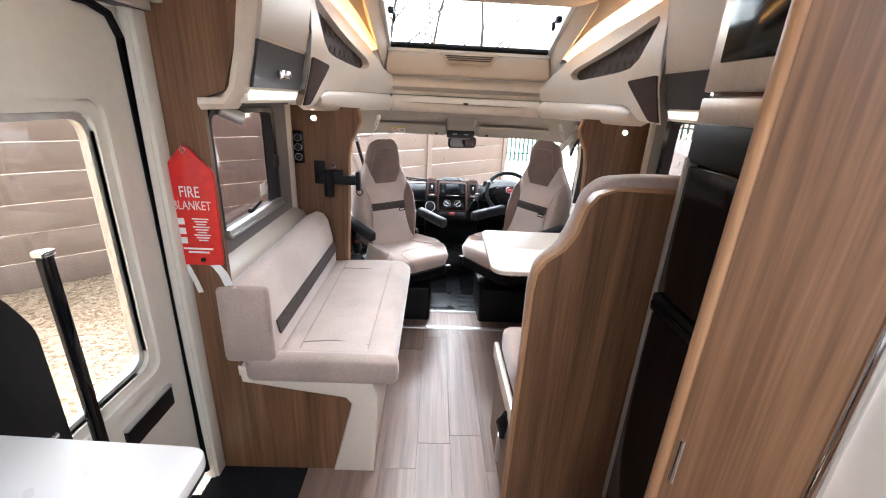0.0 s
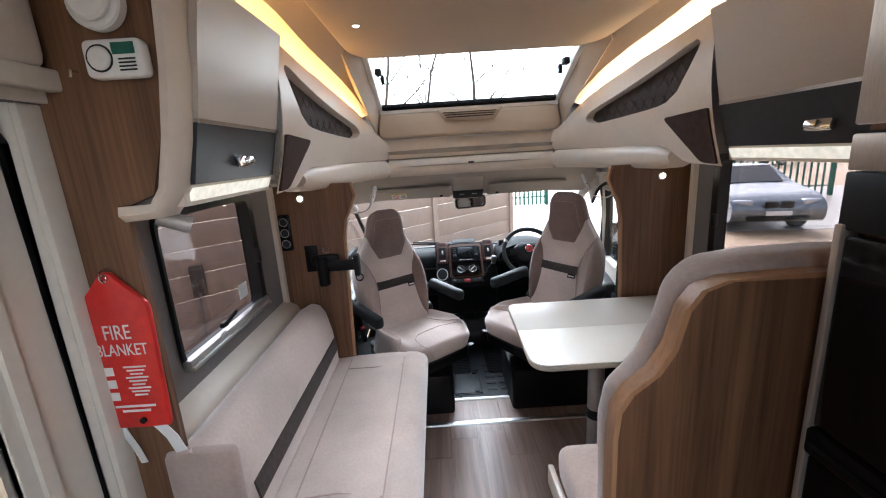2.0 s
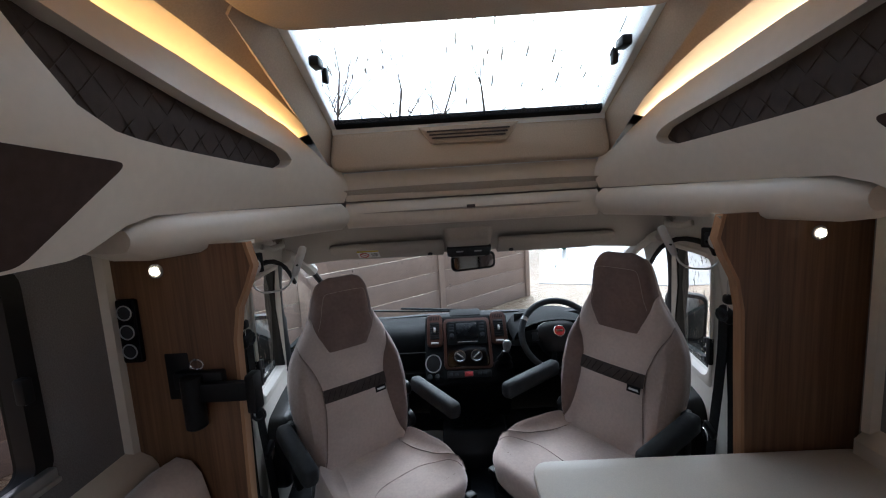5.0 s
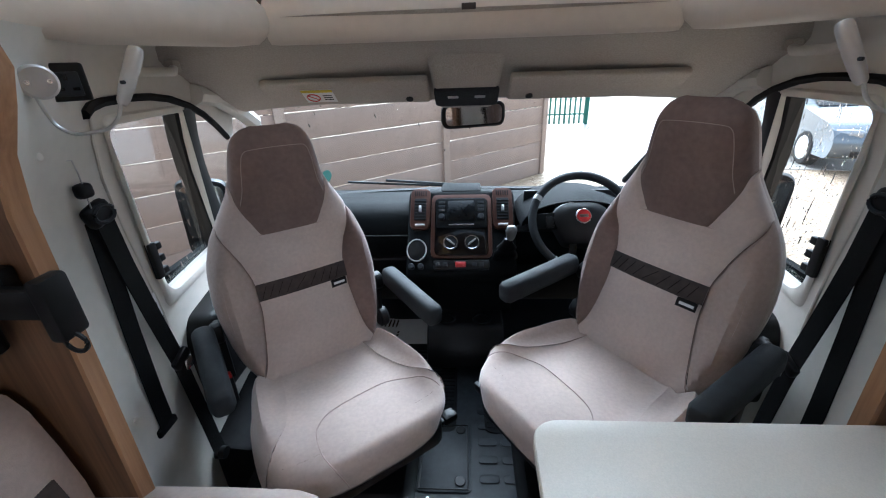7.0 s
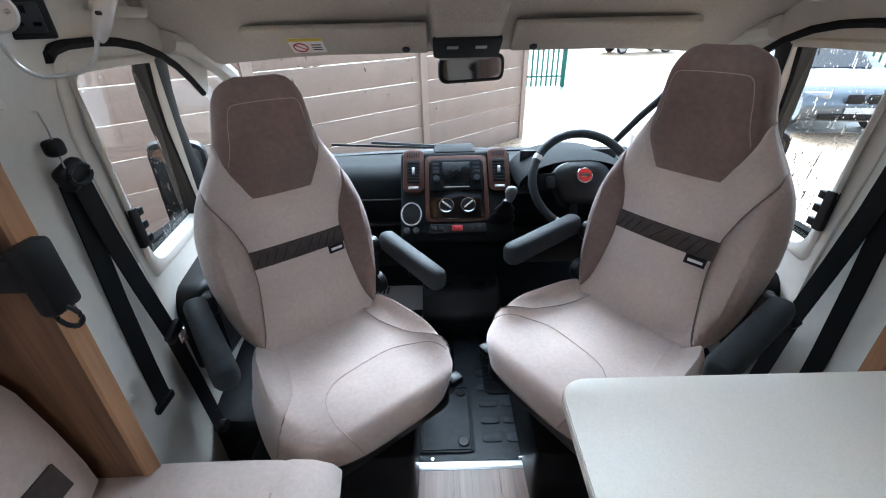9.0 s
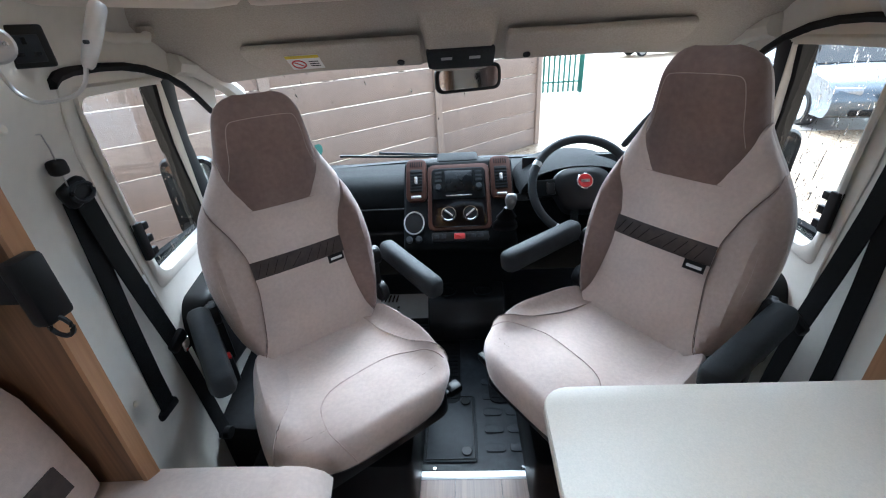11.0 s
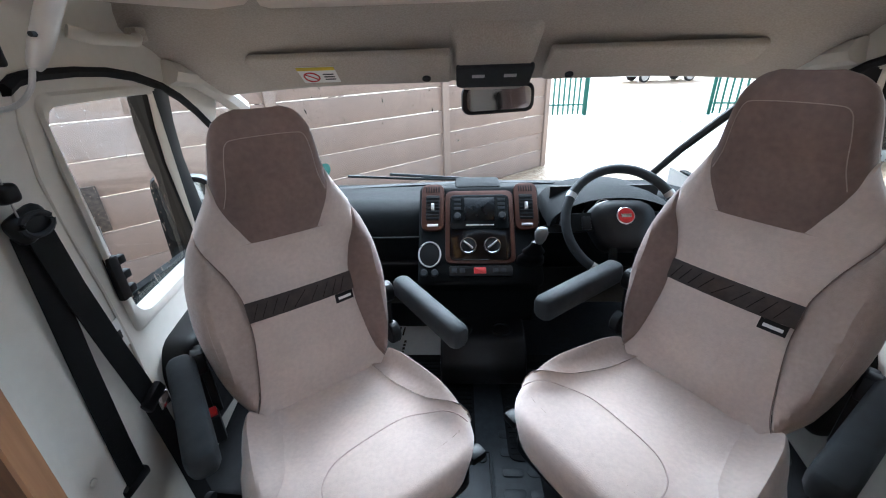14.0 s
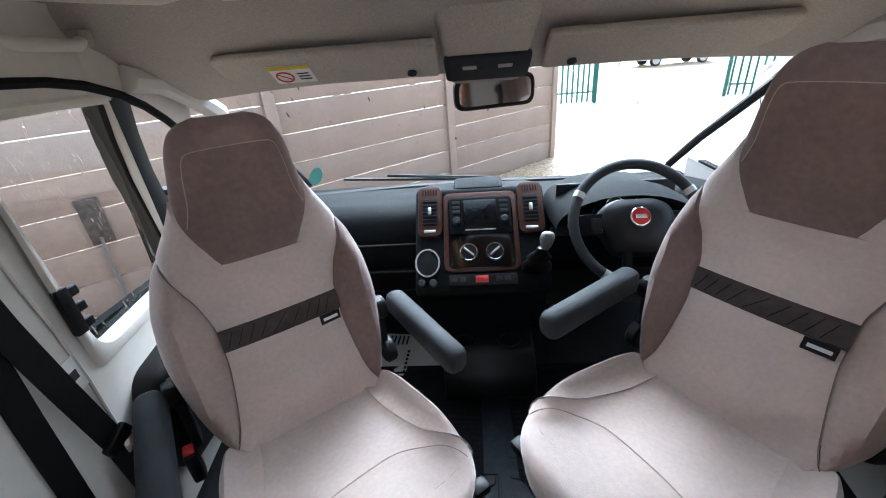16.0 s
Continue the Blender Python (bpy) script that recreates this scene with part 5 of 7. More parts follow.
cyl(bm, (0.386, 1.058, 1.05), 0.011, 2.1, n=12)
part("chrome_edge", bm, CHROME, wash, "bright chrome edge trim")
bm = B()
cyl(bm, (0.262, 1.180, 0.93), 0.006, 0.10, n=10)
part("hinge", bm, CHROME, wash, "small chrome hinge")
bm = B()
rbox(bm, (0.72, 0.23, 1.06), (0.66, 1.66, 2.12), 0)
solo("washroom_door", bm, CREAM, "plain cream washroom wall", "wall", kind="structure")

# ---- kitchen end by the door ----
kit = thing("kitchen_worktop", "white laminate kitchen worktop flap with rounded corner", "worktop")
bm = B()
prism(bm, fillet([(-1.056, 0.2), (-0.60, 0.2), (-0.615, 1.215), (-1.056, 1.235)], [0, 0, 0.035, 0]), "z", 0.872, 0.90, 0.004)
part("top", bm, WORKT, kit)
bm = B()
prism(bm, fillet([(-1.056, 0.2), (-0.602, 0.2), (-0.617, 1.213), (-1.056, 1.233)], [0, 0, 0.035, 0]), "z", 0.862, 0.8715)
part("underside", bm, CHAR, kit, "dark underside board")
cab = thing("kitchen_unit", "walnut kitchen base unit under the worktop", "cabinet")
bm = B()
prism(bm, [(-1.056, 0.2), (-0.64, 0.2), (-0.64, 0.95), (-1.056, 0.95)], "z", 0.0, 0.868)
part("body", bm, WOOD, cab)
bm = B()
ring = fillet([(-1.04, 1.32), (-0.93, 1.32), (-0.90, 1.60), (-1.04, 1.60)], 0.05)
loft(bm, [[(x, y, 0.0) for x, y in ring], [(x * 1.0, y, 0.06) for x, y in ring], [(-0.97 + (x + 0.97) * 1.12, 1.46 + (y - 1.46) * 1.1, 0.27) for x, y in ring], [(-0.97 + (x + 0.97) * 1.0, 1.46 + (y - 1.46) * 1.0, 0.27) for x, y in ring], [(-0.97 + (x + 0.97) * 0.85, 1.46 + (y - 1.46) * 0.88, 0.05) for x, y in ring]])
solo("waste_bin", bm, BLACK, "open black plastic bin on the floor", "bin")

# ---- entrance door ----
door = thing("door_1", "cream entrance door with a glazed upper half", "door", pose(-0.045, 0, 0), kind="structure")
xd = -1.085
DW = (1.18, 1.74, 0.69, 1.47)
bm = B()
for y, z, sy, sz in ((1.09, 0.895, 0.18, 1.68), (1.825, 0.895, 0.17, 1.68), (1.46, 0.3725, 0.56, 0.635), (1.46, 1.6025, 0.56, 0.265)):
    rbox(bm, (xd, y, z), (0.04, sy, sz), 0.0)
bmesh.ops.remove_doubles(bm, verts=bm.verts, dist=1e-4)
part("leaf", bm, DOORP, door)
for r0, r1, xx in ((0.06, 0.03, 0.026), (0.03, 0.0, 0.014)):
    bm = B()
    o = fillet([(DW[0] - r0, DW[2] - r0), (DW[1] + r0, DW[2] - r0), (DW[1] + r0, DW[3] + r0), (DW[0] - r0, DW[3] + r0)], 0.06)
    i = fillet([(DW[0] - r1, DW[2] - r1), (DW[1] + r1, DW[2] - r1), (DW[1] + r1, DW[3] + r1), (DW[0] - r1, DW[3] + r1)], 0.05)
    loft(bm, [[(xd + 0.018, *p) for p in o], [(xd + xx + 0.012, *p) for p in o], [(xd + xx + 0.012, *p) for p in i], [(xd - 0.0, *p) for p in i]], caps=False)
    part("window_frame", bm, DOORP, door)
bm = B()
i1 = fillet([(DW[0] + 0.002, DW[2] + 0.002), (DW[1] - 0.002, DW[2] + 0.002), (DW[1] - 0.002, DW[3] - 0.002), (DW[0] + 0.002, DW[3] - 0.002)], 0.05)
i2 = fillet([(DW[0] + 0.018, DW[2] + 0.018), (DW[1] - 0.018, DW[2] + 0.018), (DW[1] - 0.018, DW[3] - 0.018), (DW[0] + 0.018, DW[3] - 0.018)], 0.05)
loft(bm, [[(xd + 0.012, *p) for p in i1], [(xd + 0.012, *p) for p in i2], [(xd - 0.01, *p) for p in i2], [(xd - 0.01, *p) for p in i1]], caps=False)
part("glazing_bead", bm, ALU, door, "grey glazing bead")
bm = B()
rbox(bm, (xd, 1.46, 1.08), (0.004, 0.57, 0.79), 0)
pn = part("pane", bm, DOORG, door, "lightly tinted door window")
pn.visible_shadow = False
bm = B()
rbox(bm, (xd + 0.026, 1.69, 0.52), (0.012, 0.22, 0.075), 0.004)
part("door_pocket", bm, BLACK, door, "black pocket on the door")
bm = B()
rbox(bm, (xd + 0.028, 1.69, 0.562), (0.016, 0.22, 0.008), 0.002)
part("pocket_rim", bm, SATIN, door)
bm = B()
prism(bm, fillet([(1.02, 0.35), (1.37, 0.35), (1.37, 1.05), (1.31, 1.18), (1.02, 1.18)], [0, 0.02, 0.03, 0.06, 0]), "x", xd + 0.02, xd + 0.10, 0.006)
bn = part("door_bin", bm, BLACK, door, "dark grey storage bin on the door")
bm = B()
tube(bm, [(xd + 0.105, 1.20, 0.80), (xd + 0.105, 1.33, 0.80), (xd + 0.105, 1.33, 0.73), (xd + 0.105, 1.20, 0.73)], 0.008, 8)
part("latch", bm, CHROME, bn, "chrome latch handle")
bm = B()
rbox(bm, (xd + 0.075, 1.455, 0.90), (0.02, 0.028, 0.56), 0.004)
rl = part("grab_rail", bm, GLOSSB, door, "black grab rail with chrome end")
bm = B()
rbox(bm, (xd + 0.075, 1.455, 1.185), (0.03, 0.032, 0.014), 0.003)
part("rail_end", bm, CHROME, rl)
bm = B()
for y, w in ((1.905, 0.02),):
    loft(bm, [[(-1.056, y + 0.0, z), (-1.035, y + 0.004, z), (-1.03, y + 0.05, z), (-1.056, y + 0.058, z)] for z in (0.0, 1.76)])
rbox(bm, (-1.045, 1.40, 1.775), (0.05, 1.12, 0.06), 0.012)
rbox(bm, (-1.045, 1.944, 0.9), (0.016, 0.006, 1.75), 0.001)
part("frame", bm, DOORP, door, "cream plastic door frame")
bm = B()
tube(bm, [(-1.06, 1.90, 0.05), (-1.06, 1.90, 1.66), (-1.06, 1.87, 1.715), (-1.06, 1.80, 1.735), (-1.06, 1.0, 1.735)], 0.012, 8)
part("seal", bm, RUBBER, door, "black rubber door seal")
bm = B()
rbox(bm, (-1.03, 1.4, 1.95), (0.06, 1.1, 0.30), 0.03, 3)
for x, y, z, sx, sy, sz in ((-1.110, 1.9435, 0.87, 0.09, 0.063, 1.74), (-1.0975, 1.46, 1.771, 0.105, 1.05, 0.060)):
    fb = B()
    rbox(fb, (x, y, z), (sx, sy, sz), 0.004)
    solo("door_frame", fb, DOORP, "cream plastic frame of the entrance door", "door frame", kind="structure")
fb = B()
rbox(fb, (-1.025, 1.46, 1.785), (0.036, 1.05, 0.045), 0.008, 3)
solo("door_frame", fb, DOORP, "cream rail over the entrance door", "door frame", kind="structure")
solo("door_header", bm, CREAM, "cream locker moulding above the entrance door", "moulding", kind="structure")


for s in (-1, 1):
    bm = B()
    prism(bm, [(s * WX, 3.06), (s * (WX - 0.022), 3.06), (s * (WX - 0.018), 3.04), (s * WX, 3.03)], "z", 0.84, 1.475, 0.003)
    solo("trim_corner", bm, CREAM, "cream corner trim between wall and walnut panel", "trim", kind="structure")


# ---- windows of the lounge ----
def lounge_window(name, s, hole, label):
    m = thing(name, label, "window", kind="structure")
    y0, y1, z0, z1 = hole
    bm = B()
    o = fillet([(y0 - 0.004, z0 - 0.004), (y1 + 0.012, z0 - 0.004), (y1 + 0.012, z1 + 0.010), (y0 - 0.004, z1 + 0.010)], 0.05)
    i = fillet([(y0 + 0.008, z0 + 0.008), (y1 - 0.03, z0 + 0.008), (y1 - 0.03, z1 - 0.015), (y0 + 0.008, z1 - 0.015)], 0.04)
    loft(bm, [[(s * (WX + 0.04), *p) for p in o], [(s * (WX - 0.012), *p) for p in o], [(s * (WX - 0.012), *p) for p in i], [(s * (WX + 0.04), *p) for p in i]], caps=False)
    part("window_frame", bm, BLACK, m, "black window frame")
    bm = B()
    rbox(bm, (s * (WX - 0.016), (y0 + y1) / 2, z0 + 0.005), (0.03, y1 - y0, 0.035), 0.006)
    rbox(bm, (s * (WX - 0.03), (y0 + y1) / 2, z0 - 0.008), (0.014, y1 - y0, 0.014), 0.004)
    part("window_sill", bm, ALU, m, "grey aluminium blind rail")
    bm = B()
    rbox(bm, (s * (WX + 0.035), (y0 + y1) / 2, (z0 + z1) / 2), (0.006, y1 - y0, z1 - z0), 0)
    p = part("pane", bm, TINT, m, "tinted acrylic pane")
    p.visible_shadow = False
    for y in (y0 + 0.38 * (y1 - y0),):
        bm = B()
        rbox(bm, (s * (WX - 0.02), y, z0 + 0.045), (0.02, 0.035, 0.02), 0.005)
        tube(bm, [(s * (WX - 0.03), y, z0 + 0.05), (s * (WX - 0.045), y + 0.05, z0 + 0.075)], 0.007, 8)
        part("catch", bm, BLACK, m, "black window catch")
    bm = B()
    rbox(bm, (s * (WX - 0.02), y1 - 0.03, (z0 + z1) / 2 - 0.02), (0.025, 0.025, 0.06), 0.006)
    part("stay", bm, BLACK, m)
    bm = B()
    rbox(bm, (s * (WX + 0.030), y1 - 0.11, z0 + 0.085), (0.002, 0.07, 0.06), 0)
    part("sticker", bm, PAPER, m, "small white sticker")
    return m


lounge_window("window_1", -1, LWIN, "tinted lounge window above the sofa")
lounge_window("window_2", 1, RWIN, "tinted dinette window with black frame")


# ---- dashboard ----
dash = thing("dashboard", "black moulded dashboard with bronze-trimmed centre console", "dashboard", pose(0, 0, -0.03))


def band_x(bm, x0, x1, prof):
    prism(bm, prof, "x", x0, x1, 0.008, 2)


bm = B()
band_x(bm, -0.94, -0.245, fillet([(4.84, 0.40), (4.84, 0.74), (4.56, 0.795), (4.38, 0.815), (4.30, 0.79), (4.25, 0.71), (4.27, 0.60), (4.34, 0.50)], [0, 0.02, 0.04, 0.05, 0.05, 0.05, 0.05, 0.03]))
part("passenger_side", bm, DASH, dash, "grained black passenger dash", sharp=50)
bm = B()
rbox(bm, (-0.59, 4.243, 0.70), (0.62, 0.012, 0.006), 0.002)
part("glovebox_line", bm, BLACK, dash)
bm = B()
prism(bm, fillet([(4.36, 0.58), (4.36, 0.44), (4.30, 0.45), (4.27, 0.57)], 0.02), "x", -0.90, -0.27, 0.006)
part("lower_shelf", bm, BLACK, dash)
bm = B()
band_x(bm, 0.185, 0.94, fillet([(4.84, 0.40), (4.84, 0.74), (4.56, 0.79), (4.43, 0.80), (4.36, 0.75), (4.36, 0.55), (4.42, 0.45)], [0, 0.02, 0.04, 0.05, 0.05, 0.05, 0.03]))
part("driver_side", bm, DASH, dash, "grained black driver dash", sharp=50)

FACE = Matrix.Translation((-0.034, 4.065, 0.625)) @ Matrix.Rotation(radians(46), 4, "X")
stack = part("centre_console", prism(B(), fillet([(4.80, 0.30), (4.80, 0.76), (4.40, 0.872), (4.325, 0.886), (4.062, 0.618), (4.05, 0.585), (4.12, 0.52), (4.22, 0.30)], [0, 0.02, 0.03, 0.02, 0.02, 0.02, 0.03, 0]), "x", -0.275, 0.205, 0.012), DASH, dash, "black centre console", sharp=50)


def onface(name, x0, x1, y0, y1, z0, z1, mat, rad=0.01, parent=None, label="", bev=0.003):
    """A plate on the console's sloping face: x across, y up the slope, z out of it."""
    return part(name, prism(B(), fillet([(x0, y0), (x1, y0), (x1, y1), (x0, y1)], rad), "z", z0, z1, bev), mat, parent or stack, label, Matrix.Identity(4) if parent else FACE)


onface("bronze_surround", -0.135, 0.135, 0.04, 0.345, -0.02, 0.008, COPPER, 0.03, label="bronze console surround")
onface("fascia", -0.118, 0.118, 0.05, 0.325, -0.01, 0.014, GLOSSB, 0.025, label="gloss black fascia")
rad = onface("radio", -0.112, 0.112, 0.175, 0.318, 0.0, 0.020, DASH, 0.012, label="black touchscreen radio")
onface("screen", -0.062, 0.062, 0.208, 0.308, 0.015, 0.023, SCREEN, 0.004, rad, "dark touchscreen")
onface("cd_slot", -0.055, 0.055, 0.188, 0.193, 0.015, 0.0215, CHROME, 0.001, rad, bev=0.0005)
for s in (-1, 1):
    part("radio_knob", cyl(B(), (s * 0.087, 0.225, 0.028), 0.014, 0.02, n=18, bev=0.003), CHAR, rad)
    for k in range(3):
        onface("radio_button", s * 0.087 - 0.014, s * 0.087 + 0.014, 0.255 + 0.018 * k, 0.268 + 0.018 * k, 0.015, 0.023, CHAR, 0.002, rad, bev=0.001)
for s in (-1, 1):
    kn = part("heater_dial", cyl(B(), (s * 0.046, 0.105, 0.022), 0.033, 0.016, n=28, bev=0.003), BLACK, stack, "black heater dial with white scale", FACE)
    part("dial_ring", tube(B(), [(s * 0.046 + 0.030 * math.cos(a * math.pi / 14), 0.105 + 0.030 * math.sin(a * math.pi / 14), 0.030) for a in range(28)], 0.0025, 5, True), CHROME, kn, m=Matrix.Identity(4))
    kn.matrix_local = FACE
    part("dial_grip", rbox(B(), (s * 0.046, 0.105, 0.036), (0.006, 0.044, 0.012), 0.002, rot=Matrix.Rotation(radians(40 * s + 90), 4, "Z")), SATIN, kn, m=Matrix.Identity(4))
onface("switch_panel", -0.12, 0.12, -0.012, 0.028, -0.02, 0.012, BLACK, 0.01, label="black switch row")
onface("hazard_switch", -0.026, 0.020, -0.004, 0.022, 0.005, 0.016, REDP, 0.003, label="red hazard light switch")
for x in (-0.10, -0.07, 0.055, 0.085):
    onface("switch", x - 0.010, x + 0.010, 0.0, 0.018, 0.005, 0.0145, CHAR, 0.002, bev=0.001)
for s, xc in ((-1, -0.185), (1, 0.185)):
    v = onface("air_vent", xc - 0.045, xc + 0.045, 0.175, 0.375, -0.04, 0.012, COPPER, 0.03, label="bronze-framed air vent")
    onface("vent_mouth", xc - 0.028, xc + 0.028, 0.215, 0.325, 0.0, 0.0135, BLACK, 0.008, v)
    for k in range(7):
        onface("slat", xc - 0.026, xc + 0.026, 0.222 + 0.0145 * k, 0.226 + 0.0145 * k, 0.006, 0.018, CHAR, 0.001, v, bev=0.0005)
    onface("vent_tab", xc - 0.006, xc + 0.006, 0.255, 0.285, 0.012, 0.028, SATIN, 0.002, v)
    onface("vent_wheel", xc - 0.022, xc + 0.022, 0.188, 0.200, 0.006, 0.016, SATIN, 0.003, v)
    for k in range(6):
        onface("defrost_slot", xc - 0.028 + 0.010 * k, xc - 0.023 + 0.010 * k, 0.338, 0.362, 0.005, 0.0135, BLACK, 0.001, v, bev=0.0005)
cupm = part("cup_holder", tube(B(), [(-0.195 + 0.042 * math.cos(a * math.pi / 12), 0.075 + 0.05 * math.sin(a * math.pi / 12), 0.012) for a in range(24)], 0.0032, 6, True), SATIN, stack, "silver-rimmed cup holder", FACE)
onface("cup_well", -0.235, -0.155, 0.03, 0.12, -0.02, 0.010, BLACK, 0.03, cupm)
for x in (-0.215, -0.175):
    part("power_socket", cyl(B(), (x, 0.0, 0.012), 0.014, 0.02, n=16, bev=0.003), CHAR, stack, "round accessory socket", FACE)
part("pod_top", prism(B(), fillet([(-0.13, 4.33), (0.06, 4.33), (0.06, 4.47), (-0.13, 4.47)], 0.02), "z", 0.850, 0.889, 0.012), DASH, stack)

# gear lever and its gaiter
gear = thing("gear_lever", "black gear lever with a satin-topped knob", "gear lever")
part("gaiter", loft(B(), [[(0.155 + r * math.cos(a), y + 0.8 * r * math.sin(a), z) for a in [k * math.pi / 8 for k in range(16)]] for r, y, z in ((0.055, 4.11, 0.62), (0.05, 4.09, 0.65), (0.035, 4.06, 0.68), (0.042, 4.05, 0.695), (0.022, 4.02, 0.73), (0.016, 4.0, 0.755))]), BLACK, gear, sharp=70)
part("knob", loft(B(), [[(0.163 + r * math.cos(a), y + r * math.sin(a), z) for a in [k * math.pi / 8 for k in range(16)]] for r, y, z in ((0.012, 4.0, 0.75), (0.019, 3.985, 0.775), (0.023, 3.975, 0.80), (0.018, 3.968, 0.818), (0.005, 3.966, 0.824))]), GREYS, gear, "satin grey gear knob", sharp=70)
part("switch_plate", rbox(B(), (0.245, 4.16, 0.765), (0.07, 0.02, 0.03), 0.004, rot=Matrix.Rotation(radians(-30), 4, "X")), BLACK, dash)
part("lower_console", prism(B(), fillet([(4.02, 0.10), (4.02, 0.20), (4.10, 0.30), (4.3, 0.32), (4.3, 0.10)], 0.03), "x", -0.20, 0.16, 0.012), BLACK, dash, "low black console tray", sharp=50)
for x in (-0.11, 0.06):
    part("tray_cup", tube(B(), [(x + 0.04 * math.cos(a * math.pi / 10), 4.13 + 0.04 * math.sin(a * math.pi / 10), 0.318) for a in range(20)], 0.006, 6, True), DASH, dash)

# instrument binnacle
bm = B()
rings = []
for y, sc, zo in ((4.12, 1.0, 0.0), (4.20, 1.04, 0.008), (4.40, 1.0, 0.0), (4.50, 0.9, -0.02)):
    rings.append([(0.455 + 0.235 * sc * math.cos(a), y, 0.79 + zo + 0.11 * sc * math.sin(a)) for a in [math.pi * k / 16 for k in range(17)]])
loft(bm, rings, closed=False)
loft(bm, [rings[0], [(0.455 + (p[0] - 0.455) * 0.86, 4.16, 0.79 + (p[2] - 0.79) * 0.84) for p in rings[0]], [(0.455 + (p[0] - 0.455) * 0.84, 4.27, 0.79 + (p[2] - 0.79) * 0.82) for p in rings[0]]], closed=False)
binn = part("instrument_hood", bm, DASH, dash, "black instrument hood", sharp=60)
part("instrument_face", rbox(B(), (0.455, 4.275, 0.80), (0.42, 0.01, 0.20), 0.004), BLACK, binn)
for x, r in ((0.335, 0.05), (0.575, 0.05), (0.455, 0.032)):
    g = part("gauge", cyl(B(), (x, 4.266, 0.815), r, 0.008, "y", 26), GLOSSB, binn, "round dial gauge")
    part("gauge_ring", tube(B(), [(x + r * math.cos(a * math.pi / 14), 4.260, 0.815 + r * math.sin(a * math.pi / 14)) for a in range(28)], 0.003, 5, True), CHROME, g)
part("stalk", tube(B(), [(0.34, 4.10, 0.80), (0.25, 4.08, 0.82)], 0.009, 8), BLACK, dash)

# steering wheel
WH = Matrix.Translation((0.430, 3.985, 0.832)) @ Matrix.Rotation(radians(52), 4, "X")
wheel = thing("steering_wheel", "black leather steering wheel with a round red badge", "steering wheel", WH)
R = 0.188
part("rim", tube(B(), [(R * math.cos(a * math.pi / 24), R * math.sin(a * math.pi / 24), 0) for a in range(48)], 0.0165, 10, True), CHAR, wheel, "stitched black rim")
bm = B()
ring = fillet([(-0.07, -0.095), (0.07, -0.095), (0.115, 0.0), (0.105, 0.05), (0.06, 0.078), (-0.06, 0.078), (-0.105, 0.05), (-0.115, 0.0)], 0.03)
loft(bm, [[(x, y, -0.05) for x, y in ring], [(x, y, -0.01) for x, y in ring], [(x * 0.9, y * 0.9, 0.015) for x, y in ring], [(x * 0.5, y * 0.5, 0.024) for x, y in ring]])
part("hub", bm, BLACK, wheel, "dark moulded airbag hub", sharp=60)
for a0, a1, x in ((170, 190, -0.09), (350, 370, 0.09)):
    part("spoke", prism(B(), [(x * 0.8, 0.035), (x * 2.05, 0.03), (x * 2.05, -0.035), (x * 0.8, -0.03)], "z", -0.012, 0.004, 0.004), DASH, wheel)
    part("spoke_buttons", rbox(B(), (x * 1.35, -0.005, 0.006), (0.03, 0.045, 0.008), 0.003), BLACK, wheel)
for x in (-0.035, 0.035):
    part("spoke", prism(B(), [(x - 0.014, -0.05), (x + 0.014, -0.05), (x * 1.4 + 0.014, -0.182), (x * 1.4 - 0.014, -0.182)], "z", -0.012, 0.002, 0.004), DASH, wheel)
for ang in (150, 30, 235, 305):
    a = radians(ang)
    part("rim_insert", tube(B(), [(R * math.cos(a + k * 0.05), R * math.sin(a + k * 0.05), 0) for k in (-1, 0, 1)], 0.0175, 10), SATIN, wheel, "silver rim insert")
bd = part("badge", cyl(B(), (0, 0.012, 0.026), 0.030, 0.008, n=28, bev=0.002), CHROME, wheel, "chrome-ringed badge")
part("badge_face", cyl(B(), (0, 0.012, 0.030), 0.025, 0.004, n=28), REDP, bd, "plain red badge face")
part("badge_mark", rbox(B(), (0, 0.012, 0.0325), (0.032, 0.012, 0.001), 0), CHROME, bd)
col = part("column", tube(B(), [(0, 0, -0.03), (0, -0.02, -0.20)], 0.05, 16), DASH, wheel)

# ---- mirror, roof console, visors ----
mir = thing("rear_view_mirror", "black interior rear view mirror on the windscreen", "mirror", pose(0.02, 4.095, 1.218, 0, 0, 20))
ring = fillet([(-0.125, -0.045), (0.125, -0.045), (0.125, 0.045), (-0.125, 0.045)], 0.032)
part("housing", loft(B(), [[(x, 0, z) for x, z in ring], [(x, 0.012, z) for x, z in ring], [(x * 0.85, 0.035, z * 0.8) for x, z in ring]]), BLACK, mir)
part("mirror_glass", prism(B(), fillet([(-0.112, -0.034), (0.112, -0.034), (0.112, 0.034), (-0.112, 0.034)], 0.024), "y", -0.003, -0.001), MIRR, mir, "mirror glass")
part("stem", tube(B(), [(0, 0.02, 0.02), (-0.005, 0.03, 0.06), (-0.005, 0.03, 0.09)], 0.012, 8), BLACK, mir)
cons = thing("roof_console", "beige overhead console with dark map lights", "roof console")
rings = []
for k, h in ((1.22, 0.030), (1.10, 0.010), (1.0, -0.02), (0.96, -0.038), (0.88, -0.047)):
    rings.append([(-0.01 + x * k, 3.955 + y * (0.7 + 0.3 * k), 1.352 - y * 0.53 + h) for x, y in fillet([(-0.108, -0.105), (0.108, -0.105), (0.108, 0.105), (-0.108, 0.105)], 0.03)])
part("body", loft(B(), rings), HEADL, cons, sharp=70)
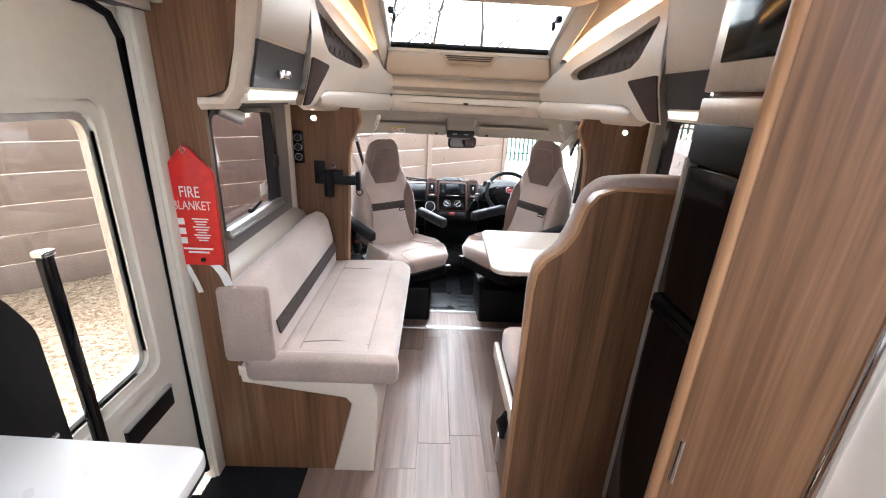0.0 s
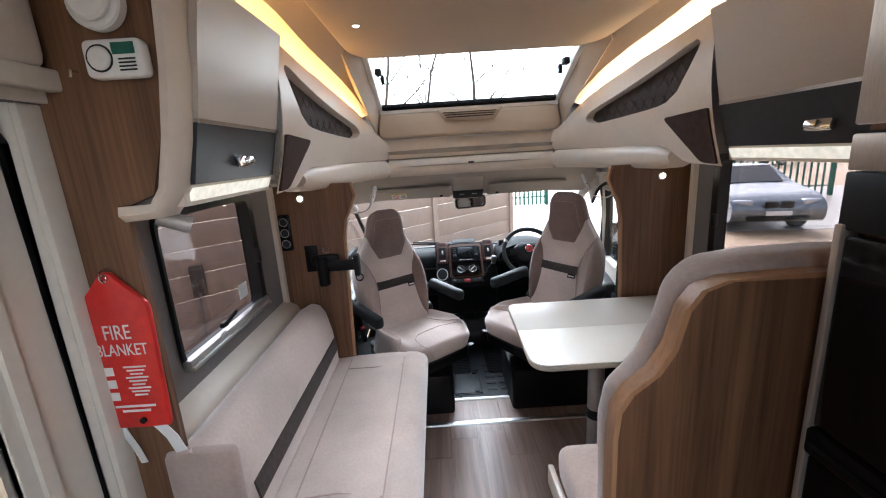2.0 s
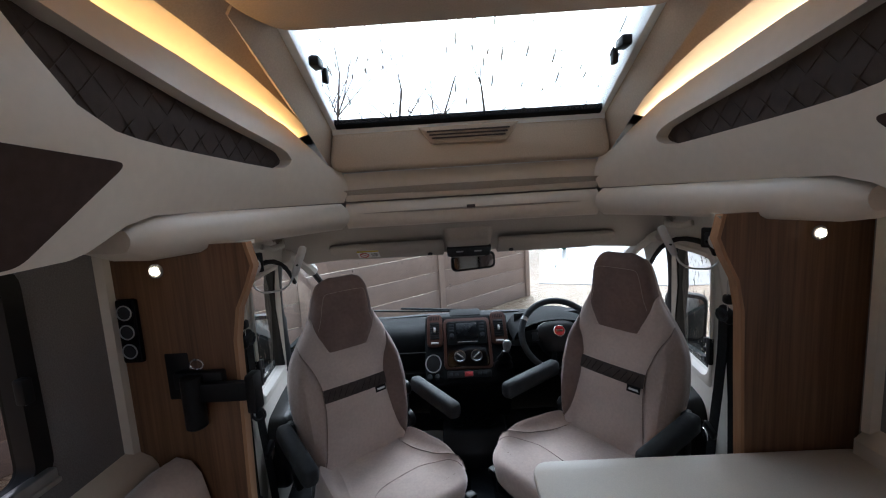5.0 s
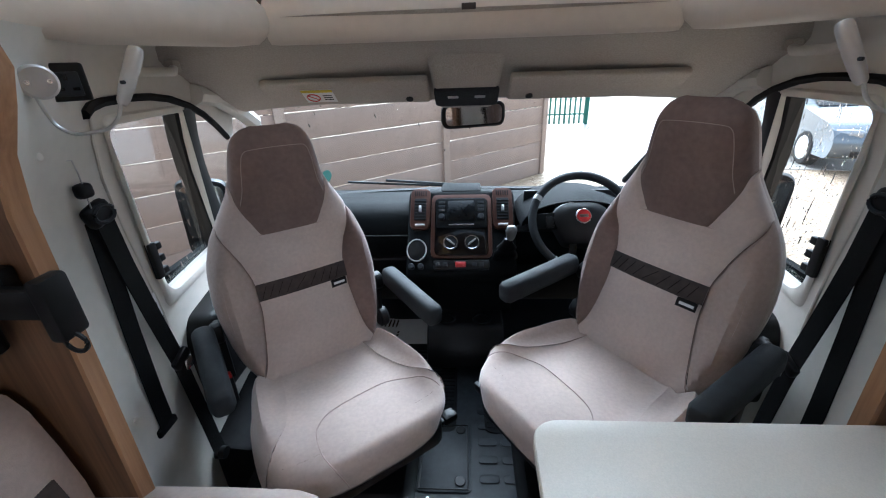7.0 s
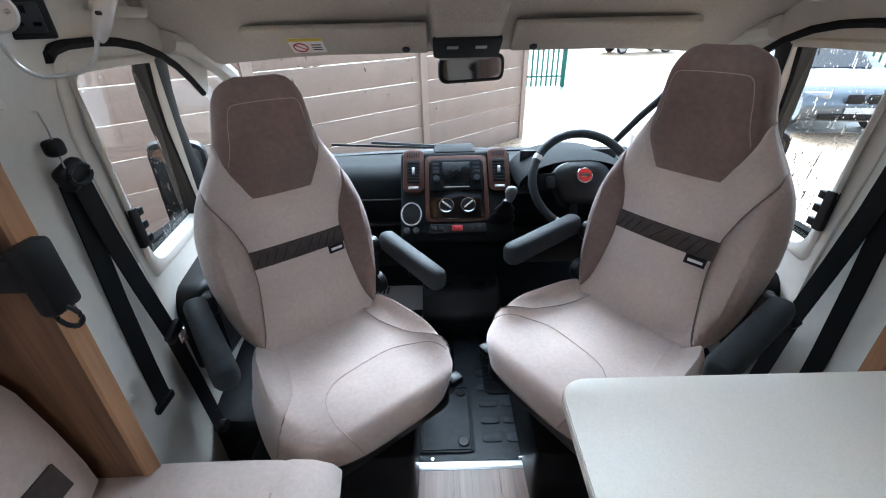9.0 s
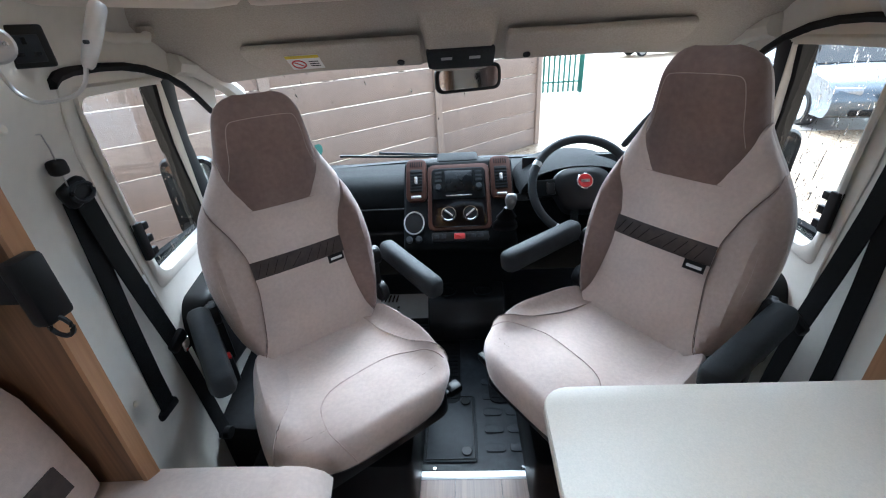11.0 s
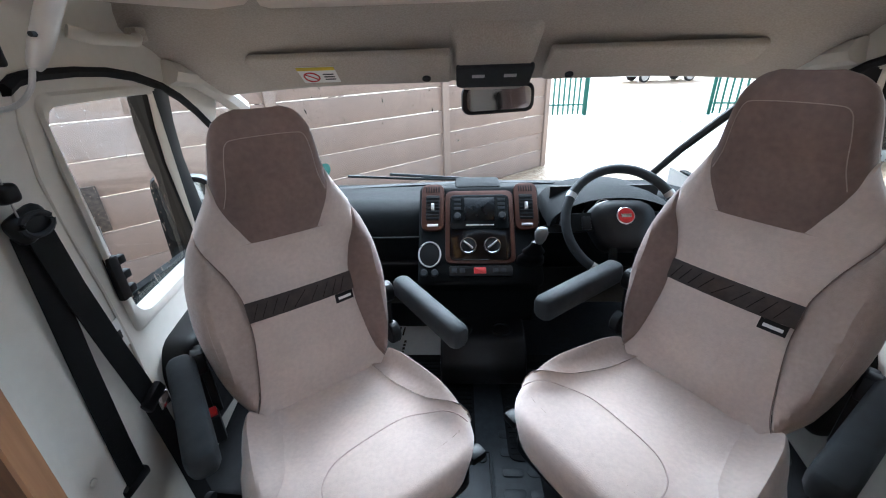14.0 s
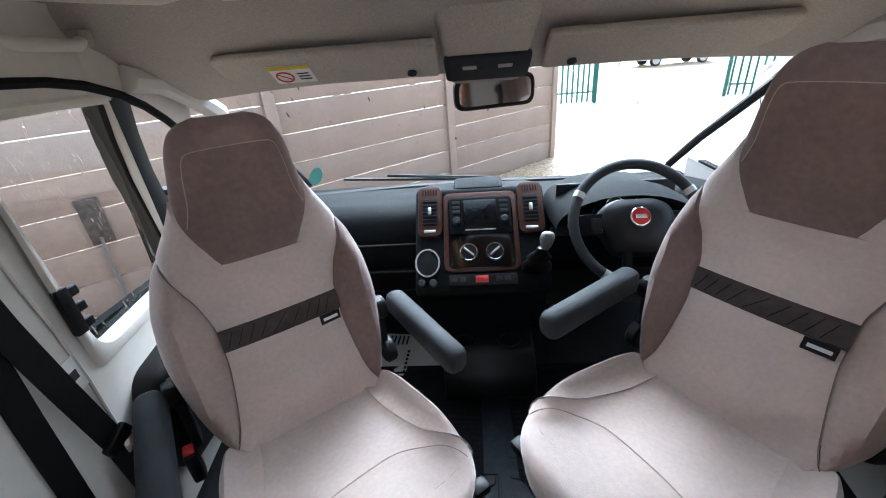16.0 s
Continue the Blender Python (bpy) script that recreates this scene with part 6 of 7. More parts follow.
lp = part("map_light", prism(B(), fillet([(-0.108, -0.07), (0.108, -0.07), (0.108, 0.055), (-0.108, 0.055)], 0.02), "z", -0.006, 0.008, 0.003), CHAR, cons, "dark map light panel", Matrix.Translation((-0.008, 3.972, 1.297)) @ Matrix.Rotation(radians(180 - 28.6), 4, "X"))
for x in (-0.045, 0.045):
    part("lens", prism(B(), fillet([(x - 0.018, -0.006), (x + 0.018, -0.006), (x + 0.018, 0.012), (x - 0.018, 0.012)], 0.003), "z", 0.004, 0.009, 0.001), SATIN, lp, "small grey light lens")


def visor(s):
    m = thing("sun_visor", "beige folded cab sun visor", "sun visor", group="sun visors")
    ring = fillet([(s * 0.13, -0.075), (s * 0.60, -0.075), (s * 0.68, -0.02), (s * 0.68, 0.06), (s * 0.13, 0.06)], [0.01, 0.04, 0.03, 0.02, 0.01])
    tilt = Matrix.Translation((0, 3.93, 1.326)) @ Matrix.Rotation(radians(56), 4, "X")
    part("board", prism(B(), ring, "y", -0.011, 0.011, 0.008, 3), HEADL, m, m=tilt)
    part("clip", cyl(B(), (s * 0.20, -0.012, -0.045), 0.012, 0.008, "y", 12), CHAR, m, m=tilt)
    return m, tilt


v, tilt = visor(-1)
visor(1)
st = part("warning_label", rbox(B(), (-0.50, -0.0125, -0.012), (0.105, 0.001, 0.075), 0), PAPER, v, "white airbag warning label with yellow header", tilt)
part("label_header", rbox(B(), (-0.50, -0.0135, 0.018), (0.105, 0.001, 0.014), 0), YELLOW, st, m=Matrix.Identity(4))
part("label_ring", tube(B(), [(-0.522 + 0.021 * math.cos(a * math.pi / 10), -0.0138, -0.020 + 0.021 * math.sin(a * math.pi / 10)) for a in range(20)], 0.0025, 4, True), REDP, st)
part("label_ring_bar", rbox(B(), (-0.522, -0.0138, -0.020), (0.040, 0.001, 0.004), 0, rot=Matrix.Rotation(radians(40), 4, "Y")), REDP, st)
part("label_print", rbox(B(), (-0.472, -0.0138, -0.020), (0.030, 0.001, 0.004), 0), CHAR, st)
for z in (-0.008, -0.032):
    part("label_print", rbox(B(), (-0.472, -0.0138, z), (0.030, 0.001, 0.004), 0), CHAR, st)


# ---- cab side fittings ----
def belt(s):
    m = thing("seat_belt", "black three-point seat belt hanging on the cab pillar", "seat belt", group="cab seat belts")
    up = Vector((s * 0.818, 3.300, 1.118))
    part("anchor", rbox(B(), up + Vector((-s * 0.006, 0, 0.004)), (0.030, 0.066, 0.05), 0.014, 3, rot=Matrix.Rotation(radians(18), 4, "X")), BLACK, m, "black upper anchor")
    part("anchor_loop", tube(B(), [up + Vector((-s * 0.022, 0.026 * math.cos(a * math.pi / 8), 0.004 + 0.018 * math.sin(a * math.pi / 8))) for a in range(16)], 0.005, 6, True), CHAR, m)
    part("adjuster", rbox(B(), (s * 0.806, 3.284, 1.178), (0.026, 0.034, 0.032), 0.010, 3), BLACK, m)
    part("webbing", ribbon(B(), [up + Vector((-s * 0.012, 0.004, -0.01)), (s * 0.818, 3.325, 0.98), (s * 0.826, 3.352, 0.83), (s * 0.832, 3.384, 0.655), (s * 0.826, 3.395, 0.45), (s * 0.815, 3.395, 0.27)], (0.0, 0.047, 0.008), 0.003), WEB, m, "black belt webbing")
    part("webbing", ribbon(B(), [up + Vector((s * 0.002, -0.006, -0.01)), (s * 0.834, 3.288, 0.82), (s * 0.834, 3.280, 0.62), (s * 0.832, 3.277, 0.52)], (0, 0.047, 0.0), 0.003), WEB, m, "black belt webbing")
    part("reel_slot", rbox(B(), (s * 0.838, 3.276, 0.515), (0.022, 0.070, 0.024), 0.006), BLACK, m)
    b = part("tongue", rbox(B(), (s * 0.822, 3.384, 0.658), (0.018, 0.066, 0.032), 0.006, rot=Matrix.Rotation(radians(20), 4, "X")), BLACK, m)
    part("tongue_plate", rbox(B(), (s * 0.816, 3.400, 0.632), (0.006, 0.032, 0.036), 0.003), CHROME, b, "chrome belt tongue")
    part("floor_anchor", cyl(B(), (s * 0.812, 3.395, 0.265), 0.020, 0.03, "x", 12), BLACK, m)
    part("hook", tube(B(), [(s * 0.806, 3.284, 1.10), (s * 0.800, 3.282, 1.215), (s * 0.797, 3.276, 1.243), (s * 0.797, 3.256, 1.246)], 0.0016, 5), SATIN, m)
    return m


def reading_lamp(s):
    m = thing("reading_lamp", "satin silver flexible-neck reading lamp", "lamp", group="cab reading lamps")
    b = Vector((s * 0.706, 3.183, 1.389))
    face = Matrix.Translation(b) @ Matrix.Rotation(radians(-s * 52), 4, "Z")
    base = part("base", cyl(B(), (0, 0.0, 0), 0.027, 0.026, "y", 26, bev=0.004), SATIN, m, m=face)
    for x in (-0.014, 0.014):
        part("screw", cyl(B(), (x, -0.0135, 0), 0.0035, 0.002, "y", 10), CHROME, base)
    path = eased([0, 0.15, 0.3, 0.5, 0.7, 0.85, 1.0], [0.706, 0.704, 0.697, 0.668, 0.622, 0.592, 0.578]), eased([0, 0.15, 0.3, 0.5, 0.7, 0.85, 1.0], [1.366, 1.344, 1.322, 1.306, 1.311, 1.330, 1.360])
    part("neck", tube(B(), [(s * path[0](j / 24), 3.172 + 0.016 * j / 24, path[1](j / 24)) for j in range(25)], 0.0032, 8), ALU, m, "flexible metal neck")
    h0, h1 = Vector((s * 0.579, 3.187, 1.350)), Vector((s * 0.557, 3.232, 1.437))
    part("head", tube(B(), [h0.lerp(h1, t) for t in (0, 0.06, 0.3, 0.6, 0.9, 0.98, 1.0)], [0.006, 0.009, 0.0115, 0.0125, 0.0125, 0.010, 0.005], 18), SATIN, m, "tapered metal lamp head")
    part("switch", cyl(B(), h0.lerp(h1, 0.35) + Vector((-s * 0.006, -0.015, 0.004)), 0.003, 0.006, "y", 10), CHAR, m)
    return m


def socket(s):
    m = thing("power_socket", "black square wall socket on the cab pillar", "socket", Matrix.Translation((s * 0.748, 3.276, 1.386)) @ Matrix.Rotation(radians(-s * 52), 4, "Z") @ Matrix.Scale(0.84, 4), "cab sockets")
    part("plate", rbox(B(), (0, -0.006, 0), (0.078, 0.02, 0.078), 0.006, 3), BLACK, m)
    part("insert", rbox(B(), (0, -0.017, -0.004), (0.05, 0.006, 0.05), 0.003), CHAR, m)
    for x, z, w, h in ((0, 0.012, 0.007, 0.012), (-0.013, -0.012, 0.012, 0.006), (0.013, -0.012, 0.012, 0.006)):
        part("pin_hole", rbox(B(), (x, -0.0205, z - 0.002), (w, 0.002, h), 0), GLOSSB, m)
    return m


for s in (-1, 1):
    belt(s)
    reading_lamp(s)
    socket(s)
    gh = thing("grab_handle", "beige moulded cab grab handle", "handle", group="cab grab handles")
    part("grip", tube(B(), [(s * 0.835, 3.54, 1.412), (s * 0.815, 3.57, 1.400), (s * 0.818, 3.69, 1.398), (s * 0.84, 3.73, 1.410)], 0.012, 10), TRIMW, gh)
    part("mount", rbox(B(), (s * 0.838, 3.725, 1.412), (0.03, 0.035, 0.03), 0.006), HEADL, gh)
st = solo("pillar_sticker", rbox(B(), (-0.862, 3.405, 0.815), (0.002, 0.05, 0.075), 0, rot=Matrix.Rotation(radians(10), 4, "Z")), PAPER, "small white printed sticker on the cab pillar", "sticker")
part("print", rbox(B(), (-0.8605, 3.405, 0.815), (0.002, 0.02, 0.02), 0, rot=Matrix.Rotation(radians(10), 4, "Z")), INK, st)
# black door cards below the side windows
for s in (-1, 1):
    dc = thing("cab_door_card", "black moulded cab door armrest", "door card", group="cab door cards")
    part("armrest", prism(B(), fillet([(3.49, 0.40), (3.48, 0.62), (3.52, 0.695), (3.95, 0.715), (4.2, 0.68), (4.2, 0.40)], 0.04), "x", s * 0.81, s * 0.94, 0.025, 3), BLACK, dc)


# wing mirrors
def wing_mirror(s):
    m = thing("wing_mirror", "black two-part wing mirror wet with rain", "mirror", Matrix.Translation((s * 1.13, 4.10, 0.80)) @ Matrix.Rotation(radians(-s * 25), 4, "Z"), "wing mirrors")
    ring = fillet([(-0.095, -0.19), (0.095, -0.19), (0.105, 0.17), (-0.085, 0.19)], 0.05)
    part("housing", loft(B(), [[(x, 0, z) for x, z in ring], [(x * 1.06, 0.03, z * 1.03) for x, z in ring], [(x * 0.8, 0.12, z * 0.85) for x, z in ring]]), BLACK, m, sharp=50)
    part("mirror_glass", prism(B(), fillet([(-0.08, -0.06), (0.085, -0.06), (0.09, 0.155), (-0.07, 0.17)], 0.035), "y", -0.006, -0.002), MIRR, m, "large mirror glass")
    part("mirror_glass", prism(B(), fillet([(-0.08, -0.175), (0.082, -0.175), (0.084, -0.075), (-0.08, -0.075)], 0.025), "y", -0.006, -0.002), MIRR, m, "small wide-angle mirror glass")
    part("arm", tube(B(), [(-s * 0.06, 0.06, -0.12), (-s * 0.22, 0.02, -0.16)], 0.03, 8), BLACK, m)
    return m


wing_mirror(-1)
wing_mirror(1)
bm = B()
prism(bm, fillet([(-0.40, 3.86), (-0.14, 3.86), (-0.14, 4.10), (-0.40, 4.10)], 0.01), "z", 0.001, 0.004)
lf = solo("floor_leaflet", bm, PAPER, "cream printed paper mat lying on the cab floor", "paper")
for k in range(5):
    part("print_bar", rbox(B(), (-0.24, 3.92 + 0.018 * k, 0.0048), (0.10 - 0.01 * (k % 2), 0.007, 0.001), 0), INK, lf)
for s in (-1, 1):
    bm = B()
    prism(bm, fillet([(s * 0.06, 3.72), (s * 0.80, 3.72), (s * 0.80, 4.30), (s * 0.06, 4.30)], 0.04), "z", -0.001, 0.006, 0.002)
    mt = solo("footwell_mat", bm, RUBBER, "black ribbed rubber footwell mat", "mat", "footwell mats")
    for k in range(22):
        part("rib", rbox(B(), (s * 0.30, 3.75 + 0.024 * k, 0.007), (0.46, 0.010, 0.004), 0.001, 1), RUBBER, mt)

# ---- lounge fittings ----
tv = thing("tv_bracket", "black folding television wall bracket on a walnut panel", "bracket", pose(0.042, 0.026, -0.018))
part("wall_plate", rbox(B(), (-0.93, 3.045, 1.12), (0.07, 0.028, 0.14), 0.006), BLACK, tv)
part("arm", rbox(B(), (-0.86, 3.02, 1.115), (0.14, 0.03, 0.05), 0.008), BLACK, tv)
part("joint", cyl(B(), (-0.87, 2.995, 1.06), 0.028, 0.15, "z", 16, bev=0.004), BLACK, tv)
part("arm", rbox(B(), (-0.78, 3.0, 1.085), (0.17, 0.028, 0.055), 0.008), BLACK, tv)
part("mount_head", rbox(B(), (-0.695, 2.99, 1.085), (0.028, 0.05, 0.11), 0.008), BLACK, tv)
part("loop", tube(B(), [(-0.688 + 0.018 * math.cos(a * math.pi / 8), 2.985, 1.02 + 0.018 * math.sin(a * math.pi / 8)) for a in range(16)], 0.004, 6, True), BLACK, tv)
part("ring", tube(B(), [(-0.845 + 0.018 * math.cos(a * math.pi / 8), 2.99, 1.17 + 0.014 * math.sin(a * math.pi / 8)) for a in range(16)], 0.0025, 6, True), CHROME, tv)
sp = thing("socket_strip", "vertical black triple socket strip on a walnut panel", "socket")
part("plate", rbox(B(), (-1.0, 3.052, 1.245), (0.058, 0.018, 0.185), 0.008), GLOSSB, sp)
for k in (-1, 0, 1):
    part("outlet", cyl(B(), (-1.0, 3.042, 1.245 + 0.055 * k), 0.02, 0.008, "y", 18, bev=0.002), CHAR, sp)
    part("outlet_ring", tube(B(), [(-1.0 + 0.02 * math.cos(a * math.pi / 8), 3.038, 1.245 + 0.055 * k + 0.02 * math.sin(a * math.pi / 8)) for a in range(16)], 0.002, 5, True), SATIN, sp)
bl = thing("fire_blanket", "red vinyl fire blanket pouch hung on a walnut panel", "fire blanket")
ring = [(-1.088, 0.955), (-1.088, 1.29), (-1.045, 1.335), (-1.02, 1.365), (-1.0, 1.365), (-0.975, 1.335), (-0.925, 1.285), (-0.938, 0.955)]
part("pouch", prism(B(), fillet(ring, [0.01, 0.02, 0.01, 0.01, 0.01, 0.01, 0.02, 0.01]), "y", 1.945, 1.963, 0.006, 2), RED, bl)
UP = Matrix.Rotation(radians(90), 4, "X")
words("FIRE", 0.046, bl, Matrix.Translation((-1.012, 1.944, 1.215)) @ UP @ Matrix.Diagonal((0.8, 1.15, 1, 1)), PAPER)
words("BLANKET", 0.036, bl, Matrix.Translation((-1.010, 1.944, 1.170)) @ UP @ Matrix.Diagonal((0.82, 1.2, 1, 1)), PAPER)
for k in range(9):
    part("print_bar", rbox(B(), (-0.99, 1.9445, 1.125 - 0.0095 * k), (0.055 - 0.012 * (k % 3), 0.001, 0.004), 0), PAPER, bl)
for k in range(3):
    part("print_pictogram", rbox(B(), (-1.055, 1.9445, 1.115 - 0.034 * k), (0.022, 0.001, 0.022), 0), PAPER, bl)
for k in range(2):
    part("print_bar", rbox(B(), (-1.012, 1.9445, 1.018 - 0.013 * k), (0.10 - 0.03 * k, 0.001, 0.006), 0), PAPER, bl)
part("eyelet", tube(B(), [(-1.01 + 0.008 * math.cos(a * math.pi / 6), 1.943, 1.352 + 0.008 * math.sin(a * math.pi / 6)) for a in range(12)], 0.002, 5, True), CHROME, bl)
part("hook", tube(B(), [(-1.01, 1.963, 1.372), (-1.01, 1.94, 1.37), (-1.01, 1.935, 1.352), (-1.01, 1.942, 1.342)], 0.0025, 6), CHROME, bl)
part("snap", cyl(B(), (-1.0, 1.942, 0.978), 0.008, 0.006, "y", 12), BLACK, bl)
part("pull_tape", ribbon(B(), [(-1.075, 1.955, 0.965), (-1.06, 1.950, 0.94), (-1.045, 1.953, 0.89), (-1.035, 1.955, 0.845)], (0.018, 0, 0.002), 0.002), PAPER, bl, "white pull tape")
part("pull_tape", ribbon(B(), [(-0.985, 1.955, 0.965), (-0.96, 1.945, 0.955), (-0.94, 1.945, 0.925), (-0.925, 1.945, 0.88)], (0.03, 0, 0.006), 0.002), PAPER, bl, "white pull tape")
al = thing("carbon_monoxide_alarm", "white wall-mounted gas alarm with round speaker", "alarm")
part("case", prism(B(), fillet([(-0.923, 1.778), (-0.803, 1.778), (-0.803, 1.852), (-0.923, 1.852)], 0.015), "y", 1.93, 1.963, 0.008, 3), WHITEP, al)
part("test_button", cyl(B(), (-0.888, 1.928, 1.815), 0.023, 0.008, "y", 22, bev=0.003), WHITEP, al)
part("button_ring", tube(B(), [(-0.888 + 0.025 * math.cos(a * math.pi / 12), 1.929, 1.815 + 0.025 * math.sin(a * math.pi / 12)) for a in range(24)], 0.002, 5, True), CHAR, al)
part("display", rbox(B(), (-0.838, 1.929, 1.832), (0.045, 0.002, 0.022), 0), GREENM, al, "small dark green display")
for k in range(4):
    part("grille_slot", rbox(B(), (-0.834, 1.929, 1.812 - 0.007 * k), (0.034, 0.002, 0.003), 0), CHAR, al)
sm = thing("smoke_alarm", "round white smoke alarm on a walnut panel", "alarm")
part("base", cyl(B(), (-0.885, 1.950, 1.925), 0.055, 0.026, "y", 30, bev=0.004), WHITEP, sm)
part("cap", cyl(B(), (-0.885, 1.930, 1.925), 0.040, 0.018, "y", 26, bev=0.005), WHITEP, sm)
part("hook", tube(B(), [(-0.965, 1.963, 1.80), (-0.965, 1.945, 1.80), (-0.965, 1.942, 1.785)], 0.003, 6), CHROME, thing("cup_hook", "small brass hook on a walnut panel", "hook"))
ws = thing("window_spotlight", "satin metal spotlight under the overhead locker", "lamp")
part("arm", tube(B(), [(-0.90, 2.06, 1.50), (-0.90, 2.06, 1.475)], 0.006, 8), SATIN, ws)
part("head", tube(B(), [(-0.925, 2.045, 1.475), (-0.87, 2.085, 1.445)], [0.02, 0.022], 16), SATIN, ws, "cylindrical metal lamp head")


# ---- paper mat in the passenger footwell ----
paper = thing("paper_mat", "cream printed protective paper mat on the cab floor", "floor mat", Matrix.Translation((-0.41, 4.27, 0.0)) @ Matrix.Rotation(radians(-3), 4, "Z"))
sheet = B()
loft(sheet, [[(-0.20 + 0.40 * i / 8, -0.27 + 0.54 * j / 8, 0.004 + 0.003 * math.sin(i * 1.3) * math.sin(j * 0.9 + 1)) for i in range(9)] for j in range(9)], closed=False)
loft(sheet, [[(-0.20 + 0.40 * i / 8, -0.27 + 0.54 * j / 8, 0.0025 + 0.003 * math.sin(i * 1.3) * math.sin(j * 0.9 + 1)) for i in range(9)] for j in range(9)], closed=False)
part("sheet", sheet, PAPER, paper)
for i in range(5):
    part("print_bar", rbox(B(), (-0.11 + i * 0.022, 0.215, 0.0085), (0.009, 0.07, 0.001), 0), INK, paper)
for i in range(6):
    part("print_bar", rbox(B(), (0.0, -0.01 + i * 0.028, 0.0085), (0.012, 0.018, 0.001), 0), INK, paper)


# ---- outdoors ----
GZ = -0.6
bm = B()
bmesh.ops.create_grid(bm, x_segments=2, y_segments=2, size=400)
bmesh.ops.translate(bm, vec=(0, 0, GZ), verts=bm.verts)
solo("ground", bm, GRAVEL, "wet orange-brown gravel yard with fallen leaves", "ground", kind="structure")
bm = B()
prism(bm, [(1.9, 11.4), (4.2, 10.6), (14.0, 9.0), (30, 8.5), (30, 16.5), (4.2, 17.2), (2.9, 16.0)], "z", GZ - 0.02, GZ + 0.012)
solo("road", bm, ROADM, "pale wet concrete drive", "road", kind="structure")


def fence(a, b, n):
    """Precast fence: posts with stacked, bevelled boards between them."""
    m = thing("fence", "brown precast concrete panel fence", "fence", Matrix.Translation((a[0], a[1], GZ)) @ Matrix.Rotation(math.atan2(b[1] - a[1], b[0] - a[0]), 4, "Z"))
    L = math.dist(a, b) / n
    bm = B()
    prism(bm, [(0, -0.055), (0.12, -0.055), (0.12, 0.055), (0, 0.055)], "z", 0.0, 2.25, 0.012)
    post = finish("post", bm, CONCP)
    bm = B()
    rbox(bm, (0, 0, 0), (L - 0.10, 0.045, 0.302), 0.014, 2)
    board = finish("board", bm, CONC)
    for i in range(n + 1):
        o = new("post", post)
        o.parent, o.location = m, (i * L - 0.06, 0, 0)
        if i < n:
            for k in range(7):
                o = new("board", board)
                o.parent, o.location = m, (i * L + L / 2, 0.012 * ((k * 7 + i) % 3 - 1) * 0.3, 0.155 + k * 0.31)
    return m


fence((-12.43, -2.90), (1.4, 10.35), 8)
bolt = thing("drop_bolt", "dark steel drop bolt fixed to the concrete fence", "bolt", Matrix.Translation((-12.43, -2.90, GZ)) @ Matrix.Rotation(math.atan2(13.25, 13.83), 4, "Z"))
part("plate", rbox(B(), (12.70, -0.04, 0.84), (0.16, 0.02, 0.40), 0.004), BARK, bolt)
part("rod", tube(B(), [(12.67, -0.05, 0.02), (12.68, -0.05, 0.45), (12.69, -0.05, 0.70)], 0.012, 8), GREYS, bolt, "grey steel rod")


def palisade(a, b, n):
    m = thing("palisade_fence", "green steel palisade fence", "fence", Matrix.Translation((a[0], a[1], GZ)) @ Matrix.Rotation(math.atan2(b[1] - a[1], b[0] - a[0]), 4, "Z"), "palisade fences")
    L = math.dist(a, b)
    bm = B()
    prism(bm, [(-0.03, 0.05), (0.03, 0.05), (0.03, 1.9), (0.0, 2.0), (-0.03, 1.9)], "y", -0.006, 0.006)
    pale = finish("pale", bm, GREENM)
    for i in range(n):
        o = new("pale", pale)
        o.parent, o.location = m, ((i + 0.5) * L / n, -0.03, 0)
    for z in (0.35, 1.6):
        part("rail", rbox(B(), (L / 2, 0, z), (L, 0.04, 0.05), 0.004), GREENM, m)
    for x in (0, L):
        part("post", rbox(B(), (x, 0.02, 1.0), (0.10, 0.10, 2.0), 0.006), GREENM, m)
    return m


palisade((0.4, 16.6), (3.95, 16.7), 22)
palisade((7.6, 16.2), (13.0, 14.6), 30)


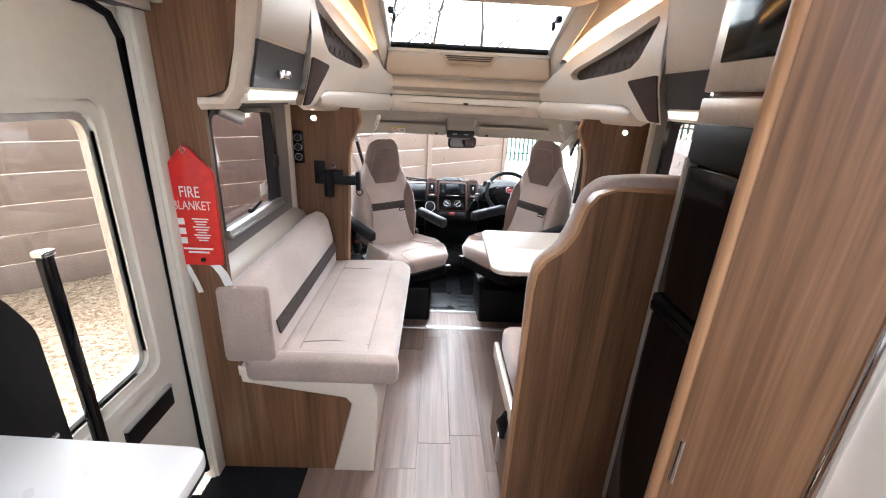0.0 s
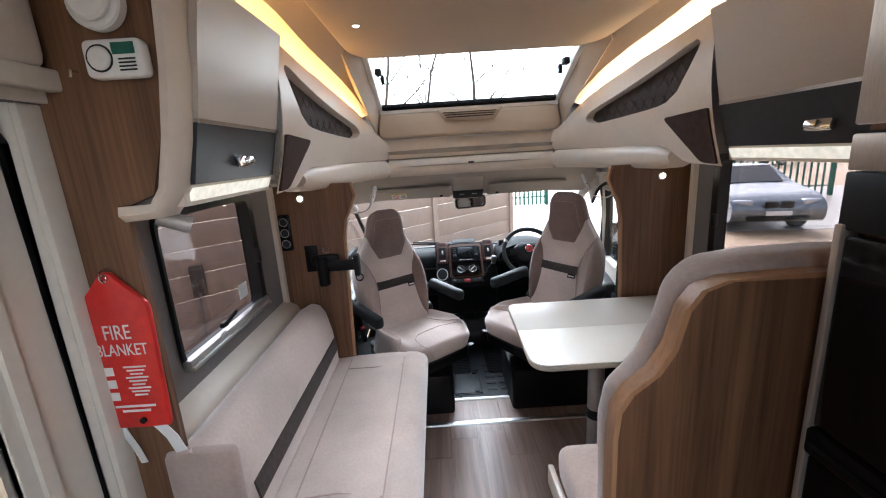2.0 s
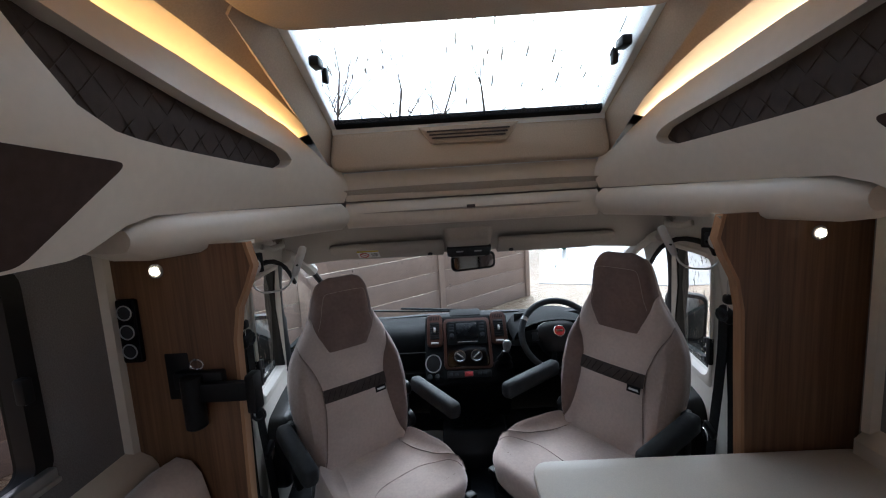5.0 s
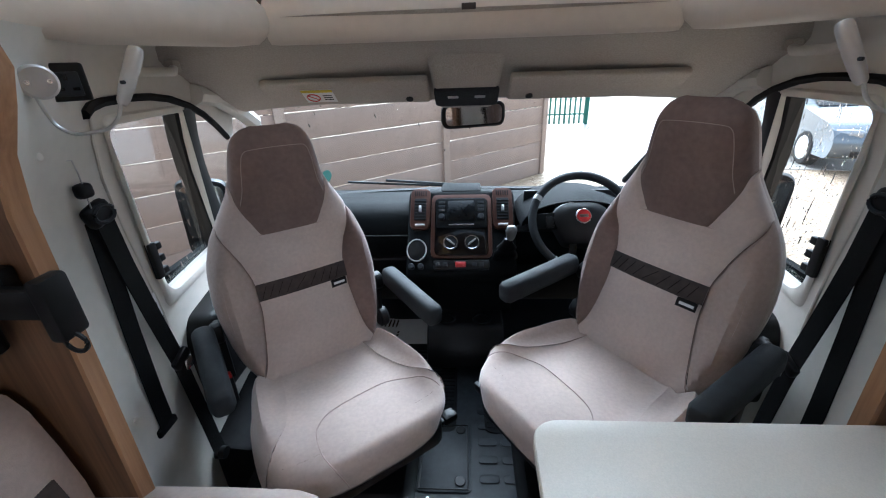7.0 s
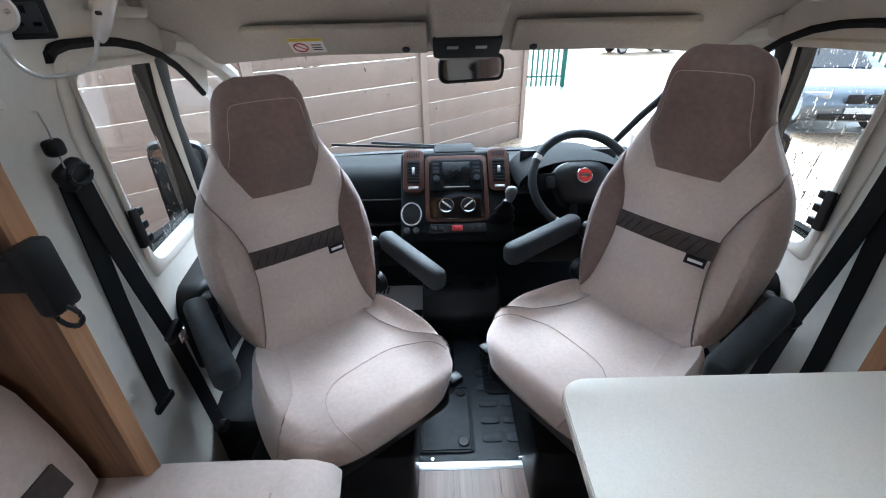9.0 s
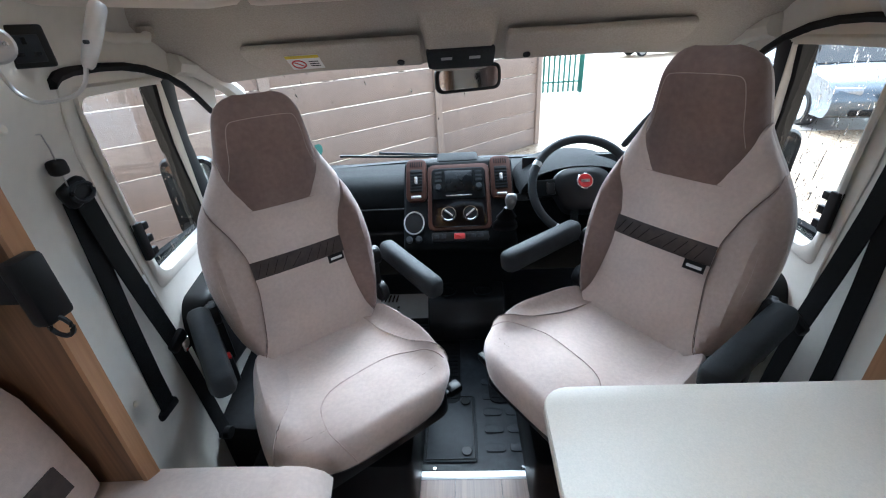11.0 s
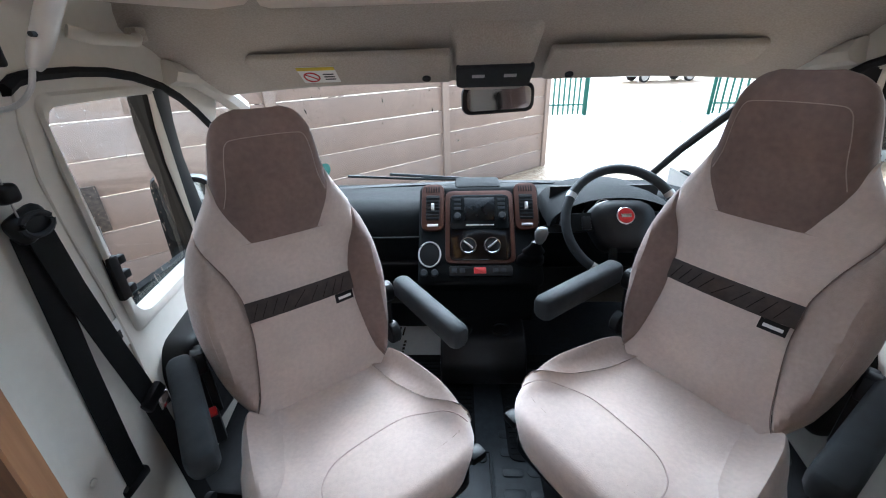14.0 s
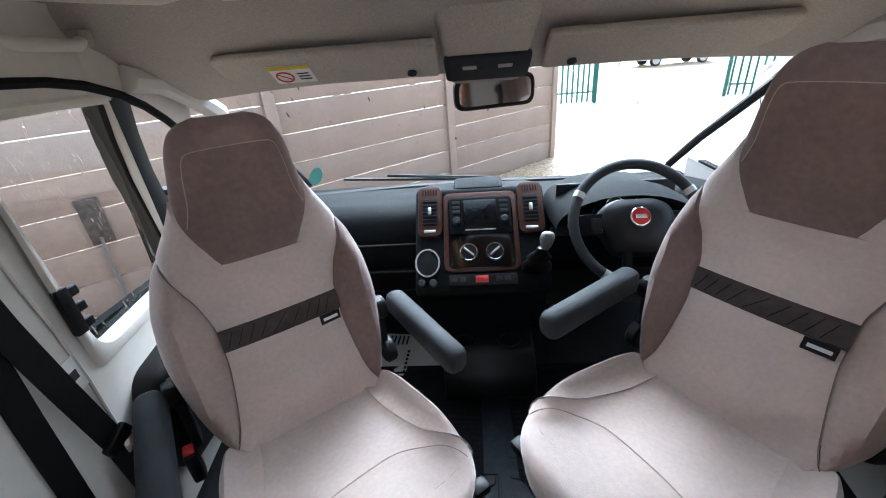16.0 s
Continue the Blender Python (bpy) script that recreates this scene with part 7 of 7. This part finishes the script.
def car(name, label, paint, m, van=False):
    c = thing(name, label, "car", m)
    Lh, W = (2.3, 0.91)
    h = 1.9 if van else 1.46
    if van:
        side = [(-2.6, 0.35), (-2.6, 1.85), (-2.45, 1.95), (1.2, 1.95), (1.75, 1.25), (2.45, 1.05), (2.6, 0.8), (2.6, 0.35)]
        cabn = [(1.25, 1.85), (1.68, 1.28), (0.6, 1.28), (0.6, 1.85)]
    else:
        side = [(-2.25, 0.40), (-2.3, 0.75), (-2.2, 0.98), (-1.75, 1.03), (-1.15, 1.36), (-0.5, 1.45), (0.3, 1.42), (1.05, 1.02), (1.95, 0.86), (2.25, 0.70), (2.3, 0.45), (2.2, 0.25), (-2.1, 0.25)]
        cabn = [(-1.65, 1.02), (-1.1, 1.32), (-0.5, 1.41), (0.28, 1.385), (0.95, 1.03)]
    bm = B()
    ring = fillet(side, 0.12, 3)
    def sec(x):
        k = 0.90 if abs(x) > W - 0.08 else 1.0
        return [(x * (1 - 0.16 * smooth(0.95, 1.45, z) if not van else 1), -y * 1.0, 0.55 + (z - 0.55) * (0.97 if k < 1 else 1)) for y, z in ring]
    loft(bm, [sec(-W), sec(-W + 0.07), sec(0), sec(W - 0.07), sec(W)])
    body = part("body", bm, paint, c, sharp=40)
    for s in (-1, 1):
        bm = B()
        loft(bm, [[(s * (W * (1 - 0.16 * smooth(0.95, 1.45, z) if not van else 1) + o), -y, z) for y, z in cabn] for o in (-0.02, 0.006)])
        part("side_window", bm, CARG, c)
        for y in (-1.4, 1.42):
            wl = part("wheel", cyl(B(), (s * (W - 0.09), -y, 0.32), 0.32, 0.22, "x", 26, bev=0.03), TYRE, c)
            rm = part("rim", cyl(B(), (s * (W + 0.016), -y, 0.32), 0.22, 0.02, "x", 20, bev=0.006), ALU, wl)
        part("headlamp", pillow(B(), (s * 0.66, -2.12, 0.69), (0.40, 0.22, 0.14), 0.05, 5, rot=Matrix.Rotation(radians(s * 14), 4, "Z")), LENSM, c, "clear headlamp")
        part("grille", pillow(B(), (s * 0.15, -2.30, 0.66), (0.25, 0.05, 0.16), 0.03, 5), BLACK, c, "black kidney-shaped grille" if not van else "")
    if not van:
        bm = B()
        loft(bm, [[(x, -0.36, 1.395), (x * 1.0, -1.02, 1.035), (x, -1.03, 1.05), (x, -0.36, 1.41)] for x in (-0.68, 0.68)])
        part("windscreen", bm, CARG, c)
    part("number_plate", rbox(B(), (0, -2.315, 0.47), (0.50, 0.02, 0.10), 0.004), PAPER, c)
    part("lower_intake", rbox(B(), (0, -2.27, 0.36), (1.2, 0.06, 0.10), 0.02), BLACK, c)
    return c


car("parked_car", "wet grey-blue saloon car parked on gravel", CARB, pose(7.65, 11.95, GZ, 0, 0, -12.5))
car("parked_van", "white van parked beyond the drive", CARW, pose(12.5, 31, GZ, 0, 0, 95), True)
car("parked_van", "white van parked beyond the drive", CARW, pose(22.0, 30, GZ, 0, 0, 85), True)


def bare_tree(x, y, seed, hgt):
    rng = random.Random(seed)
    m = thing("tree", "tall bare winter tree with fine drooping twigs", "tree", pose(x, y, GZ), "bare trees")
    trunk, limbs = B(), B()

    def grow(p, d, length, r, depth):
        pts, rad = [p], [r]
        n = 4
        for i in range(n):
            d = (d + Vector((rng.uniform(-1, 1), rng.uniform(-1, 1), rng.uniform(-0.4, 0.7) if depth < 3 else rng.uniform(-0.9, 0.3))) * 0.22).normalized()
            p = p + d * length / n
            pts.append(p)
            rad.append(r * (1 - 0.65 * (i + 1) / n))
        tube(trunk if depth == 0 else limbs, pts, rad, 8 if depth == 0 else 5 if depth < 3 else 3)
        if depth < 4:
            for k in range((7, 5, 4, 4)[depth]):
                i = rng.randint(1, n) if depth else rng.randint(2, n)
                side = Vector((rng.uniform(-1, 1), rng.uniform(-1, 1), rng.uniform(0.1, 0.9))).normalized()
                grow(pts[i], (d * 0.4 + side).normalized(), length * rng.uniform(0.42, 0.66), rad[i] * 0.55, depth + 1)

    grow(Vector((0, 0, 0)), Vector((0, 0, 1)), hgt, 0.14, 0)
    part("trunk", trunk, BARK, m)
    part("limbs", limbs, BARK, m)


bare_tree(-4.6, 18.0, 3, 6.5)
bare_tree(-2.4, 22.0, 8, 7.5)
bare_tree(-6.5, 16.0, 12, 7.0)
bare_tree(2.2, 21.0, 21, 7.0)
bare_tree(-6.0, 24.0, 33, 9.0)
bare_tree(-1.0, 27.0, 35, 9.5)
bare_tree(-8.5, 21.0, 39, 8.5)

# ---- floor planks ----
mesh_cache = {}
random.seed(4)
for col in range(9):
    y = -0.55 - random.random() * 0.6
    while y < 3.39:
        L = 0.92
        a, b = max(y, -0.58), min(y + L, 3.396)
        if b - a > 0.05:
            key = (round(b - a, 2))
            if key not in mesh_cache:
                bm = B()
                rbox(bm, (0, 0, -0.003), (0.1555, key - 0.0012, 0.006), 0.0006, 1)
                mesh_cache[key] = finish("plank", bm, PLANK)
            ob = new("plank", mesh_cache[key])
            ob.parent = floor
            ob.location = (-0.63 + col * 0.1565, (a + b) / 2, 0.0)
        y += L
